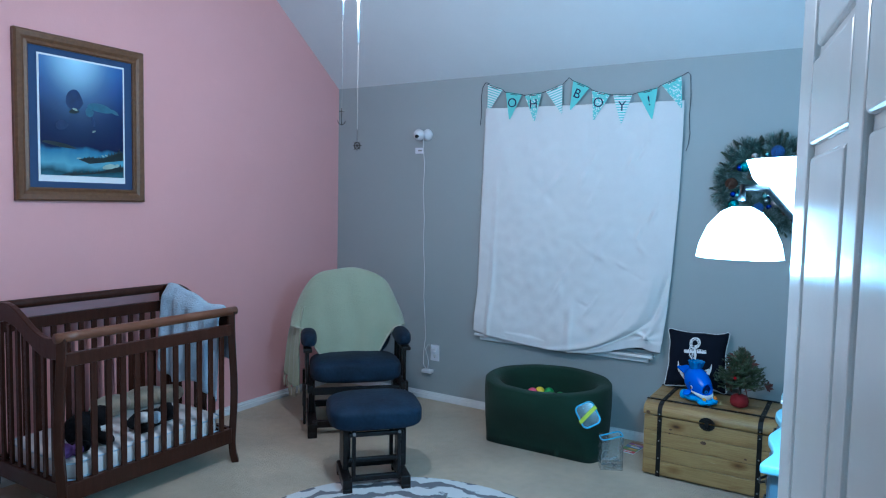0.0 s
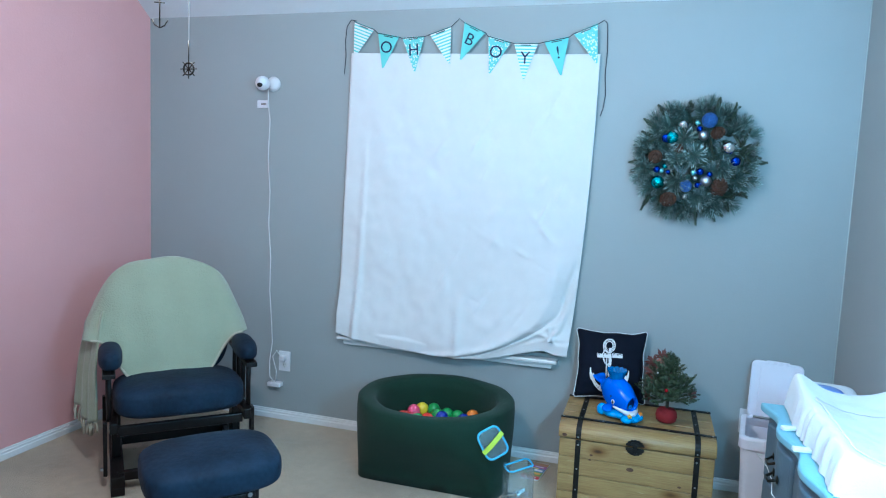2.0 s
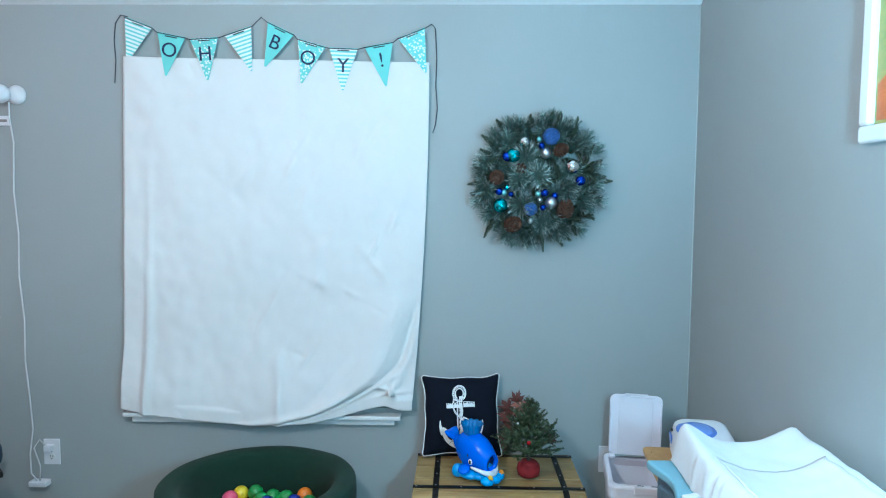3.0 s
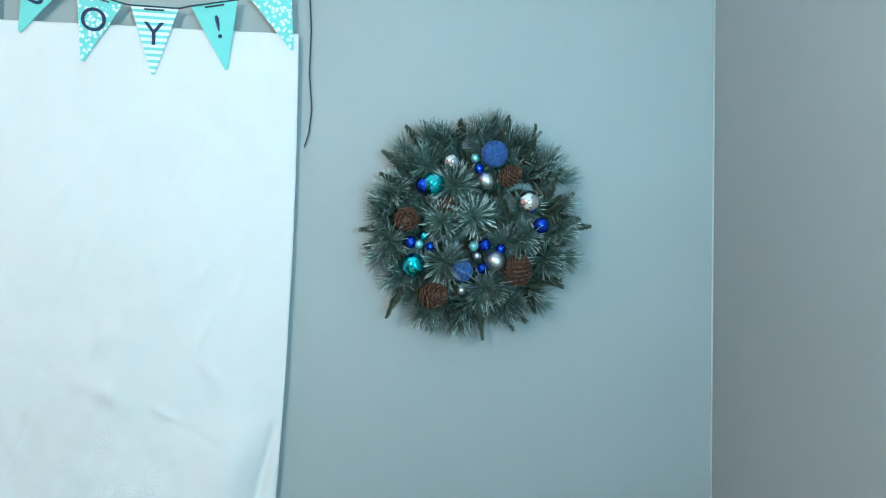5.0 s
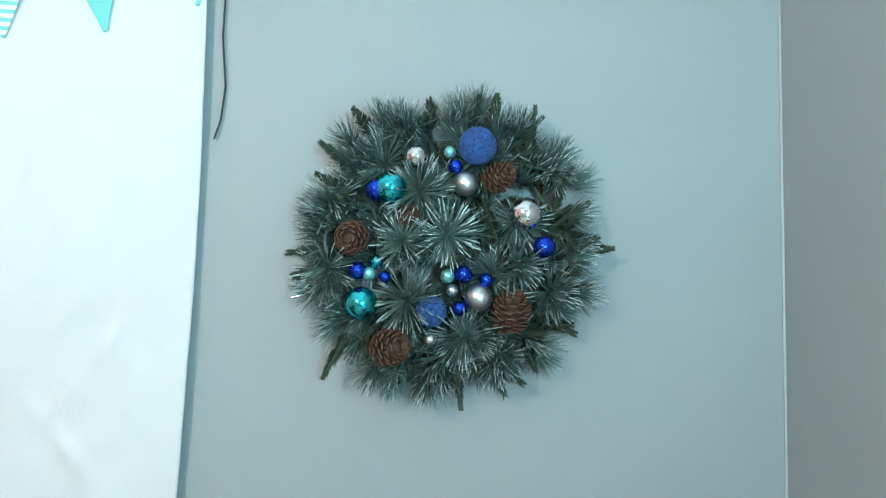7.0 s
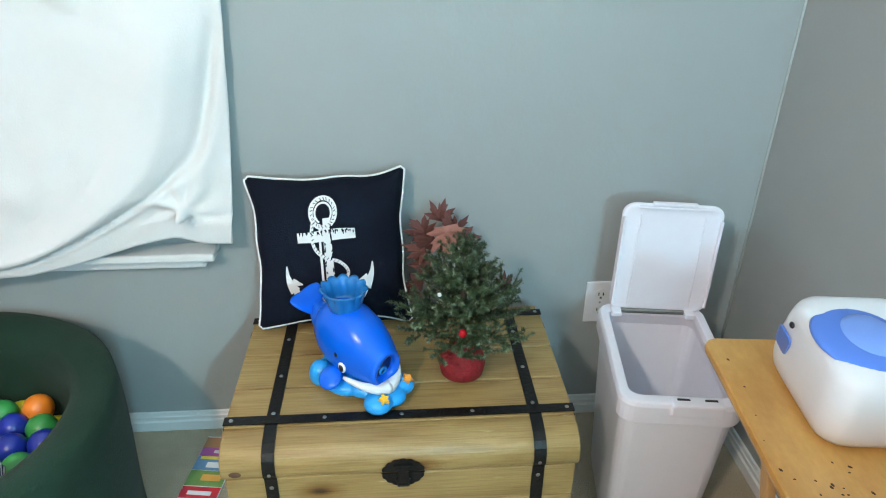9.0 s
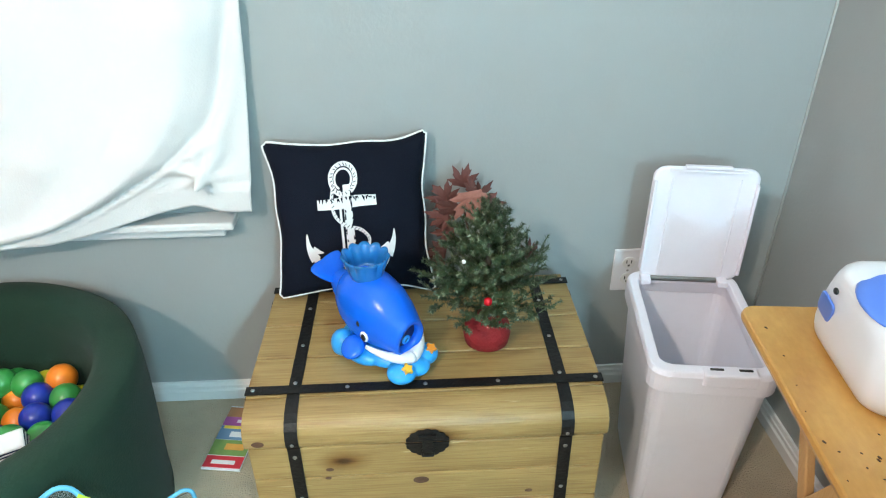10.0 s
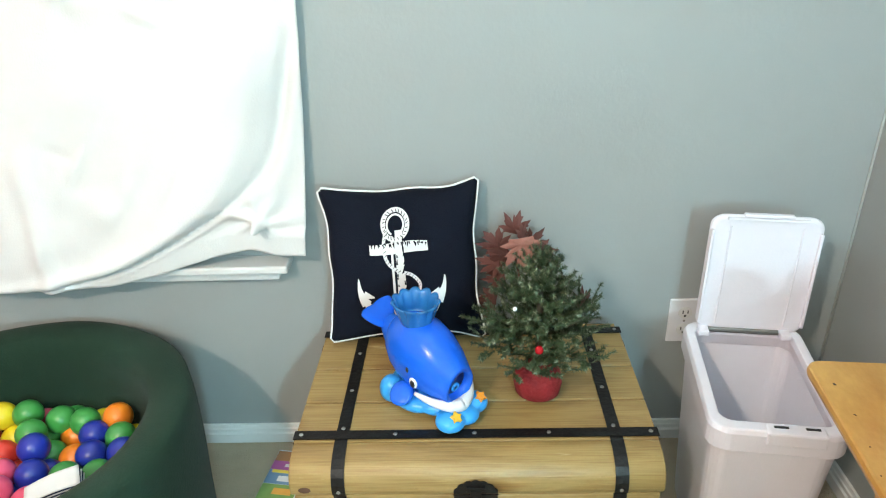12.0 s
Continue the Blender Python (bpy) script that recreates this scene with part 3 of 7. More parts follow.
for i, (x, z, a, kind, letter) in enumerate(FLAGS):
    m = pose(x, -0.045, z, 4, 0, 0) @ pose(0, 0, 0, 0, -a, 0)
    fl = part("pennant", prism([(-0.064, 0), (0.064, 0), (0.004, -0.183), (-0.004, -0.183)], -0.001, 0.001), M[kind], bun)
    fl.matrix_local = m
    slot = part("string_slot", boxes(((0, -0.0025, -0.012), (0.052, 0.003, 0.004))), M["string"], fl)
    if letter:
        cu = bpy.data.curves.new("letter", "FONT")
        cu.body, cu.size, cu.extrude, cu.align_x = letter, 0.088, 0.0008, "CENTER"
        tmp = bpy.data.objects.new("letter_tmp", cu)
        me = bpy.data.meshes.new_from_object(tmp)
        bpy.data.objects.remove(tmp)
        me.materials.append(M["navy_ink"])
        lt = new("letter", me)
        lt.parent = fl
        lt.matrix_local = pose(0, -0.0025, -0.098 if letter != "Y" else -0.105, 90, 0, 0)
    for s in (-1, 1):
        e = m @ Vector((s * 0.066, 0, -0.004))
        string_pts.append((e.x, e.z))
    if i == 3:
        string_pts.append((0.085, 2.372))
string_pts += [(0.838, 2.352), (0.855, 2.335), (0.862, 2.20), (0.858, 2.08), (0.866, 1.98), (0.858, 1.91), (0.846, 1.872)]
part("string", tube([(x, -0.047 if -0.53 < x < 0.82 else -0.008, z) for x, z in string_pts], 0.0022, 6), M["string"], bun)

# ---------------------------------------------------------------- crib
crib = thing("crib", pose(-1.535, 2.27, 0), "dark espresso wooden mini crib with slatted sides", "crib")
CW, CL = 0.655, 1.02
hx, hy = CW / 2, CL / 2


def crib_post(x, y, top, s):
    pts = []
    for k in range(15):
        z = top * k / 14
        flare = 0.030 * math.exp(-(z / 0.055) ** 2) + 0.022 * math.exp(-((z - 0.42) / 0.26) ** 2)
        pts.append((x, y + s * flare, z))
    return soft(part("post", tube(pts, 0.028, 4, flat=1.0), M["espresso"], crib), 0.006, 3)


for sx, top in ((-1, 0.965), (1, 0.885)):
    for sy in (-1, 1):
        crib_post(sx * (hx - 0.022), sy * (hy - 0.03), top, sy)
for sx, top in ((-1, 0.965), (1, 0.885)):
    x = sx * (hx - 0.022)
    part("top_rail", tube([(x, -hy + k * CL / 10, top) for k in range(11)], 0.024, 12), M["cherry"] if sx > 0 else M["espresso"], crib, "worn reddish-brown top rail" if sx > 0 else "", smooth=True)
    soft(part("upper_rail", boxes(((x, 0, top - 0.105), (0.028, CL - 0.07, 0.062))), M["espresso"], crib))
    soft(part("lower_rail", boxes(((x, 0, 0.165), (0.028, CL - 0.07, 0.085))), M["espresso"], crib))
    n = 12
    for k in range(n):
        y = -hy + 0.10 + (CL - 0.20) * k / (n - 1)
        soft(part("slat", boxes(((x, y, (0.205 + top - 0.135) / 2), (0.014, 0.030, top - 0.135 - 0.205))), M["espresso"], crib), 0.004)
for sy in (-1, 1):
    y = sy * (hy - 0.03)
    out = []
    for k in range(17):
        u = k / 16
        z = 0.985 - 0.10 * smoothstep(0.15, 0.9, u) + 0.018 * math.sin(u * math.pi * 2)
        out.append((-hx + 0.04 + (CW - 0.08) * u, z))
    low = [(x, z - 0.105 + 0.02 * math.sin((x + hx) / CW * math.pi)) for x, z in reversed(out)]
    soft(part("end_rail", prism(out + low, y - 0.014, y + 0.014), M["espresso"], crib))
    soft(part("lower_rail", boxes(((0, y, 0.165), (CW - 0.09, 0.028, 0.085))), M["espresso"], crib))
    for k in range(7):
        u = (k + 0.8) / 7.6
        x = -hx + 0.04 + (CW - 0.08) * u
        zt = 0.90 - 0.09 * smoothstep(0.15, 0.9, u)
        soft(part("slat", boxes(((x, y, (0.205 + zt) / 2), (0.030, 0.014, zt - 0.205))), M["espresso"], crib), 0.004)
soft(part("base_board", boxes(((0, 0, 0.175), (CW - 0.09, CL - 0.10, 0.012))), M["espresso"], crib), 0.002)

mattress = thing("mattress", pose(-1.535, 2.27, 0.185), "thin crib mattress in a white patterned sheet", "mattress")
part("fitted_sheet", cushion(CW - 0.10, CL - 0.12, 0.11, 0.012, 14, 8.0), M["sheet"], mattress, smooth=True)
for z in (0.018, 0.094):
    edge_line = []
    for cx, cy, a0 in ((1, 1, 0), (-1, 1, 90), (-1, -1, 180), (1, -1, 270)):
        for k in range(5):
            a = radians(a0 + 22.5 * k)
            edge_line.append((cx * (CW / 2 - 0.095) + 0.042 * math.cos(a), cy * (CL / 2 - 0.105) + 0.042 * math.sin(a), z))
    part("piping", tube(edge_line, 0.004, 6, closed=True), M["blue_towel"], mattress, "pale blue piping", smooth=True)


def plush(name, label, at, blobs, material, turn=0):
    bm = bmesh.new()
    for c, r in blobs:
        ball(bm, c, r, 18, 12)
    for v in bm.verts:
        v.co += v.co.normalized() * 0.006 * wob(v.co.x, v.co.y, v.co.z, 30)
    ob = part(name, bm, material, smooth=True)
    ob.matrix_world = pose(*at, 0, 0, turn)
    return tagged(ob, label, "plush toy")


plush("plush_bolster", "cream plush blanket rolled along the crib's back rail", (-1.73, 2.40, 0.292),
      [((0.015, -0.08, 0.062), (0.070, 0.12, 0.062)), ((0.0, 0.13, 0.06), (0.075, 0.15, 0.06)), ((0.04, 0.27, 0.055), (0.07, 0.1, 0.055))], M["cream_plush"])
t1 = plush("plush_toy", "black plush toy with a white tag", (-1.40, 1.98, 0.295), [((0, 0, 0.085), (0.085, 0.09, 0.085)), ((0.02, 0.07, 0.135), (0.055, 0.055, 0.055)), ((0.06, -0.05, 0.03), (0.06, 0.04, 0.03)), ((0.07, 0.07, 0.035), (0.06, 0.035, 0.03))], M["black_plush"])
part("tag", boxes(((0.07, 0.06, 0.09), (0.004, 0.06, 0.022))), M["paper"], t1, "white cloth tag")
t2 = plush("plush_toy", "black and white plush toy lying down", (-1.38, 2.32, 0.295), [((0, 0, 0.05), (0.06, 0.12, 0.05)), ((0.0, 0.12, 0.06), (0.05, 0.05, 0.05)), ((0.05, -0.06, 0.025), (0.03, 0.05, 0.025))], M["black_plush"])
part("belly", ball(bmesh.new(), (0.03, -0.05, 0.075), (0.035, 0.045, 0.03)), M["sheet"], t2, "white patch", smooth=True)
part("face", ball(bmesh.new(), (0.025, 0.15, 0.085), (0.03, 0.025, 0.025)), M["sheet"], t2, "white face patch", smooth=True)
part("patch", ball(bmesh.new(), (0.045, 0.015, 0.062), (0.022, 0.036, 0.034)), M["blue_towel"], t2, "pale blue patterned patch", smooth=True)
plush("plush_toy", "small purple plush toy by the crib's end", (-1.33, 1.845, 0.292), [((0, 0, 0.035), (0.05, 0.045, 0.035)), ((0.02, 0.05, 0.03), (0.035, 0.03, 0.028))], M["purple_plush"])

# blue blanket over the crib's far end
tw = thing("baby_blanket", pose(-1.535, 2.75, 0), "pale blue fleece baby blanket hung over the crib's end", "blanket")


def towel(u, v):
    x = -0.225 + 0.495 * u
    top = 0.988 - 0.09 * smoothstep(0.1, 0.9, u) + 0.005 * math.sin(u * 15)
    s = (v - 0.5) * 2
    if v < 0.5:
        length = 0.50 + 0.04 * math.sin(u * 7)
        z, y = top - length * -s, -0.040 - 0.018 * math.sin(u * 24 + 1) * min(1, -s * 2) - 0.02 * -s
    else:
        z, y = top - 0.30 * s, 0.038 + 0.012 * math.sin(u * 22) * min(1, s * 2)
    k = min(1.0, abs(s) * 9)
    return Vector((x, y * k - 0.02 + 0.004 * wob(u * 14, v * 14, 2), z + (1 - k) * 0.012))


thick(part("fleece", sheet(towel, 60, 60), M["blue_towel"], tw, smooth=True), 0.009)

# ---------------------------------------------------------------- glider and ottoman
gl = thing("glider_chair", pose(-1.125, 3.727, 0, 0, 0, 44), "black wooden glider rocker with navy cushions", "chair")
seat = part("seat_cushion", cushion(0.60, 0.56, 0.145, 0.03, 14, 4.0), M["navy_plush"], gl, "navy microfibre seat cushion", smooth=True)
seat.matrix_local = pose(0, -0.06, 0.325, -4, 0, 0)
back = part("back_cushion", cushion(0.56, 0.58, 0.13, 0.03, 14, 3.2), M["navy_plush"], gl, "navy microfibre back cushion", smooth=True)
back.matrix_local = pose(0, 0.265, 0.68, 74, 0, 0)
for s in (-1, 1):
    arm = part("arm_pad", cushion(0.105, 0.32, 0.092, 0.012, 10, 2.6), M["navy_plush"], gl, "padded navy armrest", smooth=True)
    arm.location = (s * 0.310, -0.115, 0.570)
    soft(part("arm_rail", boxes(((s * 0.318, -0.02, 0.563), (0.055, 0.52, 0.022))), M["black_wood"], gl))
    for y in (-0.20, -0.06, 0.06, 0.19):
        part("spindle", tube([(s * 0.318, y, 0.33), (s * 0.318, y + 0.01, 0.45), (s * 0.318, y, 0.555)], 0.012, 8), M["black_wood"], gl, smooth=True)
    soft(part("seat_rail", boxes(((s * 0.30, 0.0, 0.315), (0.035, 0.56, 0.05))), M["black_wood"], gl))
    for y in (-0.20, 0.20):
        soft(part("glide_arm", boxes(((s * 0.335, y, 0.20), (0.018, 0.045, 0.26))), M["black_wood"], gl))
    soft(part("base_rail", boxes(((s * 0.285, 0.0, 0.065), (0.06, 0.60, 0.055)), ((s * 0.285, -0.265, 0.02), (0.06, 0.07, 0.04)), ((s * 0.285, 0.265, 0.02), (0.06, 0.07, 0.04)), ((s * 0.285, 0.0, 0.20), (0.04, 0.10, 0.22))), M["black_wood"], gl))
    part("bolt", tube([(s * 0.34, -0.20, 0.10), (s * 0.356, -0.20, 0.10)], 0.009, 8), M["rivet"], gl, "steel bolt")
for y, z in ((-0.24, 0.075), (0.22, 0.075), (-0.22, 0.285), (0.24, 0.31)):
    soft(part("crossbar", boxes(((0, y, z), (0.57, 0.03, 0.045))), M["black_wood"], gl))

bl = thing("throw_blanket", pose(-1.125, 3.727, 0, 0, 0, 44), "sage green fleece throw draped over the glider", "blanket")


def throw(u, v):
    """Over the back: front face for v below 0.62, then over the top and down behind."""
    a = (u - 0.5) * 2
    w = 0.395 + 0.015 * smoothstep(0.2, 0.6, v)
    lower = 0.455 + 0.200 * smoothstep(0.40, 0.86, abs(a))
    if v < 0.62:
        k = v / 0.62
        dome = 1.045 - 0.30 * abs(a) ** 3.3 + 0.006 * math.sin(a * 9 + 1)
        z = lower + (dome - lower) * k
        x = a * w * (1 - 0.10 * k * k * abs(a)) - 0.032
        y = 0.070 + 0.287 * (z - 0.70) + 0.05 * k ** 6 + 0.11 * abs(a) ** 4
        y -= 0.075 * smoothstep(0.62, 0.95, abs(a)) * (1 - k) ** 1.5
        y += 0.006 * math.sin(a * 14 + 2 * k) * (1 - 0.5 * k) + 0.010 * wob(a * 3, k * 3, 4)
    else:
        k = (v - 0.62) / 0.38
        dome = 1.045 - 0.30 * abs(a) ** 3.3 + 0.006 * math.sin(a * 9 + 1)
        z = dome - k * (0.55 - 0.25 * abs(a)) + 0.03 * math.sin(k * math.pi)
        x = a * w * (0.9 + 0.1 * k) - 0.032
        y = 0.120 + 0.287 * (dome - 0.70) + 0.19 * math.sin(min(1, k * 2.5) * math.pi / 2) + 0.11 * abs(a) ** 4
    return Vector((x, y, z))


thick(part("fleece", sheet(throw, 64, 64), M["sage"], bl, smooth=True), 0.012)
part("hem", tube([throw(0.04 + 0.92 * k / 40, 0.0) for k in range(41)], 0.008, 8), M["fringe"], bl, "paler stitched hem", smooth=True)


def throw_tail(u, v):
    z = 0.80 - 0.53 * v - 0.03 * math.sin(u * 5)
    x = -0.335 - 0.045 * math.sin(min(1, v * 1.5) * math.pi / 2) - 0.085 * u * (0.4 + 0.6 * v) + 0.012 * math.sin(u * 17 + v * 2) * v
    y = -0.02 + 0.26 * u + 0.10 * (1 - v) * (1 - u) + 0.02 * v
    return Vector((x, y, z))


thick(part("tail", sheet(throw_tail, 30, 30), M["sage"], bl, smooth=True), 0.012)
rf = random.Random(14)
for k in range(16):
    p = throw_tail((k + 0.5) / 16, 1.0)
    drop = rf.uniform(0.055, 0.085)
    q = p + Vector((rf.uniform(-0.012, 0.012), rf.uniform(-0.012, 0.012), -drop))
    part("tassel", tube([p + Vector((0, 0, 0.004)), (p + q) / 2 + Vector((rf.uniform(-0.006, 0.006), 0, 0)), q], 0.0055, 6, ends=(0.004, 0.007)), M["fringe"], bl, "cream knotted fringe", smooth=True)

ot = thing("ottoman", pose(-0.405, 3.01, 0, 0, 0, 47), "black wooden gliding ottoman with navy cushion", "ottoman")
oc = part("cushion", cushion(0.50, 0.37, 0.125, 0.02, 14, 4.0), M["navy_plush"], ot, "navy microfibre cushion", smooth=True)
oc.matrix_local = pose(0, 0, 0.335, 3, 0, 0)
for s in (-1, 1):
    soft(part("side_panel", boxes(((s * 0.155, 0.02, 0.215), (0.03, 0.17, 0.23))), M["black_wood"], ot))
    soft(part("foot_rail", boxes(((s * 0.155, 0.0, 0.05), (0.05, 0.30, 0.05)), ((s * 0.155, -0.135, 0.014), (0.05, 0.04, 0.028)), ((s * 0.155, 0.135, 0.014), (0.05, 0.04, 0.028))), M["black_wood"], ot))
    for y in (-0.105, 0.105):
        soft(part("glide_arm", boxes(((s * 0.12, y, 0.20), (0.02, 0.035, 0.25))), M["black_wood"], ot))
    part("bolt", tube([(s * 0.12, -0.122, 0.31), (s * 0.12, -0.128, 0.31)], 0.009, 8), M["rivet"], ot, "steel bolt")
for y, z, h in ((-0.10, 0.065, 0.03), (0.10, 0.065, 0.03), (-0.10, 0.165, 0.022), (0.0, 0.315, 0.035), (-0.10, 0.30, 0.022)):
    soft(part("crossbar", boxes(((0, y, z), (0.29, 0.025, h))), M["black_wood"], ot))

# ---------------------------------------------------------------- round rug
rug_m = mat("brushstroke_rug", (0.72, 0.72, 0.72), 0.95, vary=0.05, scale=4, bump=0.8, bump_scale=200)
nt = rug_m.node_tree
tc, wv, cr, mm = (nt.nodes.new(k) for k in ("ShaderNodeTexCoord", "ShaderNodeTexWave", "ShaderNodeValToRGB", "ShaderNodeMix"))
wv.wave_type = "RINGS"
wv.rings_direction = "Z"
wv.inputs["Scale"].default_value, wv.inputs["Distortion"].default_value, wv.inputs["Detail"].default_value, wv.inputs["Detail Scale"].default_value = 2.6, 7.0, 4.0, 2.5
cr.color_ramp.elements[0].position, cr.color_ramp.elements[1].position = 0.30, 0.52
cr.color_ramp.elements[0].color, cr.color_ramp.elements[1].color = (1, 1, 1, 1), (0, 0, 0, 1)
mm.data_type = "RGBA"
mm.inputs[7].default_value = (0.17, 0.17, 0.19, 1)
nt.links.new(tc.outputs["Object"], wv.inputs["Vector"])
nt.links.new(wv.outputs["Fac"], cr.inputs[0])
bs = nt.nodes["Principled BSDF"]
nt.links.new(cr.outputs[0], mm.inputs[0])
nt.links.new(bs.inputs["Base Color"].links[0].from_socket, mm.inputs[6])
nt.links.new(mm.outputs[2], bs.inputs["Base Color"])
rug = part("rug", lathe([(0, 0), (0.82, 0), (0.83, 0.004), (0.825, 0.009), (0, 0.010)], 72), rug_m)
rug.location = (0.17, 2.45, 0)
tagged(rug, "round white rug with grey brushstroke pattern", "rug")

# ---------------------------------------------------------------- ball pit
TC = Vector((0.155, 4.085, 0))
TRX, TRY, TH = 0.40, 0.385, 0.430


def pit_point(a, z, inset):
    """The pit's outer or inner wall: round at the rim, its foot pressed flat in front."""
    k = z / TH
    swell = 0.965 + 0.035 * smoothstep(0.0, 0.8, k)
    x = (TRX - inset) * swell * math.cos(a)
    y = (TRY - inset) * swell * math.sin(a)
    front = -(0.165 + 0.245 * smoothstep(0.0, 1.0, k))
    if y < front + 0.06:
        over = front + 0.06 - y
        y = front + 0.06 - 0.06 * math.tanh(over / 0.06)
    return Vector((TC.x + x, TC.y + y, z))


pb = bmesh.new()
prof = [(0.0, 0.05), (0.0, 0.0)] + [(TH * k / 8, 0.0) for k in range(1, 8)] + [(TH - 0.012, 0.003), (TH - 0.003, 0.012), (TH, 0.028), (TH, 0.05), (TH - 0.004, 0.072), (TH - 0.016, 0.090)] + [(z, 0.097) for z in (0.36, 0.30, 0.21, 0.185)]
rings = []
for z, ins in prof:
    rings.append([pb.verts.new(pit_point(2 * math.pi * i / 72, max(z, 0.0), ins) + Vector((0, 0, 0.004 * wob(i * 0.2, z * 9, 1)))) for i in range(72)])
for a, b in zip(rings, rings[1:]):
    for i in range(72):
        pb.faces.new((a[i], a[(i + 1) % 72], b[(i + 1) % 72], b[i]))
pb.faces.new(rings[-1])
pb.faces.new(rings[0][::-1])
for v in pb.verts:
    v.co.z = max(v.co.z, 0.001)
pit = thing("ball_pit", pose(TC.x, TC.y, 0), "dark green fabric foam ball pit against the wall", "ball pit")
cover = part("cover", pb, M["tub"], pit, smooth=True)
cover.location = (-TC.x, -TC.y, 0)
fp2 = part("floor_pad", lathe([(0, 0), (0.27, 0), (0.275, 0.004), (0.27, 0.008), (0, 0.010)], 40), M["tub"], pit, smooth=True)
fp2.location = (0, 0.02, 0.187)

BALLS = [("red", (0.72, 0.045, 0.030)), ("pink", (0.80, 0.10, 0.20)), ("orange", (0.90, 0.23, 0.02)), ("yellow", (0.86, 0.64, 0.03)), ("green", (0.040, 0.30, 0.065)), ("blue", (0.010, 0.030, 0.34))]
rng = random.Random(23)
proto = {}
for cname, col in BALLS:
    bm = ball(bmesh.new(), (0, 0, 0), 0.0338, 24, 14)
    proto[cname] = part("play_ball", bm, mat("%s_ball_plastic" % cname, col, 0.3, vary=0.04, coat=0.2), smooth=True)
used = set()
spots = []
for layer, (z, off) in enumerate(((0.2175, 0.0), (0.268, 0.036))):
    for j in range(-6, 7):
        for i in range(-6, 7):
            x = (i + (j % 2) * 0.5) * 0.070 + off + rng.uniform(-0.009, 0.009)
            y = j * 0.061 + off * 0.58 + rng.uniform(-0.008, 0.008)
            if (x / (TRX - 0.128)) ** 2 + (y / (TRY - 0.130)) ** 2 < 1 and y > -0.235:
                if layer and rng.random() < 0.16:
                    continue
                spots.append((TC.x + x, TC.y + y, z + (rng.uniform(-0.012, 0.014) if layer else rng.uniform(0.0, 0.004))))
for p in spots:
    right = p[0] > TC.x - 0.04
    cname = rng.choice(["blue", "green", "green", "blue", "pink", "yellow", "blue", "green", "orange", "red"] if right else ["red", "red", "pink", "orange", "green", "pink", "red", "yellow"])
    m = pose(*p, rng.uniform(0, 90), rng.uniform(0, 90), 0)
    if cname in used:
        ob = copy_thing(proto[cname], m)
    else:
        ob = proto[cname]
        ob.matrix_world = m
        tagged(ob, "small glossy %s plastic play ball" % cname, "ball", "balls in the ball pit")
        used.add(cname)
for cname, ob in proto.items():
    if cname not in used:
        bpy.data.objects.remove(ob)
fb = thing("cloth_book", pose(0.306, 4.018, 0.312, 10, -8, 24), "folded soft cloth book lying on the balls", "book")
for k in range(5):
    pg = part("page", sheet(lambda u, v, k=k: Vector((-0.052 + 0.104 * u, -0.022 + 0.044 * v, 0.0042 * k + 0.006 * math.sin(u * 3.1) + 0.003 * (k - 2) * u * v)), 12, 6), M["navy_ink"] if k in (1, 3) else M["paper"], fb, "dark printed page edge" if k in (1, 3) else "", smooth=True)
    thick(pg, 0.0022)

# ---------------------------------------------------------------- wooden chest
ch = thing("wooden_chest", pose(1.136, 4.190, 0), "pale pine storage trunk with black iron straps", "chest")
CX, CY = 0.332, 0.215
BX, BY = CX + 0.006, CY + 0.008
body_h = 0.349
for k in range(4):
    z0 = 0.012 + k * (body_h - 0.012) / 4
    h = (body_h - 0.012) / 4 - 0.002
    for nm, c, s in (("plank", (0, -BY + 0.011, z0 + h / 2), (2 * BX, 0.022, h)), ("plank", (0, CY - 0.011, z0 + h / 2), (2 * BX, 0.022, h)),
                     ("plank", (-BX + 0.011, -0.004, z0 + h / 2), (0.022, CY + BY - 0.046, h)), ("plank", (BX - 0.011, -0.004, z0 + h / 2), (0.022, CY + BY - 0.046, h))):
        soft(part(nm, boxes((c, s)), M["pine"], ch), 0.003)
part("chest_floor", boxes(((0, 0, 0.02), (2 * CX - 0.05, 2 * CY - 0.05, 0.014))), M["pine"], ch)
lid = part("lid", boxes(((0, CY + 0.004, 0.386), (2 * CX + 0.01, 0.018, 0.066))), M["pine"], ch)
top_y = [(-CY + 0.052, -CY + 0.165), (-CY + 0.167, -CY + 0.275), (-CY + 0.277, CY - 0.006)]
for y0, y1 in top_y:
    soft(part("lid_plank", boxes(((0, (y0 + y1) / 2, 0.412), (2 * CX + 0.022, y1 - y0 - 0.001, 0.020))), M["pine"], ch), 0.003)
fp = bmesh.new()
front = [(-CY - 0.013, 0.354), (-CY - 0.0150, 0.364), (-CY - 0.0145, 0.380), (-CY - 0.010, 0.394), (-CY - 0.001, 0.405), (-CY + 0.014, 0.4135), (-CY + 0.032, 0.4185), (-CY + 0.051, 0.4215), (-CY + 0.051, 0.400), (-CY + 0.012, 0.385), (-CY + 0.006, 0.354)]
rr = []
for x in (-CX - 0.011, CX + 0.011):
    rr.append([fp.verts.new((x, y, z)) for y, z in front])
for i in range(len(front)):
    j = (i + 1) % len(front)
    fp.faces.new((rr[0][i], rr[0][j], rr[1][j], rr[1][i]))
fp.faces.new(rr[0][::-1])
fp.faces.new(rr[1])
bmesh.ops.recalc_face_normals(fp, faces=fp.faces[:])
soft(part("lid_front", fp, M["pine"], ch, smooth=True), 0.003, 2, 50)
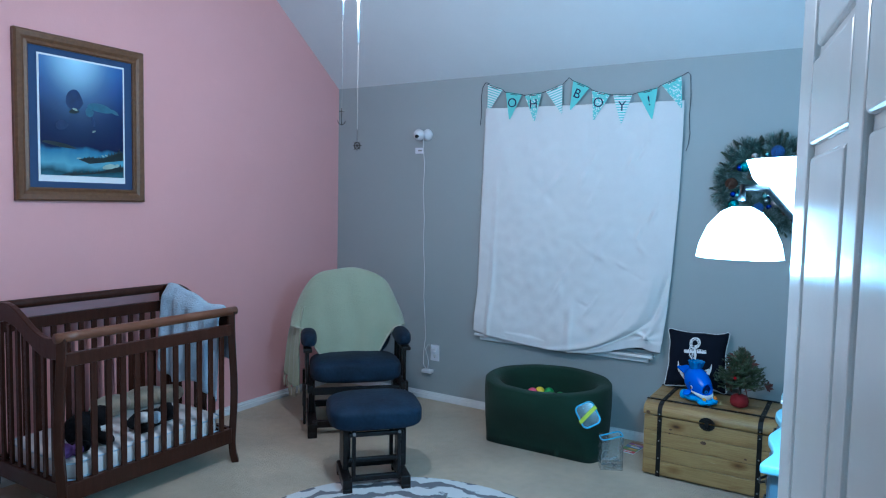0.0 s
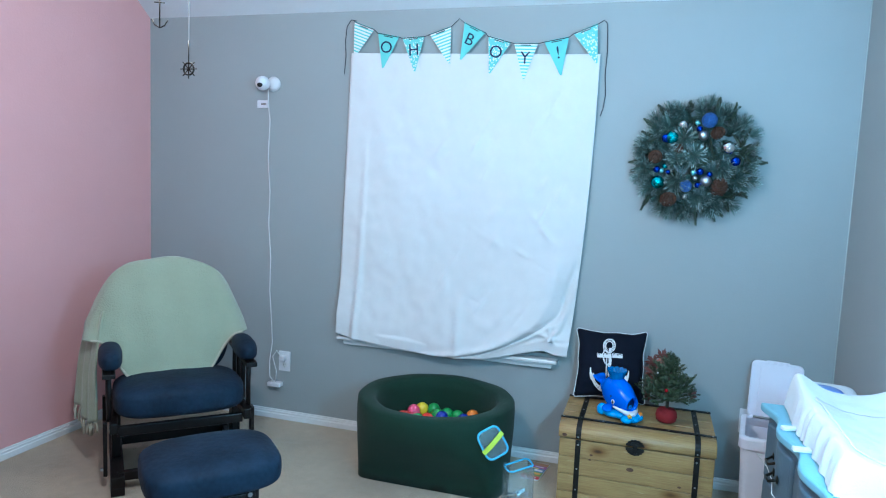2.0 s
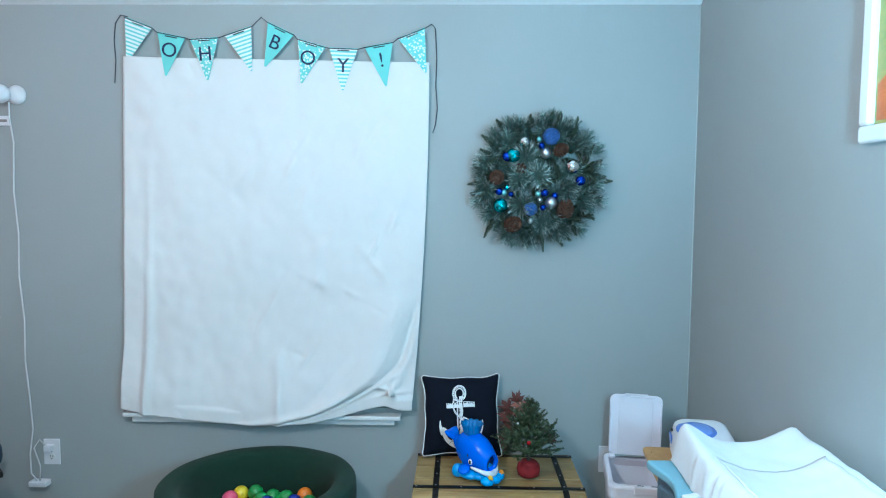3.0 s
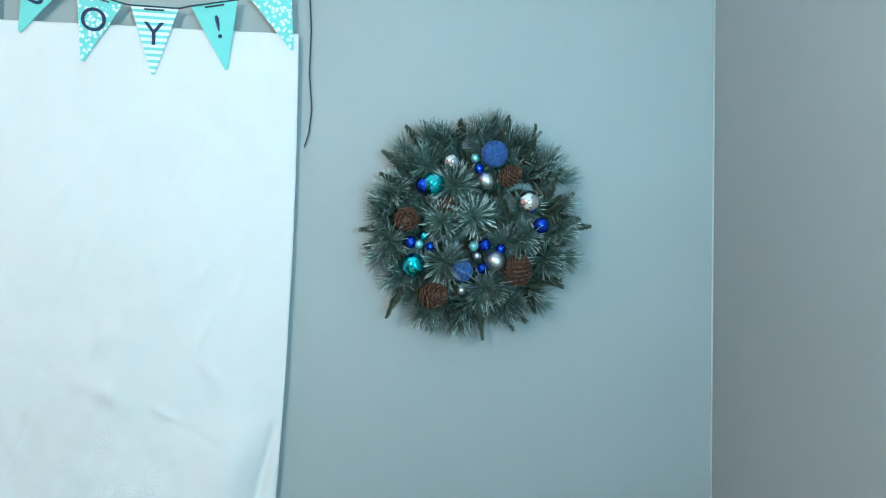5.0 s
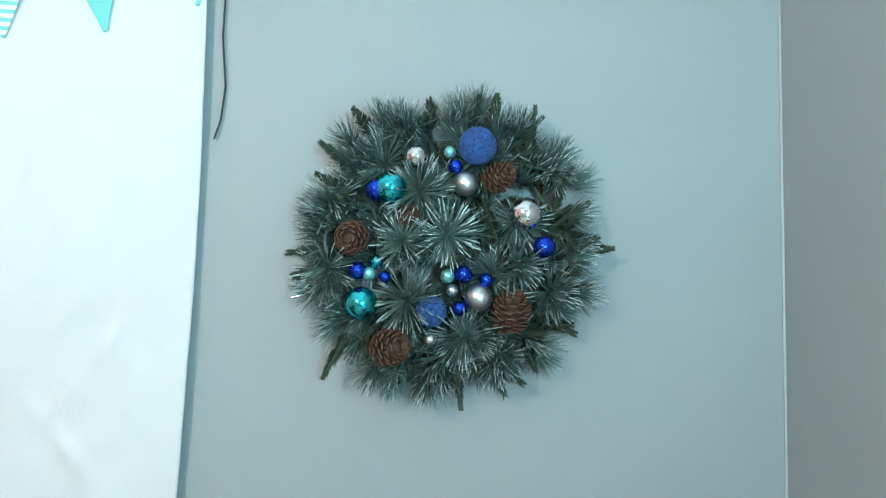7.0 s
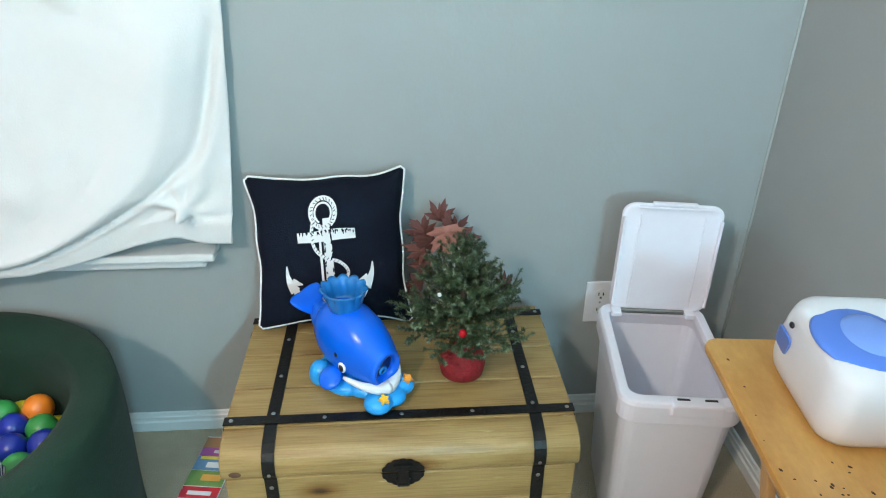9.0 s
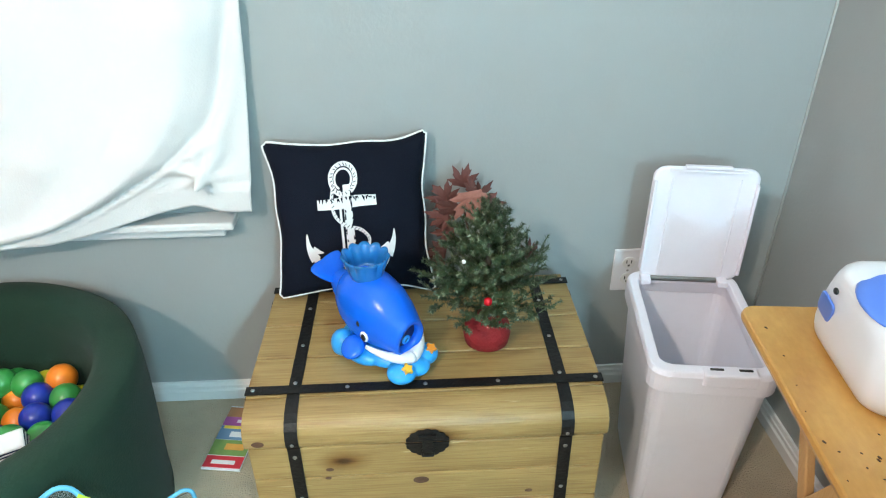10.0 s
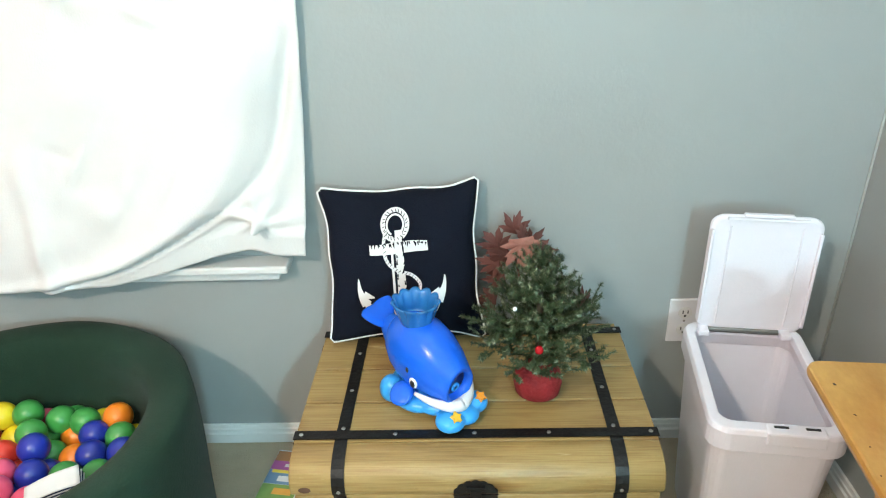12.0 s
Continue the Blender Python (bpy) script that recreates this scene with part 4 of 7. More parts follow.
for s in (-1, 1):
    soft(part("lid_end", boxes(((s * (CX + 0.002), 0.025, 0.378), (0.018, 2 * CY - 0.05, 0.048))), M["pine"], ch), 0.003)


def strap(bm, line, x, w=0.024, t=0.0025):
    """A flat iron strap laid over the lid along y and down the front."""
    up = []
    for i, (y, z) in enumerate(line):
        a = line[max(0, i - 1)]
        b = line[min(len(line) - 1, i + 1)]
        d = Vector((0, b[0] - a[0], b[1] - a[1])).normalized()
        n = Vector((0, -d.z, d.y))
        up.append([bm.verts.new(Vector((x + s * w / 2, y, z)) + n * o) for s, o in ((-1, 0), (1, 0), (1, t), (-1, t))])
    for p, q in zip(up, up[1:]):
        for i in range(4):
            bm.faces.new((p[i], p[(i + 1) % 4], q[(i + 1) % 4], q[i]))
    bm.faces.new(up[0][::-1])
    bm.faces.new(up[-1])
    bmesh.ops.recalc_face_normals(bm, faces=bm.faces[:])
    return bm


for x in (-0.252, 0.264):
    line = [(-CY - 0.0135, 0.356), (-CY - 0.0155, 0.364), (-CY - 0.015, 0.380), (-CY - 0.0105, 0.3945), (-CY - 0.0015, 0.4055), (-CY + 0.014, 0.414), (-CY + 0.032, 0.419), (-CY + 0.052, 0.4223), (CY - 0.01, 0.4228)]
    part("iron_strap", strap(bmesh.new(), line, x), M["iron"], ch, "black iron strap")
    part("iron_strap", strap(bmesh.new(), [(-BY - 0.0005, 0.004), (-BY - 0.0005, 0.16), (-BY - 0.0005, 0.348)], x), M["iron"], ch, "black iron strap")
    for y, z in ((-CY + 0.20, 0.4255), (-CY + 0.085, 0.4255), (-CY + 0.33, 0.4255)):
        part("rivet", ball(bmesh.new(), (x, y, z), (0.0045, 0.0045, 0.002), 8, 6), M["rivet"], ch)
    for z, yo in ((0.364, -0.0172), (0.325, -0.011), (0.21, -0.011), (0.11, -0.011), (0.03, -0.011)):
        part("rivet", ball(bmesh.new(), (x, -CY + yo, z), (0.0045, 0.002, 0.0045), 8, 6), M["rivet"], ch)
for y in (-CY + 0.066, CY - 0.024):
    part("iron_strap", boxes(((0, y, 0.4265), (2 * CX + 0.024, 0.022, 0.0025))), M["iron"], ch, "black iron strap")
    for x in (-0.33, -0.15, 0.0, 0.14, 0.33):
        part("rivet", ball(bmesh.new(), (x, y, 0.428), (0.0045, 0.0045, 0.002), 8, 6), M["rivet"], ch)
for s in (-1, 1):
    for k in (-1, 1):
        part("corner_plate", boxes(((s * (CX + 0.0115), k * 0.15, 0.39), (0.002, 0.022, 0.055))), M["iron"], ch, "black iron strap end")
lp = bmesh.new()
for z0, z1 in ((0.357, 0.404), (0.308, 0.3525)):
    out = []
    for k in range(64):
        a = 2 * math.pi * k / 64
        r = 0.0405 + 0.0028 * abs(math.cos(a * 8))
        out.append((r * math.cos(a), 0.353 + r * 0.90 * math.sin(a)))
    sel = [(x, z) for x, z in out if z0 <= z <= z1]
    sel.sort(key=lambda p: math.atan2(p[1] - (z0 + z1) / 2, p[0]))
    y0 = -CY - 0.0195 if z0 > 0.35 else -BY - 0.004
    prism(sel, y0, y0 + 0.003, lp)
box(lp, (0, -CY - 0.0215, 0.374), (0.034, 0.005, 0.010))
box(lp, (0, -CY - 0.0225, 0.355), (0.020, 0.006, 0.034))
tube([(-0.012, -BY - 0.007, 0.338), (-0.010, -BY - 0.014, 0.326), (0.010, -BY - 0.014, 0.326), (0.012, -BY - 0.007, 0.338)], 0.0025, 8, bm=lp)
soft(part("latch", lp, M["iron"], ch, "round black iron hasp"), 0.001)
for kx, kz, kr in ((-0.19, 0.285, 0.006), (-0.015, 0.245, 0.012), (-0.315, 0.368, 0.009), (-0.195, 0.262, 0.005), (0.20, 0.20, 0.006)):
    part("knot", lathe([(0, 0), (kr, 0), (0, 0.0012)], 14, m=pose(kx, -CY - (0.0156 if kz > 0.354 else 0.0085), kz, 90, 0, 0) @ Matrix.Diagonal((1.3, 0.8, 1, 1))), M["cone"], ch, "dark wood knot")

# ---------------------------------------------------------------- bin
bi = thing("waste_bin", pose(1.716, 4.185, 0, 0, 0, -8) @ Matrix.Diagonal((1.04, 1, 1, 1)), "pale grey plastic waste bin with its lid raised", "bin")


def rounded(w, d, r, n=6):
    pts = []
    for cx, cy, a0 in ((w / 2 - r, d / 2 - r, 0), (-w / 2 + r, d / 2 - r, 90), (-w / 2 + r, -d / 2 + r, 180), (w / 2 - r, -d / 2 + r, 270)):
        for k in range(n + 1):
            a = radians(a0 + 90 * k / n)
            pts.append((cx + r * math.cos(a), cy + r * math.sin(a)))
    return pts


def loft(rows, ring=False):
    """Rounded rectangles (w, d, r, z) skinned one above the other."""
    bm = bmesh.new()
    rg = [[bm.verts.new((x, y, z)) for x, y in rounded(w, d, r)] for w, d, r, z in rows]
    n = len(rg[0])
    for a, b in zip(rg, rg[1:]):
        for i in range(n):
            bm.faces.new((a[i], a[(i + 1) % n], b[(i + 1) % n], b[i]))
    if ring:
        for i in range(n):
            bm.faces.new((rg[-1][i], rg[-1][(i + 1) % n], rg[0][(i + 1) % n], rg[0][i]))
    else:
        bm.faces.new(rg[0][::-1])
        bm.faces.new(rg[-1])
    bmesh.ops.recalc_face_normals(bm, faces=bm.faces[:])
    return bm


soft(part("body", loft([(0.185, 0.275, 0.03, 0.0), (0.19, 0.28, 0.03, 0.006), (0.222, 0.345, 0.035, 0.40), (0.214, 0.338, 0.034, 0.402), (0.18, 0.27, 0.03, 0.012)]), M["bin"], bi), 0.002)
soft(part("rim", loft([(0.226, 0.350, 0.036, 0.396), (0.240, 0.365, 0.038, 0.398), (0.240, 0.365, 0.038, 0.440), (0.232, 0.357, 0.036, 0.450), (0.196, 0.308, 0.024, 0.450), (0.192, 0.303, 0.022, 0.436), (0.206, 0.328, 0.03, 0.404)], True), M["bin"], bi), 0.003)
# lid, hinge and front catch of the bin
lid_bm = loft([(0.190, 0.272, 0.020, -0.006), (0.205, 0.286, 0.026, -0.004), (0.208, 0.289, 0.027, 0.004), (0.200, 0.281, 0.024, 0.008)])
bmesh.ops.transform(lid_bm, matrix=pose(0, 0, 0.145, -90, 0, 0), verts=lid_bm.verts[:])
lidb = part("lid", lid_bm, M["bin"], bi, "raised plastic lid")
lidb.matrix_local = pose(0.010, 0.155, 0.450, -3, 1.0, 0) @ Matrix.Diagonal((1.04, 1, 0.94, 1))
soft(lidb, 0.002, 2)
rimb = bmesh.new()
for c, s in (((-0.099, -0.008, 0.138), (0.006, 0.012, 0.235)), ((0.099, -0.008, 0.138), (0.006, 0.012, 0.235)), ((0, -0.008, 0.283), (0.150, 0.012, 0.006)), ((-0.066, -0.006, 0.14), (0.004, 0.004, 0.25)), ((0.066, -0.006, 0.14), (0.004, 0.004, 0.25))):
    box(rimb, c, s)
soft(part("lid_rim", rimb, M["bin"], lidb), 0.002)
soft(part("lid_tab", boxes(((0, -0.003, 0.291), (0.09, 0.014, 0.007))), M["bin"], lidb), 0.002)
part("hinge", tube([(-0.07, 0.145, 0.453), (0.07, 0.145, 0.453)], 0.006, 10), M["rivet"], bi, "grey hinge bar")
for s in (-1, 1):
    soft(part("hinge_lug", boxes(((s * 0.082, 0.140, 0.452), (0.022, 0.030, 0.014))), M["bin"], bi), 0.003)
soft(part("catch", boxes(((0.025, -0.172, 0.437), (0.10, 0.030, 0.030))), M["bin"], bi), 0.004)
for x in (0.0, 0.052):
    part("slot", boxes(((x, -0.168, 0.4525), (0.024, 0.005, 0.002))), M["black"], bi, "dark slot")
for x in (-0.075, 0.075):
    soft(part("rib", boxes(((x, -0.1535, 0.21), (0.008, 0.006, 0.36), pose(0, 0, 0, 4.8, 0, 0))), M["bin"], bi), 0.002)

# ---------------------------------------------------------------- folding table and wipe warmer
tb = thing("folding_table", pose(1.815, 3.722, 0, 0, 0, -5.5), "honey-coloured wooden folding tray table", "table")
tbm = loft([(0.296, 0.50, 0.02, 0.604), (0.308, 0.512, 0.026, 0.608), (0.312, 0.516, 0.028, 0.616), (0.308, 0.512, 0.026, 0.622), (0.302, 0.506, 0.024, 0.624)])
tt = part("tabletop", tbm, M["oak_table"], tb)
rngt = random.Random(11)
for k in range(34):
    if k < 20:
        x, y = rngt.gauss(-0.075, 0.022), rngt.gauss(-0.095, 0.045)
    else:
        x, y = (rngt.uniform(-0.12, 0.10), rngt.uniform(-0.24, 0.0)) if k > 26 else (rngt.uniform(-0.146, -0.128), rngt.uniform(-0.15, 0.2))
    x, y = max(-0.147, min(0.147, x)), max(-0.245, min(0.245, y))
    r = rngt.choice((0.0010, 0.0014, 0.0022))
    sp = part("burn_mark", lathe([(0, 0), (r, 0), (r * 0.7, 0.0006), (0, 0.0007)], 9, m=pose(x, y, 0.6242, 0, 0, rngt.uniform(0, 90)) @ Matrix.Diagonal((1.0, 1.6, 1, 1))), M["burn"], tb, "small dark burn mark")
for s in (-1, 1):
    for k, (y0, y1) in enumerate(((0.20, -0.11), (-0.20, 0.11))):
        x = s * (0.118 - 0.034 * k)
        d = Vector((0, y1 - y0, 0.592))
        soft(part("leg", boxes(((x, (y0 + y1) / 2, 0.301), (0.016, 0.026, d.length * 0.985), pose(0, 0, 0, -math.degrees(math.atan2(d.y, d.z)), 0, 0))), M["leg_wood"], tb), 0.003)
for y, z in ((0.185, 0.045), (-0.185, 0.045), (-0.11, 0.585), (0.11, 0.585)):
    soft(part("stretcher", boxes(((0, y, z), (0.24, 0.022, 0.028))), M["leg_wood"], tb), 0.003)

wm = thing("wipe_warmer", pose(1.854, 3.806, 0.624, 0, 0, -7) @ Matrix.Diagonal((0.86, 0.92, 0.77, 1)), "white plastic wipe warmer with a blue lid panel", "wipe warmer")
wb = loft([(0.195, 0.205, 0.035, 0.0), (0.222, 0.232, 0.042, 0.005), (0.240, 0.250, 0.048, 0.030), (0.242, 0.252, 0.050, 0.062), (0.232, 0.242, 0.050, 0.115), (0.222, 0.232, 0.050, 0.148), (0.208, 0.218, 0.048, 0.163), (0.180, 0.190, 0.044, 0.171), (0.13, 0.14, 0.04, 0.173)])
for v in wb.verts:
    v.co.z += 0.14 * v.co.y * v.co.z / 0.17
body = part("body", wb, M["white_plastic"], wm, smooth=True)
body.modifiers.new("smooth", "SUBSURF").levels = 1
body.modifiers["smooth"].render_levels = 1
lid_w = part("lid_panel", ball(bmesh.new(), (0, 0, 0), (0.088, 0.086, 0.012), 36, 10), M["blue_lid"], wm, "oval cornflower blue lid panel", smooth=True)
lid_w.matrix_local = pose(-0.026, -0.008, 0.165, 8, 0, 0)
btn = part("lid_button", ball(bmesh.new(), (0.010, 0.004, 0.006), (0.052, 0.054, 0.012), 28, 10), M["pale_blue_lid"], wm, "raised paler blue push button", smooth=True)
btn.matrix_local = pose(-0.026, -0.008, 0.165, 8, 0, 0)
part("badge", ball(bmesh.new(), (-0.008, -0.1235, 0.088), (0.018, 0.003, 0.007), 14, 8), M["blue_lid"], wm, "small blue badge", smooth=True)
part("badge_tail", ball(bmesh.new(), (0.014, -0.1235, 0.090), (0.008, 0.003, 0.009), 10, 8), M["blue_lid"], wm, "small blue badge", smooth=True)
strip = part("side_panel", cushion(0.006, 0.048, 0.052, 0.0, 8, 5.0), M["blue_lid"], wm, "blue side panel", smooth=True)
strip.matrix_local = pose(-0.117, 0.072, 0.070, 12, -5, 0)
part("knob", ball(bmesh.new(), (-0.1165, 0.058, 0.140), (0.004, 0.007, 0.007), 12, 8), M["black"], wm, "dark round button", smooth=True)

# ---------------------------------------------------------------- dresser
ds = thing("dresser", pose(2.02, 2.86, 0), "slate blue painted dresser with a scalloped top coloured light blue as if lamplit", "dresser")
DY0, DY1, DZ = -0.60, 0.58, 0.785


def front_x(v):
    """The bowed, scalloped front edge."""
    return -0.430 - 0.030 * v - 0.013 * math.cos(v * 4 * math.pi * 2)


edge = [(front_x(k / 60), DY0 + (DY1 - DY0) * k / 60) for k in range(61)]
tp = bmesh.new()
lo = [tp.verts.new((x, y, DZ - 0.028)) for x, y in edge] + [tp.verts.new((0, DY1, DZ - 0.028)), tp.verts.new((0, DY0, DZ - 0.028))]
hi = [tp.verts.new((x, y, DZ)) for x, y in edge] + [tp.verts.new((0, DY1, DZ)), tp.verts.new((0, DY0, DZ))]
n = len(lo)
tp.faces.new(lo[::-1])
tp.faces.new(hi)
for i in range(n):
    tp.faces.new((lo[i], lo[(i + 1) % n], hi[(i + 1) % n], hi[i]))
bmesh.ops.recalc_face_normals(tp, faces=tp.faces[:])
soft(part("top", tp, M["dresser_top"], ds, "glossy scalloped top, light blue with the cool lamp's tint painted in"), 0.008, 3)


def curved_block(z0, z1, grow, y0, y1, x_back=-0.01):
    bm = bmesh.new()
    e = []
    for k in range(31):
        y = y0 + (y1 - y0) * k / 30
        e.append((front_x((y - DY0) / (DY1 - DY0)) + 0.022 - grow, y))
    a = [bm.verts.new((x, y, z0)) for x, y in e] + [bm.verts.new((x_back, y1, z0)), bm.verts.new((x_back, y0, z0))]
    b = [bm.verts.new((x, y, z1)) for x, y in e] + [bm.verts.new((x_back, y1, z1)), bm.verts.new((x_back, y0, z1))]
    m = len(a)
    bm.faces.new(a[::-1])
    bm.faces.new(b)
    for i in range(m):
        bm.faces.new((a[i], a[(i + 1) % m], b[(i + 1) % m], b[i]))
    bmesh.ops.recalc_face_normals(bm, faces=bm.faces[:])
    return bm


soft(part("body", curved_block(0.10, DZ - 0.029, 0.0, DY0 + 0.03, DY1 - 0.03), M["dresser_body"], ds), 0.006)
for z0, z1 in ((0.125, 0.325), (0.335, 0.535), (0.545, 0.735)):
    for y0, y1 in ((DY0 + 0.06, -0.21), (-0.19, 0.17), (0.19, DY1 - 0.06)):
        dw = soft(part("drawer", curved_block(z0, z1, 0.016, y0, y1, -0.34), M["dresser_body"], ds, "slate blue drawer front"), 0.008, 2)
        for f in (0.28, 0.72):
            y = y0 + (y1 - y0) * f
            x = front_x((y - DY0) / (DY1 - DY0)) + 0.005
            hb = tube([(x, y - 0.03, (z0 + z1) / 2), (x - 0.022, y - 0.02, (z0 + z1) / 2 - 0.012), (x - 0.024, y + 0.02, (z0 + z1) / 2 - 0.012), (x, y + 0.03, (z0 + z1) / 2)], 0.0045, 8)
            ball(hb, (x, y - 0.03, (z0 + z1) / 2), (0.004, 0.014, 0.014), 10, 6)
            ball(hb, (x, y + 0.03, (z0 + z1) / 2), (0.004, 0.014, 0.014), 10, 6)
            part("handle", hb, M["brass"], dw, "dark bronze drop pull", smooth=True)
for x in (-0.36, -0.05):
    for y in (DY0 + 0.07, DY1 - 0.07):
        part("foot", lathe([(0, 0), (0.022, 0), (0.032, 0.05), (0.040, 0.10), (0, 0.101)], 14, m=pose(x, y, 0)), M["dresser_body"], ds, smooth=True)

# changing pad with raised sides
pad = thing("changing_pad", pose(1.806, 3.06, DZ), "contoured changing pad in a white cover on the dresser", "changing pad")


def pad_top(u, v):
    """A trough: thick at the long sides, rounded at the ends."""
    a, b = (u - 0.5) * 2, (v - 0.5) * 2
    x = a * 0.192 * (1 + 0.02 * math.sin(b * 5))
    y = b * 0.375
    rim = 0.066 + (0.074 + 0.022 * smoothstep(0.2, 0.95, b) if a < 0 else 0.085) * abs(a) ** 2.2
    rim += 0.012 * smoothstep(0.6, 0.95, b)
    z = rim * (1 - abs(a) ** 16) * (1 - abs(b) ** 30)
    z += 0.004 * wob(a * 4, b * 6, 2)
    x -= (0.0045 * math.sin(b * 27 + 14 * a + 7 * wob(b * 4, 1, 4)) + 0.006) * smoothstep(0.74, 0.98, -a) * smoothstep(0.7, 0.1, b)
    return Vector((x, y, max(0.004, z)))


pm = sheet(pad_top, 56, 80)
pbase = [pm.verts.new((x, y, 0.002)) for x, y in ((-0.185, -0.375), (0.185, -0.375), (0.185, 0.375), (-0.185, 0.375))]
pm.faces.new(pbase[::-1])
part("cover", pm, M["cover"], pad, smooth=True)
for y, t in ((0.10, 20), (-0.08, 5)):
    soft(part("strap_end", boxes(((-0.215, y, 0.008), (0.05, 0.022, 0.012), pose(0, 0, 0, 0, 0, t))), M["white_plastic"], pad, "white strap buckle"), 0.003)
mz = thing("muslin_cloth", pose(1.806, 2.97, DZ + 0.064), "white muslin cloth spread on the changing pad", "cloth")


def muslin(u, v):
    a, b = (u - 0.5) * 2, (v - 0.5) * 2
    return Vector((a * 0.145 + 0.008 * wob(b * 4, 1, 2), b * 0.22 + 0.010 * wob(a * 4, 3, 2), 0.004 + (0.074 if a < 0 else 0.085) * abs(a * 0.145 / 0.192) ** 2.2 + 0.002 * wob(a * 5, b * 5, 7)))


thick(part("cloth", sheet(muslin, 30, 40), M["sheet"], mz, smooth=True), 0.003)
bag_bm = cushion(0.27, 0.30, 0.17, 0.03, 14, 3.0)
for v in bag_bm.verts:
    k = 0.018 * wob(v.co.x * 9, v.co.y * 9, v.co.z * 9)
    v.co += Vector((k, k * 0.6, abs(k)))
    v.co.z = max(0.0, v.co.z)
bagob = part("diaper_bag", bag_bm, M["camo"], smooth=True)
bagob.location = (1.852, 2.48, DZ + 0.001)
for off, mt, nm in ((-0.06, "camo_strap", "grey-green webbing strap"), (0.02, "camo_strap", "grey-green webbing strap"), (-0.02, "sheet", "white cloth peeping out of the bag")):
    sp_ = part("strap" if mt != "sheet" else "cloth", sheet(lambda u, v, off=off: Vector((-0.125 + 0.16 * u, off + 0.05 * (u - 0.5) + 0.024 * v, 0.10 + 0.105 * math.sin(0.25 + u * 1.6))), 14, 3), M[mt], bagob, nm, smooth=True)
    thick(sp_, 0.005)
tagged(bagob, "dark camouflage cloth bag lying on the dresser", "bag")

wc = thing("white_cord", pose(2.02, 2.86, 0), "thin white cord hanging slack along the dresser front", "cable")
hang = [(front_x((y - DY0) / (DY1 - DY0)) - 0.001, y, z) for y, z in ((0.565, 0.60), (0.48, 0.592), (0.38, 0.586), (0.28, 0.582), (0.18, 0.574), (0.08, 0.555), (0.0, 0.52), (-0.08, 0.44), (-0.13, 0.32), (-0.15, 0.16), (-0.155, 0.004))]
part("wire", tube([(-0.02, 0.565, 0.62), (-0.25, 0.575, 0.605)] + hang, 0.0016, 6), M["cord"], wc, smooth=True)

# ---------------------------------------------------------------- floor lamp
lm = thing("floor_lamp", pose(LAMP_POLE[0], LAMP_POLE[1], 0), "black floor lamp with uplight bowl and lit reading shade", "floor lamp")
part("base", lathe([(0, 0), (0.125, 0), (0.128, 0.012), (0.10, 0.022), (0.02, 0.035), (0, 0.035)], 36), M["lamp_metal"], lm, smooth=True)
part("pole", tube([(0, 0, 0.03), (0, 0, 0.8), (0, 0, 1.50)], 0.012, 14), M["lamp_metal"], lm, smooth=True)
part("bowl", lathe([(0.022, 1.500), (0.06, 1.520), (0.11, 1.560), (0.148, 1.605), (0.165, 1.648), (0.161, 1.648), (0.143, 1.607), (0.106, 1.565), (0.056, 1.527), (0.018, 1.510)], 40, True), M["shade_up"], lm, "frosted white uplight bowl", smooth=True)
lx, ly, lz = LAMP_LOW[0] - LAMP_POLE[0], LAMP_LOW[1] - LAMP_POLE[1], LAMP_LOW[2]
part("arm", tube([(0, 0, 1.40), (lx * 0.3, ly * 0.3, 1.50), (lx * 0.7, ly * 0.7, 1.575), (lx, ly, 1.575), (lx, ly, 1.545)], 0.008, 10), M["lamp_metal"], lm, "curved gooseneck arm", smooth=True)
part("reading_shade", lathe([(0.020, 0.070), (0.044, 0.057), (0.070, 0.026), (0.087, -0.014), (0.093, -0.046), (0.089, -0.046), (0.083, -0.012), (0.066, 0.024), (0.040, 0.053), (0.016, 0.065)], 36, True, pose(lx, ly, lz)), M["shade_lit"], lm, "brightly lit frosted shade", smooth=True)

# ---------------------------------------------------------------- cushion with an anchor
pl = thing("throw_pillow", pose(0.990, 4.344, 0.432, 0, 0, 3) @ pose(0, 0, 0, 0, -0.6, 0) @ pose(0, 0, 0, -17, 0, 0), "navy square cushion with a white anchor print, propped on the chest", "pillow")
PW = 0.182


def pillow_at(a, b, side):
    """Pinched at the corners, full in the middle."""
    ear = 1 - 0.065 * (abs(a) * abs(b)) ** 20
    kx = (0.885 + 0.130 * abs(b) ** 3.2 + 0.010 * math.sin(b * 9 + 1 + a)) * ear
    kz = (0.895 + (0.115 if a < 0 else 0.145) * abs(a) ** 3.4 + 0.009 * math.sin(a * 8 + 0.5)) * ear
    puff = 0.060 * ((1 - a ** 2) * (1 - b ** 2)) ** 0.42 * (1 + 0.10 * wob(a * 2.2, b * 2.2, 5 * side))
    return Vector((a * PW * kx, side * puff, PW + b * PW * kz + 0.004 * wob(a * 2, b * 2, 3)))


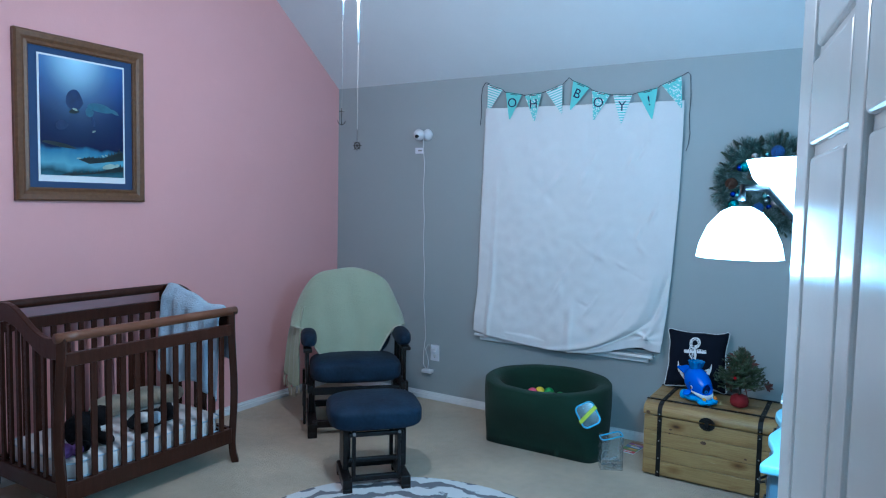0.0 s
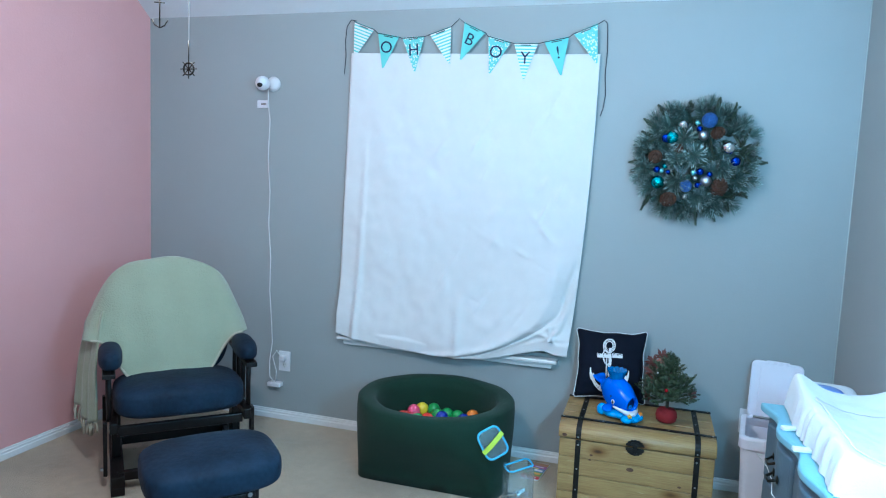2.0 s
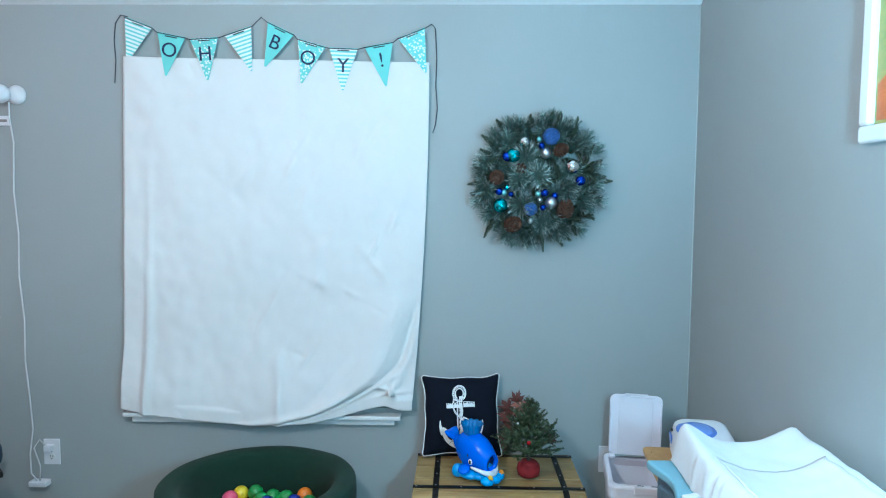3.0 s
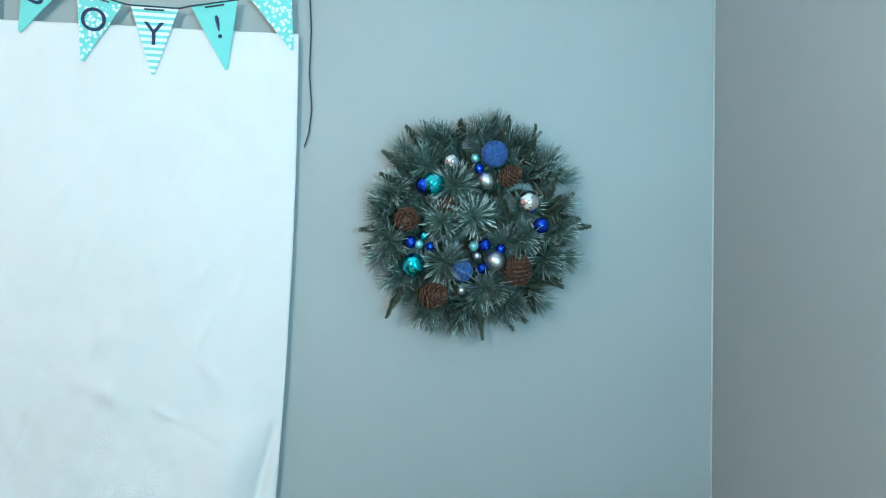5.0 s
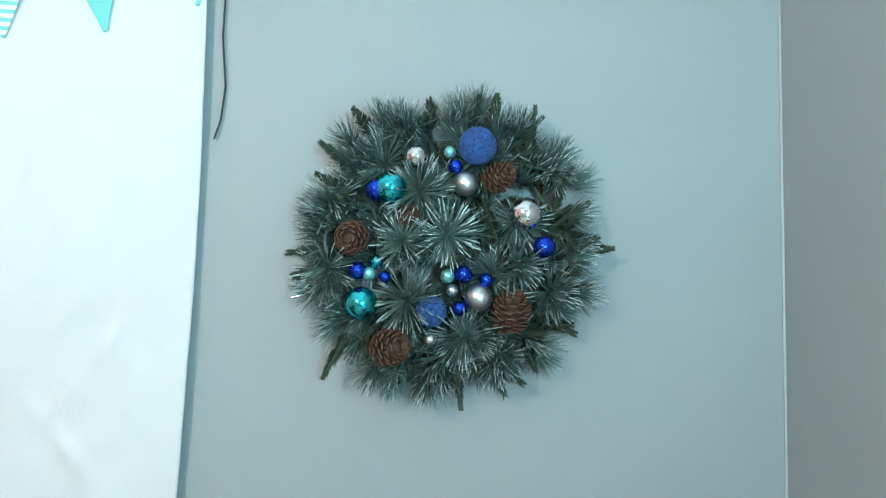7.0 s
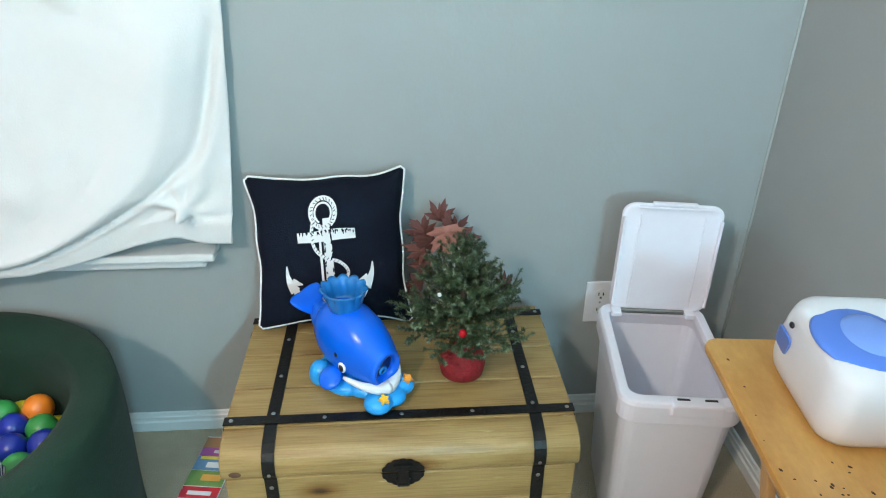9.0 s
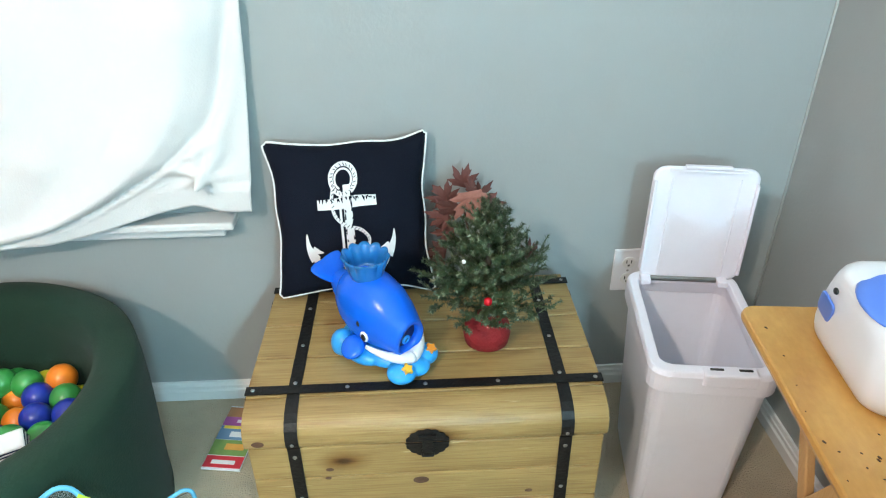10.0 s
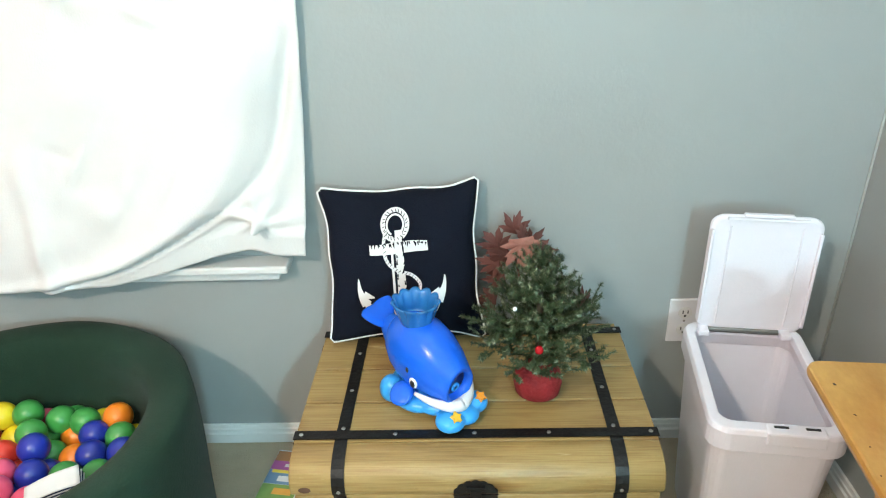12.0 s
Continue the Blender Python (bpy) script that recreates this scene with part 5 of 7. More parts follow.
pbm = bmesh.new()
for sd in (-1, 1):
    sheet(lambda u, v: pillow_at((u - 0.5) * 2, (v - 0.5) * 2, sd), 36, 36, pbm)
bmesh.ops.remove_doubles(pbm, verts=pbm.verts[:], dist=0.0006)
bmesh.ops.recalc_face_normals(pbm, faces=pbm.faces[:])
part("cover", pbm, M["navy_canvas"], pl, smooth=True)
pipe = [pillow_at(-1 + 2 * k / 30, -1, 1) for k in range(30)] + [pillow_at(1, -1 + 2 * k / 30, 1) for k in range(30)] + [pillow_at(1 - 2 * k / 30, 1, 1) for k in range(30)] + [pillow_at(-1, 1 - 2 * k / 30, 1) for k in range(30)]
part("piping", tube(pipe, 0.0032, 6, closed=True), M["white_print"], pl, "white piping", smooth=True)


def print_strip(bm, line, widths, lift=0.0012):
    """A printed stroke that follows the cushion's face; line in units of the half width."""
    rows = []
    line = [(a, 1.17 * b - 0.012) for a, b in line]
    for i, (a, b) in enumerate(line):
        p, q = line[max(0, i - 1)], line[min(len(line) - 1, i + 1)]
        d = Vector((q[0] - p[0], q[1] - p[1]))
        d.normalize()
        w = widths if isinstance(widths, (int, float)) else widths[0] + (widths[1] - widths[0]) * i / (len(line) - 1)
        rows.append([pillow_at(a - d.y * w, b + d.x * w, -1) - Vector((0, lift, 0)), pillow_at(a + d.y * w, b - d.x * w, -1) - Vector((0, lift, 0))])
    vs = [[bm.verts.new(c) for c in r] for r in rows]
    for r, s in zip(vs, vs[1:]):
        bm.faces.new((r[0], r[1], s[1], s[0]))
    return bm


def arc(cx, cy, rx, ry, a0, a1, n=24):
    return [(cx + rx * math.cos(radians(a0 + (a1 - a0) * k / n)), cy + ry * math.sin(radians(a0 + (a1 - a0) * k / n))) for k in range(n + 1)]


def stroke(bm, pts, w, n=6, lift=0.0012):
    """A smooth printed stroke through a few points, its width running from w[0] to w[1]."""
    line = []
    for i in range(len(pts) - 1):
        p0, p1, p2, p3 = (Vector(pts[max(0, min(len(pts) - 1, j))]) for j in (i - 1, i, i + 1, i + 2))
        for k in range(n):
            t = k / n
            line.append(tuple(0.5 * (2 * p1 + (p2 - p0) * t + (2 * p0 - 5 * p1 + 4 * p2 - p3) * t * t + (3 * p1 - p0 - 3 * p2 + p3) * t ** 3)))
    line.append(pts[-1])
    return print_strip(bm, line, w, lift)


pr = bmesh.new()
print_strip(pr, arc(-0.06, 0.50, 0.160, 0.168, 0, 360, 36), 0.030)
print_strip(pr, arc(-0.06, 0.50, 0.108, 0.116, -60, 240, 30), 0.013)
stroke(pr, [(-0.02, 0.44), (-0.018, 0.10), (-0.012, -0.25), (-0.005, -0.62)], (0.050, 0.062))
stroke(pr, [(-0.115, 0.38), (-0.118, 0.0), (-0.115, -0.56)], (0.014, 0.018))
stroke(pr, [(-0.42, 0.225), (-0.25, 0.232), (-0.04, 0.238)], (0.066, 0.080))
stroke(pr, [(0.36, 0.250), (0.20, 0.245), (-0.05, 0.238)], (0.066, 0.080))
for sgn, c in ((-1, -0.04), (1, 0.0)):
    print_strip(pr, [(c + sgn * x, z) for x, z in arc(0, -0.20, 0.49, 0.50, -20, -90, 22)], (0.040, 0.072))
    stroke(pr, [(c + sgn * 0.565, -0.10), (c + sgn * 0.560, -0.21), (c + sgn * 0.520, -0.31), (c + sgn * 0.455, -0.405)], (0.006, 0.070))
    stroke(pr, [(c + sgn * 0.500, -0.28), (c + sgn * 0.420, -0.310), (c + sgn * 0.355, -0.325)], (0.052, 0.006))
rope = [(-0.185, 0.47), (-0.230, 0.28), (-0.190, 0.09), (-0.060, -0.02), (0.120, -0.075), (0.232, -0.19), (0.170, -0.32), (-0.040, -0.45), (-0.250, -0.565), (-0.345, -0.650)]
stroke(pr, rope, 0.022)
part("anchor_print", pr, M["white_print"], pl, "white printed anchor with rope")

wear = bmesh.new()
rp_ = random.Random(6)
for k in range(26):
    a = -0.40 + 0.74 * k / 25 + rp_.uniform(-0.02, 0.02)
    top = 0.305 - rp_.uniform(0, 0.02)
    print_strip(wear, [(a, top), (a + rp_.uniform(-0.012, 0.02), top - rp_.uniform(0.015, 0.055))], (0.012, 0.004), 0.0019)
for k in range(24):
    b = 0.36 - 0.94 * k / 23
    a = rp_.choice((-0.062, 0.030)) + rp_.uniform(-0.012, 0.012)
    print_strip(wear, [(a, b), (a + rp_.uniform(-0.008, 0.008), b - rp_.uniform(0.02, 0.07))], (0.005, 0.012), 0.0019)
for k in range(22):
    g = radians(360 * k / 22 + rp_.uniform(-4, 4))
    print_strip(wear, [(-0.06 + 0.138 * math.cos(g), 0.50 + 0.145 * math.sin(g)), (-0.06 + 0.168 * math.cos(g + 0.10), 0.50 + 0.175 * math.sin(g + 0.10))], 0.005, 0.0019)
for k in range(16):
    g = radians(-30 - 60 * (k % 8) / 7)
    sgn, r_ = (1 if k < 8 else -1), 0.49 + rp_.uniform(-0.03, 0.03)
    p = (-0.02 + sgn * r_ * math.cos(g), -0.20 + r_ * math.sin(g))
    print_strip(wear, [p, (p[0] + rp_.uniform(-0.03, 0.03), p[1] - rp_.uniform(0.0, 0.03))], (0.008, 0.003), 0.0019)
for (a0, b0), (a1, b1) in zip(rope, rope[1:]):
    for f in (0.15, 0.40, 0.65, 0.90):
        am, bm2 = a0 + (a1 - a0) * f, b0 + (b1 - b0) * f
        print_strip(wear, [(am - 0.016, bm2 - 0.012), (am + 0.016, bm2 + 0.012)], 0.004, 0.0019)
part("print_wear", wear, M["navy_canvas"], pl, "dark worn lines in the print")

# ---------------------------------------------------------------- toy whale
wh_t = thing("toy_whale", pose(1.041, 4.150, 0.429, 0, 0, 44) @ Matrix.Diagonal((0.99, 1.05, 1.03, 1)), "blue plastic whale bubble toy on an aqua base", "toy")
wb_ = bmesh.new()
for c, r in (((0, -0.040, 0.020), (0.052, 0.045, 0.022)), ((-0.035, 0.0, 0.018), (0.036, 0.050, 0.020)), ((0.035, -0.01, 0.018), (0.034, 0.045, 0.020)), ((0.0, 0.045, 0.018), (0.042, 0.04, 0.020)), ((0.040, -0.092, 0.017), (0.028, 0.026, 0.019)), ((-0.030, -0.098, 0.016), (0.030, 0.028, 0.018)), ((0.006, -0.102, 0.014), (0.028, 0.026, 0.016)), ((-0.050, 0.045, 0.020), (0.026, 0.026, 0.030))):
    ball(wb_, c, r, 20, 12)
for v in wb_.verts:
    v.co.z = max(0.0, v.co.z)
wave = part("base", wb_, M["aqua"], wh_t, "aqua wave-shaped base", smooth=True)
fuse = wave.modifiers.new("fuse", "REMESH")
fuse.mode = "VOXEL"
fuse.voxel_size = 0.003
fuse.use_smooth_shade = True
wbm = bmesh.new()
spine = [(0.086, 0.120, 0.006, 0.008), (0.080, 0.119, 0.026, 0.032), (0.064, 0.117, 0.044, 0.054), (0.040, 0.113, 0.056, 0.068), (0.010, 0.107, 0.062, 0.075), (-0.022, 0.098, 0.061, 0.071), (-0.048, 0.089, 0.055, 0.060),
         (-0.070, 0.081, 0.047, 0.048), (-0.086, 0.077, 0.040, 0.040), (-0.095, 0.076, 0.036, 0.036), (-0.096, 0.076, 0.030, 0.030), (-0.082, 0.079, 0.027, 0.026), (-0.050, 0.086, 0.022, 0.020)]
rings = []
for i, (y, z, hw, hh) in enumerate(spine):
    p, q = spine[max(0, min(i, 9) - 1)], spine[min(9, min(i, 9) + 1)]
    d = Vector((0, q[0] - p[0], q[1] - p[1])).normalized()
    up = Vector((0, -d.z, d.y)) * (-1 if d.y < 0 else 1)
    row = []
    for k in range(40):
        a = 2 * math.pi * k / 40
        lip = 1 + 0.16 * smoothstep(6, 9, i) * max(0.0, math.sin(a)) ** 3
        row.append(wbm.verts.new(Vector((0, y, z)) + Vector((hw * math.cos(a), 0, 0)) + up * hh * lip * math.sin(a)))
    rings.append(row)
for a, b in zip(rings, rings[1:]):
    for k in range(40):
        wbm.faces.new((a[k], a[(k + 1) % 40], b[(k + 1) % 40], b[k]))
wbm.faces.new(rings[0][::-1])
wbm.faces.new(rings[-1])
bmesh.ops.recalc_face_normals(wbm, faces=wbm.faces[:])
part("body", wbm, M["whale"], wh_t, smooth=True)
part("nozzle", lathe([(0, 0), (0.010, 0), (0.010, 0.012), (0.006, 0.014), (0.006, 0.004), (0, 0.004)], 18, m=pose(0.004, -0.068, 0.066, 100, 0, 0)), M["aqua"], wh_t, "pale blue nozzle inside the mouth", smooth=True)
# disc whose dark colour stands in for shade in the mouth
part("mouth", lathe([(0, 0), (0.018, 0.0), (0.026, 0.004), (0.026, 0.008), (0, 0.008)], 24, m=pose(0, -0.072, 0.080, 96, 0, 0)), M["mouth_shade"], wh_t, "dark blue disc painted as the shade inside the mouth", smooth=True)
part("blowhole", ball(bmesh.new(), (0.016, -0.078, 0.119), (0.0035, 0.0035, 0.002), 10, 6), M["black"], wh_t, "small dark hole", smooth=True)
jaw = bmesh.new()
for sgn in (-1, 1):
    tube([(sgn * 0.061 * math.sin(radians(a)), -0.030 - 0.067 * math.cos(radians(a)), 0.037 + 0.024 * math.sin(radians(a)) ** 1.6) for a in range(84, -1, -6)], 0.01, 12, bm=jaw, ends=(0.004, 0.0135))
part("smile", jaw, M["white_plastic"], wh_t, "white smiling jaw", smooth=True)
for s in (-1, 1):
    e = part("eye", ball(bmesh.new(), (s * 0.0575, -0.030, 0.080), (0.005, 0.010, 0.012), 16, 12), M["white_plastic"], wh_t, "white painted eye", smooth=True)
    part("pupil", ball(bmesh.new(), (s * 0.0620, -0.032, 0.080), (0.003, 0.006, 0.008), 12, 8), M["black"], e, smooth=True)
    part("brow", ball(bmesh.new(), (s * 0.0605, -0.018, 0.104), (0.002, 0.004, 0.006), 10, 8), M["black"], wh_t, smooth=True)
    part("fin", ball(bmesh.new(), (s * 0.066, -0.004, 0.046), (0.027, 0.024, 0.008), 16, 10, pose(0, 0, 0, 0, s * 28, s * -20)), M["whale"], wh_t, smooth=True)
part("tail", tube([(0, 0.055, 0.108), (-0.002, 0.085, 0.120), (-0.004, 0.104, 0.136)], 0.03, 16, ends=(0.040, 0.017)), M["whale"], wh_t, smooth=True)
flk = ball(bmesh.new(), (0, 0, 0), 1.0, 32, 20)
for v in flk.verts:
    x, y, z = v.co
    y2 = y * 0.030 * (1 - 0.35 * abs(x) ** 2) + 0.020 * abs(x) ** 1.4
    v.co = Vector((x * 0.045, y2, z * 0.010 + 0.008 * x * x))
fk = part("fluke", flk, M["whale"], wh_t, "broad tail fluke", smooth=True)
fk.matrix_local = pose(-0.010, 0.112, 0.140, 38, 0, 12)
cb = bmesh.new()
rings = []
for k, (r, z) in enumerate(((0.030, 0.165), (0.034, 0.178), (0.037, 0.192), (0.040, 0.204), (0.044, 0.210), (0.043, 0.214), (0.037, 0.209), (0.033, 0.195), (0.029, 0.180), (0.026, 0.172))):
    row = []
    for i in range(108):
        a = 2 * math.pi * i / 108
        lobe = abs(math.sin(a * 5.5)) ** 0.7 - 0.5
        rad = r + 0.0075 * lobe * smoothstep(0.176, 0.205, z)
        row.append(cb.verts.new((rad * math.cos(a), 0.016 + rad * math.sin(a), z + 0.005 * lobe * smoothstep(0.188, 0.207, z))))
    rings.append(row)
for a, b in zip(rings, rings[1:]):
    for i in range(108):
        cb.faces.new((a[i], a[(i + 1) % 108], b[(i + 1) % 108], b[i]))
cb.faces.new(rings[0][::-1])
cb.faces.new(rings[-1])
part("spout", cb, M["aqua_clear"], wh_t, "clear aqua scalloped spout", smooth=True)
for x, y, mm_, k in ((-0.032, -0.116, "star", 0), (0.044, -0.106, "orange", 20)):
    st = [((0.0115 if i % 2 == 0 else 0.0065) * math.cos(radians(36 * i + k)), (0.0115 if i % 2 == 0 else 0.0065) * math.sin(radians(36 * i + k))) for i in range(10)]
    part("star", prism(st, -0.004, 0.004, m=pose(x, y, 0.036, -58, 0, 0)), M[mm_], wh_t, "orange star", smooth=False)

# ---------------------------------------------------------------- needles


def needles(bm, base, tip, count, length, spread, width, rng):
    """Needles round a twig, as thin folded blades."""
    base, tip = Vector(base), Vector(tip)
    d = (tip - base)
    ln = d.length
    d.normalize()
    s = d.orthogonal().normalized()
    t = d.cross(s)
    for k in range(count):
        f = rng.random() ** 0.8
        a = rng.uniform(0, 2 * math.pi)
        out = (s * math.cos(a) + t * math.sin(a))
        way = (d * math.cos(spread) + out * math.sin(spread)) + Vector((rng.uniform(-0.2, 0.2), rng.uniform(-0.2, 0.2), rng.uniform(-0.2, 0.2)))
        way.normalize()
        p = base + d * ln * f
        q = p + way * length * rng.uniform(0.6, 1.1)
        w = way.cross(out).normalized() * width
        bm.faces.new((bm.verts.new(p - w), bm.verts.new(p + w), bm.verts.new(q)))
    return bm


# ---------------------------------------------------------------- small tabletop tree
tr = thing("small_christmas_tree", pose(1.266, 4.160, 0.429) @ Matrix.Diagonal((1, 1, 1.05, 1)), "small artificial christmas tree in a red cloth base", "christmas tree")
part("root_bag", lathe([(0, 0), (0.034, 0), (0.045, 0.008), (0.049, 0.028), (0.045, 0.048), (0.034, 0.059), (0.022, 0.063), (0.012, 0.064), (0, 0.064)], 32), M["red_cloth"], tr, "dark red cloth base", smooth=True)
part("trunk", tube([(0, 0, 0.05), (0, 0, 0.2), (0, 0, 0.295)], 0.006, 8, ends=(0.008, 0.003)), M["bark"], tr)
rt = random.Random(21)
levels = [(0.106, 0.136, 9, -2), (0.120, 0.134, 10, 8), (0.136, 0.124, 10, 10), (0.157, 0.110, 10, 15), (0.179, 0.096, 9, 20), (0.201, 0.080, 8, 28), (0.223, 0.066, 7, 36), (0.245, 0.052, 6, 48), (0.266, 0.040, 4, 64)]
for z, r, n, lift in levels:
    off = rt.uniform(0, 360)
    for k in range(n):
        a = radians(off + 360 * k / n + rt.uniform(-14, 14))
        rr_ = r * rt.uniform(0.78, 1.12)
        up = radians(lift + rt.uniform(-10, 12))
        base = Vector((0, 0, z))
        way = Vector((math.cos(a) * math.cos(up), math.sin(a) * math.cos(up), math.sin(up)))
        mid, tip = base + way * rr_ * 0.55, base + way * rr_ + Vector((0, 0, rr_ * 0.16))
        bm = bmesh.new()
        twigs = [(base + way * rr_ * 0.10, mid), (mid, tip)]
        for j in range(4):
            f = 0.30 + 0.17 * j
            b2 = base + way * rr_ * f
            sd = Vector((-math.sin(a), math.cos(a), rt.uniform(0.2, 0.7))) * (1 if j % 2 else -1)
            sd.z = abs(sd.z)
            twigs.append((b2, b2 + (way * 0.55 + sd.normalized() * 0.75).normalized() * rr_ * rt.uniform(0.30, 0.44)))
        for p, q in twigs:
            ln = (q - p).length
            tube([p, q], 0.001, 4, bm=bm)
            needles(bm, p, q + (q - p).normalized() * 0.004, int(26 + ln * 1750), 0.0095, 1.15, 0.0011, rt)
            count = len(bm.faces)
            needles(bm, p.lerp(q, 0.35), q + (q - p).normalized() * 0.006, int(3 + ln * 210), 0.0090, 1.0, 0.0011, rt)
            for f in list(bm.faces)[count:]:
                f.material_index = 1
        part("branch", bm, M["fir"], tr).data.materials.append(M["fir_tip"])
part("bauble", ball(bmesh.new(), (-0.012, -0.108, 0.170), 0.0080, 14, 10), M["red_gloss"], tr, "tiny shiny red bauble", smooth=True)
part("bulb", ball(bmesh.new(), (-0.054, -0.080, 0.236), 0.0040, 10, 8), M["white_plastic"], tr, "tiny white bulb", smooth=True)

# dried maple spray behind the tree
mp_ = thing("maple_leaf_spray", pose(1.228, 4.39, 0.356), "dried reddish-brown maple leaf spray", "dried leaves")
part("stem", tube([(0.05, 0, 0.068), (0.03, 0.0, 0.15), (0.0, 0.0, 0.30)], 0.003, 6), M["maple"], mp_)
ml = random.Random(4)


def maple_leaf(size):
    """Five toothed lobes, folded along their ribs and curled at the tips."""
    half = [(90, 1.0), (80, 0.70), (74, 0.76), (66, 0.42), (60, 0.62), (48, 0.92), (38, 0.60), (31, 0.66), (20, 0.36), (12, 0.50), (0, 0.74), (-14, 0.44), (-28, 0.46), (-48, 0.26)]
    ring_pts = half + [(180 - a, r) for a, r in reversed(half[1:])]
    curl = ml.uniform(0.2, 0.5)
    bm = bmesh.new()
    c = bm.verts.new((0, 0, 0))
    ring = []
    for a, r in ring_pts:
        r *= ml.uniform(0.92, 1.08)
        ring.append(bm.verts.new((size * r * math.cos(radians(a)), size * (0.16 * (0.6 - r) + curl * r * r * 0.5), size * r * math.sin(radians(a)))))
    for i in range(len(ring)):
        bm.faces.new((c, ring[i], ring[(i + 1) % len(ring)]))
    return bm


front_leaf = thick(part("leaf", maple_leaf(0.064), M["maple_pale"], mp_, "paler leaf hanging in front"), 0.0008)
front_leaf.matrix_local = pose(0.016, -0.050, 0.318, 24, 176, 4)
for x, y, z, s, rx, ry, rz in ((0.018, -0.020, 0.315, 0.050, -10, 6, 60), (-0.035, 0.02, 0.280, 0.062, 10, -40, 0), (0.035, 0.02, 0.280, 0.056, 5, 40, 10), (-0.035, 0.0, 0.245, 0.062, -10, -70, 20), (0.0, 0.03, 0.312, 0.058, 10, 15, 0), (-0.03, 0.01, 0.20, 0.056, 5, -100, -15), (0.15, -0.02, 0.15, 0.052, -30, 60, 10), (-0.045, 0.01, 0.15, 0.056, 5, -80, 20), (0.05, 0.02, 0.26, 0.056, 0, 80, -10), (-0.02, -0.01, 0.275, 0.055, -20, -120, 12), (-0.05, 0.02, 0.11, 0.05, -10, -95, 5)):
    lf = thick(part("leaf", maple_leaf(s * 0.88), M["maple"], mp_), 0.0008)
    lf.matrix_local = pose(x + 0.006, y, z, rx, ry, rz)
part("twig", tube([(0.03, 0, 0.10), (0.10, -0.01, 0.13), (0.16, -0.02, 0.16)], 0.002, 6), M["maple"], mp_)

# ---------------------------------------------------------------- wreath
wr = thing("wreath", pose(1.322, YN - 0.012, 1.655), "frosted pine wreath with blue and silver baubles", "wreath")
part("ring", tube([(0.215 * math.cos(2 * math.pi * k / 40), -0.014, 0.215 * math.sin(2 * math.pi * k / 40)) for k in range(40)], 0.007, 8, closed=True), M["olive_sprig"], wr)
rw = random.Random(8)


def pine_star(count, length, low, high, frost):
    """Long bowed needles that burst from one point, and the frosted last third of each."""
    green = bmesh.new()
    for k in range(count):
        a = k * 2.39996 + rw.uniform(-0.2, 0.2)
        lean = radians(rw.uniform(low, high))
        d = Vector((math.cos(a) * math.sin(lean), math.sin(a) * math.sin(lean), math.cos(lean)))
        side = d.cross(Vector((0, 0, 1))).normalized()
        bow = side.cross(d) * rw.uniform(-0.10, 0.18) * length
        ln = length * rw.uniform(0.78, 1.08)
        w = side * 0.0008
        line = [d * ln * f + bow * f * f + Vector((0, 0, 0.012 * (1 - f))) for f in (0.04, 0.38, 0.70, 1.0)]
        rows = [(green.verts.new(p - w * g), green.verts.new(p + w * g)) for p, g in zip(line, (0.7, 1.0, 0.95, 0.5))]
        for p, q in zip(rows, rows[1:]):
            green.faces.new((p[0], p[1], q[1], q[0]))
        if rw.random() < frost:
            lift = d.cross(side).normalized() * 0.0007
            f0 = rw.uniform(0.58, 0.86)
            pts = [d * ln * f + bow * f * f + Vector((0, 0, 0.012 * (1 - f))) for f in (f0, (f0 + 1) / 2, 1.015)]
            for sgn in (-1, 1):
                tip = [(green.verts.new(p - w * g + lift * sgn), green.verts.new(p + w * g + lift * sgn)) for p, g in zip(pts, (0.35, 0.95, 0.7))]
                for p, q in zip(tip, tip[1:]):
                    green.faces.new((p[0], p[1], q[1], q[0])).material_index = 1
    return green


def cedar_frond(ln, width):
    """A tapering plume of short scale leaves, several rows round its stem."""
    bm = bmesh.new()
    for k in range(260):
        f = rw.random() ** 1.1
        a = rw.choice((0.0, math.pi, 0.5, 2.64, -0.5, 3.64)) + rw.uniform(-0.25, 0.25)
        out = Vector((math.cos(a), math.sin(a), 0))
        reach = width * (1 - 0.72 * f) * rw.uniform(0.6, 1.1)
        p = Vector((0, 0, ln * f))
        q = p + out * reach + Vector((0, 0, reach * 0.75 + 0.006))
        w = out.cross(Vector((0, 0, 1))) * 0.0022
        mid = p.lerp(q, 0.6)
        bm.faces.new((bm.verts.new(p), bm.verts.new(mid - w), bm.verts.new(q), bm.verts.new(mid + w)))
    tube([(0, 0, 0), (0, 0, ln * 0.5), (0, 0, ln)], 0.002, 5, bm=bm, ends=(0.0026, 0.0008))
    return bm


def shared(bm, *materials):
    me = bpy.data.meshes.new("sprig")
    bm.to_mesh(me)
    bm.free()
    for material in materials:
        me.materials.append(material)
    return me


stars = []
for cnt, ln, lo_, hi_ in ((150, 0.074, 14, 86), (140, 0.070, 8, 78), (165, 0.078, 20, 96), (130, 0.078, 4, 60), (140, 0.072, 8, 72)):
    stars.append([shared(pine_star(cnt, ln, lo_, hi_, fr_), M["sprig"], M["sprig_frost"]) for fr_ in (0.10, 0.55)])
fronds = [shared(cedar_frond(l_, w_), M["olive_sprig"]) for l_, w_ in ((0.078, 0.024), (0.092, 0.022), (0.066, 0.026))]


def aim(x, y, z, d):
    return Matrix.Translation((x, y, z)) @ Vector(d).to_track_quat("Z", "Y").to_matrix().to_4x4() @ pose(0, 0, 0, 0, 0, rw.uniform(0, 360))


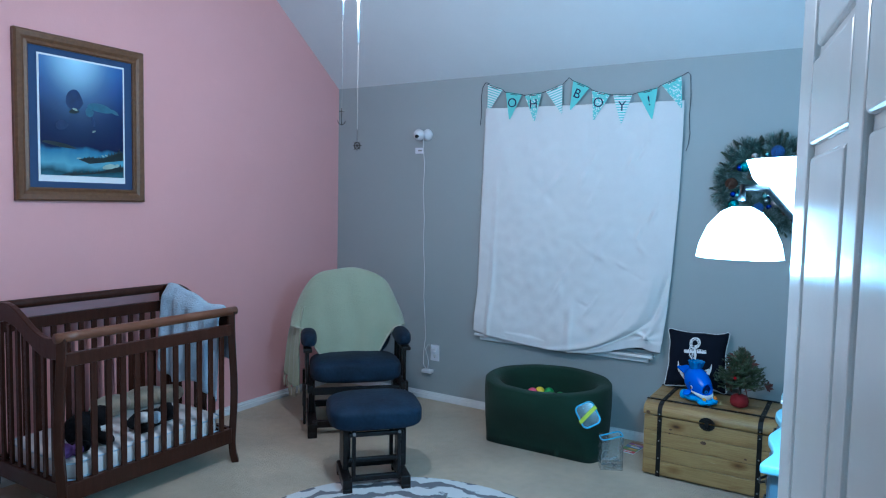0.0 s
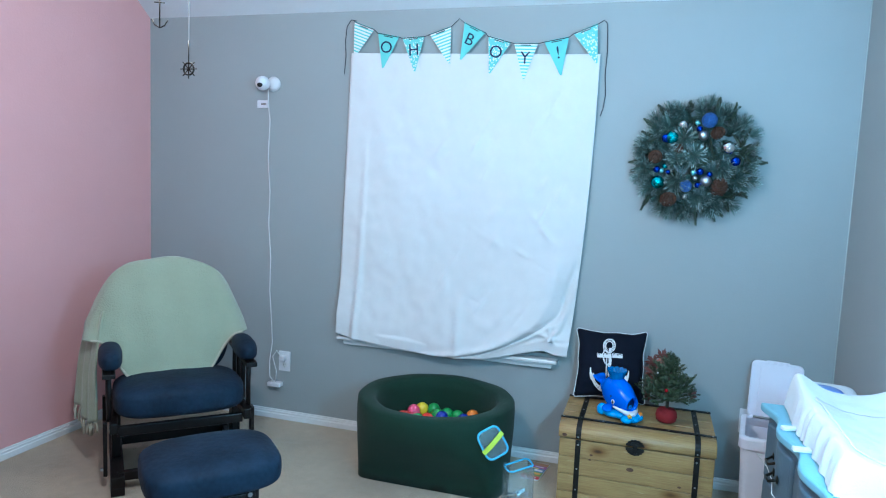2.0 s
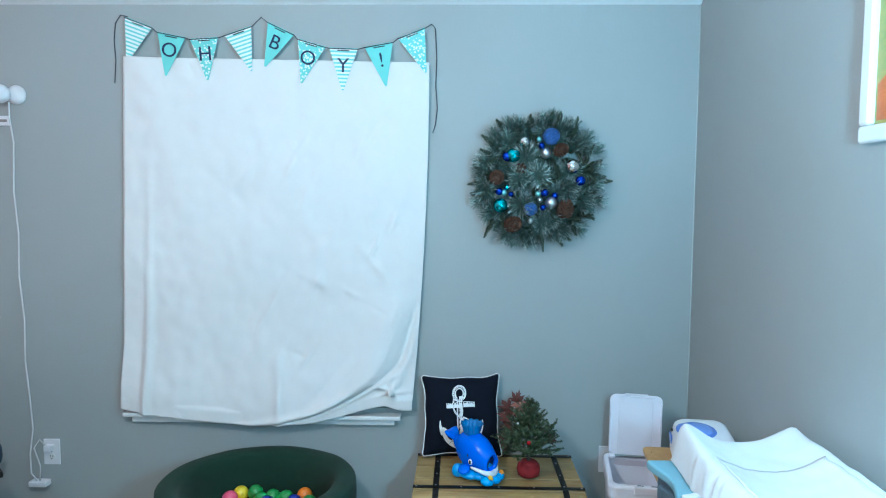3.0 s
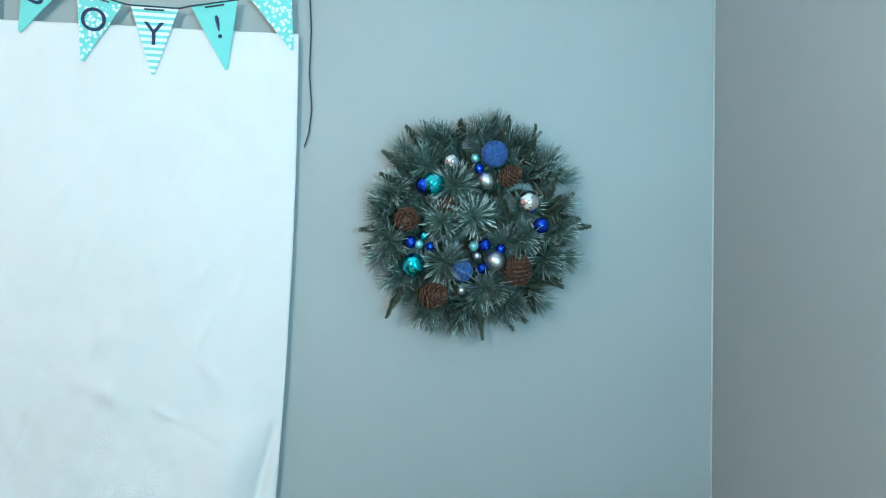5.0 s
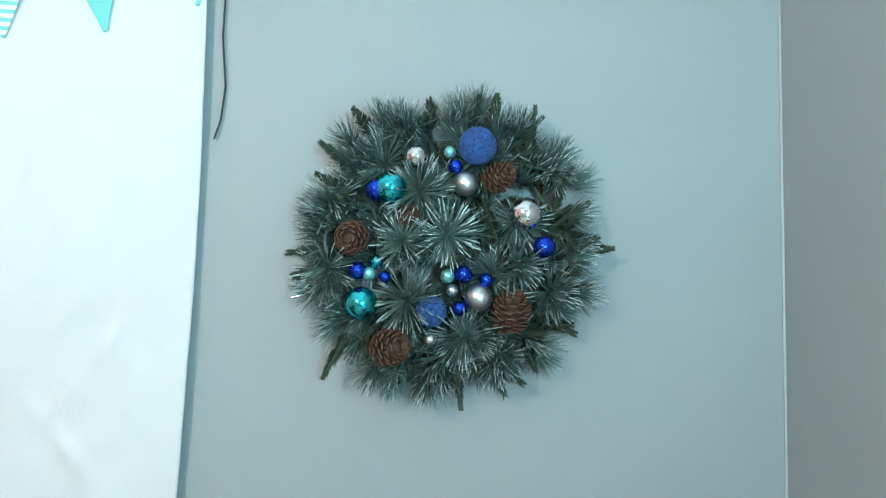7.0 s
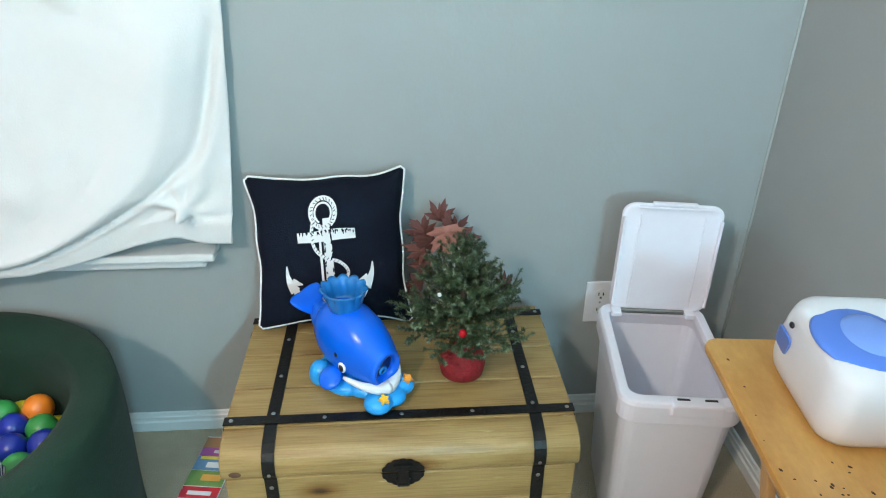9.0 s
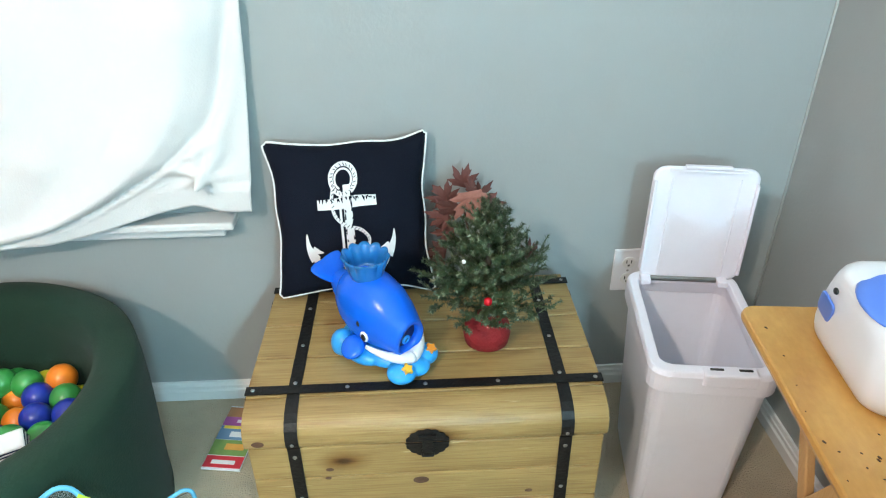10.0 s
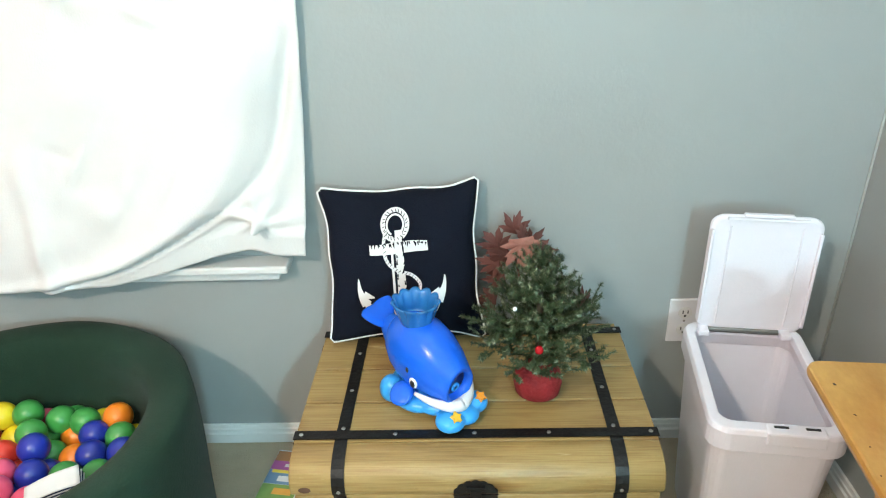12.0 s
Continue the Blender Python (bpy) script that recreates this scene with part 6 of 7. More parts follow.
def star(k, x, y, z, d, frosted=True):
    ob = new("sprig", stars[k][1 if frosted else 0])
    ob.parent = wr
    ob.matrix_local = aim(x, y, z, d)


def frond(k, x, y, z, d):
    ob = new("cedar_frond", fronds[k])
    ob.parent = wr
    ob.matrix_local = aim(x, y, z, d)


# dense under-layer of cedar and pine, then the sprays that stand out
for ring_r, n in ((0.215, 44), (0.18, 40), (0.14, 34), (0.10, 24), (0.06, 14), (0.02, 6)):
    for k in range(n):
        a = 2 * math.pi * k / n + rw.uniform(-0.2, 0.2)
        x, z = ring_r * math.cos(a), ring_r * math.sin(a)
        d = (math.cos(a) + rw.uniform(-0.9, 0.9), -rw.uniform(0.15, 0.8), math.sin(a) + rw.uniform(-0.9, 0.9))
        if k % 2 == 0 or (x > 0.12 and k % 5):
            frond(rw.randrange(3), x, -0.018 - 0.015 * rw.random(), z, d)
        else:
            star(3 + rw.randrange(2), x, -0.022 - 0.012 * rw.random(), z, d, False)
for k in range(40):
    a = 2 * math.pi * k / 40 + rw.uniform(-0.10, 0.10)
    r = rw.uniform(0.205, 0.258)
    d = (math.cos(a + rw.uniform(-0.35, 0.35)), -rw.uniform(0.10, 0.70), math.sin(a + rw.uniform(-0.35, 0.35)))
    if k % 5 == 1:
        frond(rw.randrange(3), (r - 0.012) * math.cos(a), -0.035, (r - 0.012) * math.sin(a), d)
    else:
        star(3 + rw.randrange(2), r * math.cos(a), -0.038, r * math.sin(a), d, k % 2 == 0)
for x, z, k in ((-0.065, 0.112, 2), (-0.240, 0.090, 0), (-0.245, -0.040, 2), (-0.097, 0.008, 1), (-0.015, 0.022, 0), (-0.085, -0.105, 2), (0.030, -0.172, 2), (-0.095, 0.236, 1), (0.122, -0.030, 1), (0.200, 0.160, 0), (0.235, -0.020, 1), (0.195, -0.085, 0),
                (-0.150, -0.235, 4), (-0.040, -0.255, 4), (0.090, -0.220, 1), (0.020, 0.262, 4), (-0.200, 0.205, 1), (0.130, 0.225, 3)):
    star(k, x * 0.93, -0.086 + 0.45 * (x * x + z * z), z * 0.93, (x * 2.8 + rw.uniform(-0.25, 0.25), -0.50, z * 2.8 + rw.uniform(-0.25, 0.25)))
for k in range(14):
    a, r = k * 2.39996 + 1.0, 0.225 * math.sqrt((k + 0.5) / 14)
    star(k % 3, r * math.cos(a), -0.044, r * math.sin(a), (rw.uniform(-0.7, 0.7), -0.6, rw.uniform(-0.7, 0.7)), False)
for x, z, dx, dz, k in ((-0.200, -0.165, -0.45, -0.9, 1), (-0.235, -0.005, -0.95, -0.1, 0), (0.225, -0.015, 0.95, 0.2, 1), (0.115, -0.160, 0.95, -0.1, 2), (0.075, -0.215, 0.8, -0.55, 0), (-0.150, 0.215, -0.5, 0.6, 2), (0.080, 0.235, 0.1, 1.0, 2), (0.200, 0.075, 0.35, 0.9, 1), (0.090, 0.010, -0.35, 0.9, 1), (0.150, 0.200, 0.15, 1.0, 0), (-0.200, 0.110, -0.85, 0.4, 2), (-0.190, 0.155, -0.8, 0.55, 0), (0.060, 0.000, -0.9, -0.35, 0)):
    frond(k, x, -0.070 if abs(x) + abs(z) < 0.14 else -0.050, z, (dx, -0.22, dz))


def pinecone(size):
    bm = ball(bmesh.new(), (0, 0, 0), (size * 0.55, size * 0.55, size * 0.7), 12, 8)
    for k in range(70):
        f = k / 69
        a = k * 2.39996
        ph = math.acos(1 - 2 * (0.04 + 0.9 * f))
        d = Vector((math.sin(ph) * math.cos(a), math.sin(ph) * math.sin(a), math.cos(ph)))
        p = Vector((d.x * size * 0.62, d.y * size * 0.62, d.z * size * 0.85))
        m = Matrix.Translation(p) @ (d + Vector((0, 0, 0.7))).to_track_quat("Y", "Z").to_matrix().to_4x4()
        box(bm, m @ Vector((0, size * 0.10, 0)), (size * 0.30, size * 0.36, size * 0.07), m.to_3x3().to_4x4())
    return bm


for x, z, s, rx, rz in ((0.087, 0.136, 0.034, 70, 40), (-0.190, 0.016, 0.038, 95, -10), (-0.117, -0.189, 0.042, 80, 30), (0.112, -0.123, 0.044, 20, 30), (-0.084, 0.056, 0.028, 80, 0)):
    pc = part("pinecone", pinecone(s), M["cone"], wr)
    pc.matrix_local = pose(x, -0.088, z, rx, 0, rz)
shine = {"blue_glitter": mat("blue_glitter", (0.12, 0.32, 0.95), 0.30, 0.25, vary=0.5, scale=160, bump=1.0, bump_scale=420),
         "silver": mat("matte_silver", (0.62, 0.64, 0.66), 0.38, 1.0, vary=0.05), "silver_bright": mat("bright_silver", (0.8, 0.8, 0.8), 0.1, 1.0, vary=0.02),
         "teal": mat("teal_mirror", (0.06, 0.55, 0.62), 0.14, 1.0, vary=0.03), "royal": mat("royal_blue_mirror", (0.02, 0.07, 0.60), 0.16, 0.9, vary=0.03), "mint": mat("mint_pearl", (0.25, 0.62, 0.62), 0.25, 0.6, vary=0.03)}
for x, z, r, k in ((0.046, 0.196, 0.037, "blue_glitter"), (-0.172, -0.107, 0.032, "teal"), (0.050, -0.094, 0.027, "silver"), (-0.040, -0.121, 0.030, "blue_glitter"), (0.023, 0.123, 0.024, "silver"), (0.139, 0.066, 0.033, "silver_bright"), (-0.072, 0.172, 0.024, "silver_bright"), (-0.119, 0.112, 0.032, "teal"), (-0.145, 0.108, 0.022, "royal"),
                   (-0.007, 0.183, 0.012, "mint"), (0.004, 0.155, 0.014, "royal"), (-0.179, -0.045, 0.017, "royal"), (-0.157, -0.051, 0.013, "mint"), (-0.144, -0.028, 0.013, "teal"), (-0.127, -0.057, 0.012, "royal"), (0.021, -0.050, 0.017, "royal"), (-0.009, -0.054, 0.014, "mint"), (0.065, -0.061, 0.014, "royal"), (0.0, -0.081, 0.012, "silver"), (-0.041, -0.174, 0.012, "silver"), (0.176, 0.004, 0.022, "royal"), (0.014, -0.115, 0.014, "royal")):
    part("bauble", ball(bmesh.new(), (x, -0.088, z), r, 24, 16), shine[k], wr, k.replace("_", " ") + " ball ornament", smooth=True)

# ---------------------------------------------------------------- baby monitor, cable, outlets
bc = thing("baby_monitor", pose(-1.082, YN, 2.035), "white round baby monitor camera mounted on the wall", "camera")
part("mount", lathe([(0, 0), (0.042, 0), (0.044, 0.010), (0.030, 0.022), (0.016, 0.03), (0, 0.03)], 28, m=pose(0.025, 0, 0, 90, 0, 0)), M["white_plastic"], bc, smooth=True)
part("head", ball(bmesh.new(), (-0.015, -0.062, -0.002), 0.042, 24, 16), M["white_plastic"], bc, smooth=True)
part("lens", ball(bmesh.new(), (-0.012, -0.098, -0.016), (0.018, 0.010, 0.014), 18, 10), M["black"], bc, "black lens", smooth=True)
bk = thing("wall_label", pose(-1.13, YN, 1.918), "small pale plastic cable bracket on the wall", "bracket")
soft(part("plate", boxes(((0, -0.006, 0), (0.070, 0.012, 0.045))), M["white_plastic"], bk), 0.003)
part("mark", boxes(((0.010, -0.0125, 0.0), (0.035, 0.0015, 0.012))), M["rivet"], bk, "faint printed bar")
cord = [(-1.075, -0.035, 2.0), (-1.085, -0.02, 1.93), (-1.075, -0.012, 1.82), (-1.085, -0.010, 1.6), (-1.07, -0.010, 1.4), (-1.075, -0.010, 1.2), (-1.058, -0.010, 1.0), (-1.060, -0.012, 0.8), (-1.045, -0.012, 0.62), (-1.035, -0.014, 0.48), (-1.05, -0.018, 0.36), (-1.04, -0.03, 0.27), (-1.01, -0.032, 0.235)]
cb_ = thing("power_cable", pose(0, YN, 0), "white power cable hanging down the wall", "cable")
part("wire", tube(cord, 0.0035, 6), M["cord"], cb_, smooth=True)
soft(part("adapter", boxes(((-1.005, -0.024, 0.222), (0.085, 0.046, 0.026))), M["white_plastic"], cb_, "white cable adapter"), 0.004)
part("wire", tube([(-1.0, -0.03, 0.235), (-0.985, -0.045, 0.31), (-1.01, -0.05, 0.40), (-0.985, -0.045, 0.44), (-0.965, -0.03, 0.40)], 0.003, 6), M["cord"], cb_, smooth=True)


def outlet(x, z, plug=False):
    o = thing("wall_outlet", pose(x, YN, z), "white wall outlet with a plug in it" if plug else "white double wall outlet", "outlet")
    soft(part("plate", boxes(((0, -0.0035, 0), (0.078, 0.007, 0.124))), M["white_plastic"], o), 0.003)
    for s in (-1, 1):
        part("socket", lathe([(0, 0), (0.0165, 0), (0.0165, 0.002), (0, 0.002)], 20, m=pose(0, -0.007, s * 0.024, 90, 0, 0)), M["trim"], o, smooth=False)
        for dx in (-0.006, 0.006):
            part("slot", boxes(((dx, -0.0095, s * 0.024 + 0.003), (0.0025, 0.001, 0.009))), M["black"], o, "dark slot")
        part("slot", boxes(((0, -0.0095, s * 0.024 - 0.008), (0.005, 0.001, 0.005))), M["black"], o, "dark slot")
    part("screw", ball(bmesh.new(), (0, -0.007, 0), (0.003, 0.0015, 0.003), 8, 6), M["rivet"], o)
    if plug:
        soft(part("plug", boxes(((-0.005, -0.022, 0.024), (0.034, 0.032, 0.030))), M["white_plastic"], o, "white plug"), 0.004)
    return o


outlet(-0.953, 0.367, True)
outlet(1.665, 0.374)

# ---------------------------------------------------------------- framed prints
pf = thing("framed_print", pose(XL, 2.317, 1.933, 0, 0, 90), "framed underwater sea print with navy mount", "picture")
FW, FH, FB = 0.735, 0.885, 0.072
fr_ = part("frame", loft([(FW, FH, 0.003, 0.001), (FW, FH, 0.003, 0.026), (FW - 0.02, FH - 0.02, 0.003, 0.036), (FW - 0.07, FH - 0.07, 0.003, 0.033), (FW - 0.10, FH - 0.10, 0.003, 0.024), (FW - 0.13, FH - 0.13, 0.003, 0.028), (FW - 0.144, FH - 0.144, 0.003, 0.022), (FW - 0.144, FH - 0.144, 0.003, 0.001)], True), M["gold_wood"], pf, "brown stepped wooden moulding")
fr_.matrix_local = pose(0, 0, 0, 90, 0, 0)
part("mount", boxes(((0, -0.008, 0), (FW - 2 * FB, 0.006, FH - 2 * FB))), M["navy_mat"], pf, "navy mount board")
part("print_border", boxes(((0, -0.0125, 0.0), (0.495, 0.003, 0.675))), M["paper"], pf, "white print border")
sea = mat("printed_sea", (0.01, 0.03, 0.20), 0.25, vary=0.0)
nt = sea.node_tree
tc, sp, gr = (nt.nodes.new(k) for k in ("ShaderNodeTexCoord", "ShaderNodeSeparateXYZ", "ShaderNodeValToRGB"))
nt.links.new(tc.outputs["Generated"], sp.inputs[0])
nz = nt.nodes.new("ShaderNodeTexNoise")
nz.inputs["Scale"].default_value = 5
nt.links.new(tc.outputs["Generated"], nz.inputs["Vector"])
ad = nt.nodes.new("ShaderNodeMath")
ad.operation = "MULTIPLY_ADD"
ad.inputs[1].default_value = 0.12
nt.links.new(nz.outputs["Fac"], ad.inputs[0])
nt.links.new(sp.outputs["Z"], ad.inputs[2])
nt.links.new(ad.outputs[0], gr.inputs[0])
e = gr.color_ramp.elements
e[0].position, e[0].color = 0.02, (0.06, 0.20, 0.28, 1)
e[1].position, e[1].color = 1.0, (0.014, 0.085, 0.34, 1)
for pos, col in ((0.10, (0.02, 0.06, 0.08, 1)), (0.17, (0.15, 0.38, 0.50, 1)), (0.28, (0.05, 0.18, 0.32, 1)), (0.31, (0.004, 0.010, 0.055, 1)), (0.60, (0.004, 0.014, 0.085, 1)), (0.85, (0.007, 0.040, 0.21, 1))):
    k = e.new(pos)
    k.color = col
# glow of the surface, drawn in the print
dv = nt.nodes.new("ShaderNodeVectorMath")
dv.operation = "DISTANCE"
dv.inputs[1].default_value = (0.42, 0.0, 1.06)
nt.links.new(tc.outputs["Generated"], dv.inputs[0])
gl2 = nt.nodes.new("ShaderNodeValToRGB")
gl2.color_ramp.interpolation = "B_SPLINE"
gl2.color_ramp.elements[0].position, gl2.color_ramp.elements[1].position = 0.10, 0.40
gl2.color_ramp.elements[0].color, gl2.color_ramp.elements[1].color = (1, 1, 1, 1), (0, 0, 0, 1)
nt.links.new(dv.outputs["Value"], gl2.inputs[0])
sc = nt.nodes.new("ShaderNodeMix")
sc.data_type = "RGBA"
nt.links.new(gl2.outputs[0], sc.inputs[0])
nt.links.new(gr.outputs[0], sc.inputs[6])
sc.inputs[7].default_value = (0.50, 0.80, 0.95, 1)
nt.links.new(sc.outputs[2], nt.nodes["Principled BSDF"].inputs["Base Color"])
art = part("print", boxes(((0.0, -0.0155, 0.012), (0.474, 0.003, 0.630))), sea, pf, "blue underwater scene")
M["sea_grey"] = mat("printed_grey_blue", (0.010, 0.038, 0.135), 0.4, vary=0.3, scale=20)
M["sea_green"] = mat("printed_dark_green", (0.006, 0.022, 0.028), 0.4, vary=0.3, scale=30)
M["sea_pale"] = mat("printed_pale_green", (0.42, 0.55, 0.48), 0.4, vary=0.3, scale=14)


LAYER = [0.0]


def blob(cx, cz, rx, rz, tilt, mt, n=22):
    pts = []
    for k in range(n):
        a = 2 * math.pi * k / n
        x, z = rx * math.cos(a) * (1 - 0.35 * max(0, math.cos(a)) * abs(math.sin(a))), rz * math.sin(a) * (1.0 if math.sin(a) > 0 else 0.6)
        c, s = math.cos(radians(tilt)), math.sin(radians(tilt))
        pts.append((cx + x * c - z * s, cz + x * s + z * c))
    LAYER[0] += 0.00012
    part("printed_shape", prism(pts, -0.0172 - LAYER[0], -0.0168), M[mt], art, "painted shape in the print")


M["sea_light"] = mat("printed_pale_blue", (0.05, 0.17, 0.27), 0.4, vary=0.25, scale=26)
blob(-0.05, 0.100, 0.050, 0.070, 0, "sea_grey")
blob(-0.052, 0.048, 0.030, 0.016, 10, "sea_green")
blob(-0.048, 0.060, 0.016, 0.008, -15, "sea_pale")
blob(0.100, 0.080, 0.080, 0.030, -6, "sea_light")
blob(0.036, 0.050, 0.024, 0.034, 20, "sea_light")
blob(0.058, 0.000, 0.009, 0.036, 10, "sea_grey")
blob(0.180, 0.070, 0.032, 0.013, -22, "sea_light")
blob(-0.12, -0.035, 0.036, 0.032, 15, "sea_grey")
blob(0.060, -0.050, 0.013, 0.006, 25, "sea_pale")
blob(-0.135, -0.140, 0.095, 0.014, -8, "sea_green")
rs = random.Random(9)
for x0, x1, z0, rise, deep in ((-0.03, 0.236, -0.212, 0.050, 0.020), (-0.13, 0.236, -0.300, 0.055, 0.002)):
    top = []
    for k in range(61):
        u = k / 60
        hill = z0 + rise * u ** 1.3 + 0.006 * math.sin(u * 9)
        top.append((x0 + (x1 - x0) * u, hill + (rs.uniform(0.004, 0.022) * (0.4 + u) if k % 2 else 0.0)))
    LAYER[0] += 0.00012
    part("printed_shape", prism(top + [(x1, z0 + rise - deep - 0.02), (x0 + 0.06, z0 - deep)], -0.0172 - LAYER[0], -0.0168), M["sea_green"], art, "painted weed bank in the print")
blob(0.150, -0.245, 0.044, 0.018, 10, "sea_pale")
blob(0.198, -0.236, 0.014, 0.012, 40, "sea_pale", 10)
blob(0.110, -0.185, 0.010, 0.004, -30, "sea_pale", 10)
blob(0.130, -0.180, 0.009, 0.004, -30, "sea_pale", 10)
blob(-0.03, -0.205, 0.014, 0.005, 5, "sea_pale", 10)

rp = thing("framed_print", pose(XR, 2.96, 2.02, 0, 0, -90), "bright picture in a white ornate frame", "picture")
FW, FH, FB = 0.51, 0.59, 0.045
for c, s in (((0, -0.014, FH / 2 - FB / 2), (FW, 0.026, FB)), ((0, -0.014, -FH / 2 + FB / 2), (FW, 0.026, FB)), ((-FW / 2 + FB / 2, -0.014, 0), (FB, 0.026, FH - 2 * FB)), ((FW / 2 - FB / 2, -0.014, 0), (FB, 0.026, FH - 2 * FB))):
    soft(part("frame", boxes((c, s)), M["trim"], rp, "white moulded frame"), 0.009, 3)
garden = mat("printed_garden", (0.10, 0.28, 0.10), 0.4, vary=0.4, scale=7, second=(0.55, 0.40, 0.10))
ga = part("print", boxes(((0, -0.007, 0), (FW - 2 * FB, 0.005, FH - 2 * FB))), garden, rp, "green and orange print")
M["print_orange"] = mat("printed_orange", (0.75, 0.20, 0.05), 0.4, vary=0.3, scale=20)
part("printed_shape", prism([(-0.20, -0.24), (-0.09, -0.24), (-0.08, -0.16), (-0.14, -0.11), (-0.20, -0.15)], -0.0112, -0.0102), M["print_orange"], ga, "orange painted shape")

# ---------------------------------------------------------------- clear bag and leaflet beside the ball pit
cbag = thing("clear_bag", pose(0.618, 3.945, 0, 0, 0, 30), "clear plastic zip bag with blue piping, lid flipped open", "bag")
W2, D2, H2 = 0.062, 0.042, 0.190
for c, s in (((0, -D2, H2 / 2), (2 * W2, 0.0015, H2)), ((0, D2, H2 / 2), (2 * W2, 0.0015, H2)), ((-W2, 0, H2 / 2), (0.0015, 2 * D2, H2)), ((W2, 0, H2 / 2), (0.0015, 2 * D2, H2)), ((0, 0, 0.002), (2 * W2, 2 * D2, 0.0015))):
    wl = part("vinyl_wall", boxes((c, s)), M["clear"], cbag, "clear vinyl")
    wl.visible_shadow = False
top_loop = [(x, y, H2 + 0.012 * math.sin(x * 30)) for x, y in rounded(2 * W2, 2 * D2, 0.02, 4)]
part("piping", tube(top_loop, 0.0045, 6, closed=True), M["sky_trim"], cbag, "sky blue piping", smooth=True)
flap_pose = cbag.matrix_world.inverted() @ Matrix.Translation((0.512, 3.832, 0.325)) @ Vector((0.35, -0.88, 0.33)).to_track_quat("Z", "Y").to_matrix().to_4x4() @ pose(0, 0, 0, 0, 0, 28)
fl_loop = [(x, y, 0) for x, y in rounded(0.108, 0.132, 0.028, 5)]
fp_ = part("lid_piping", tube(fl_loop, 0.005, 6, closed=True), M["sky_trim"], cbag, "sky blue lid piping", smooth=True)
fp_.matrix_local = flap_pose
fv = part("lid_vinyl", loft([(0.108, 0.132, 0.028, -0.0007), (0.108, 0.132, 0.028, 0.0007)]), M["clear"], cbag, "clear vinyl lid")
fv.matrix_local = flap_pose
fv.visible_shadow = False
hs = part("handle_strap", sheet(lambda u, v: Vector((-0.065 + 0.13 * u, -0.011 + 0.022 * v, 0.006 + 0.020 * math.sin(u * math.pi))), 14, 2), M["lime"], cbag, "lime green webbing handle")
thick(hs, 0.002)
hs.matrix_local = flap_pose @ pose(0, 0, 0, 0, 0, 20)
foil = bmesh.new()
fr = random.Random(2)
for k in range(9):
    box(foil, (fr.uniform(-0.04, 0.04), fr.uniform(-0.02, 0.02), 0.012 + 0.010 * k * 0.5), (0.05, 0.03, 0.006), pose(0, 0, 0, fr.uniform(-25, 25), fr.uniform(-25, 25), fr.uniform(0, 180)))
part("sachets", foil, shine["silver_bright"], cbag, "crumpled silver sachets")

lfm = thing("leaflet", pose(0.640, 4.335, 0.002, 0, 0, -8), "colourful flat toy packaging card on the carpet", "packaging card")
part("card", boxes(((0, 0, 0.003), (0.098, 0.215, 0.004))), M["paper"], lfm)
for y, h, col in ((0.085, 0.035, (0.45, 0.22, 0.10)), (0.052, 0.030, (0.42, 0.10, 0.35)), (0.012, 0.046, (0.16, 0.30, 0.50)), (-0.038, 0.050, (0.22, 0.36, 0.10)), (-0.084, 0.036, (0.72, 0.03, 0.05))):
    part("printed_band", boxes(((0, y, 0.0056), (0.096, h, 0.0012))), mat("printed_card", col, 0.4, vary=0.15, scale=40), lfm, "printed colour band")
for x, y, w, h, col in ((0.0, -0.086, 0.06, 0.012, (0.85, 0.85, 0.85)), (0.012, 0.006, 0.055, 0.018, (0.85, 0.85, 0.88)), (-0.015, 0.03, 0.05, 0.010, (0.85, 0.65, 0.1)), (0.012, -0.036, 0.05, 0.02, (0.85, 0.40, 0.08)), (0.01, 0.052, 0.045, 0.010, (0.75, 0.70, 0.75))):
    part("printed_bar", boxes(((x, y, 0.0068), (w, h, 0.0008))), mat("printed_ink", col, 0.4, vary=0.1, scale=40), lfm, "printed bar")

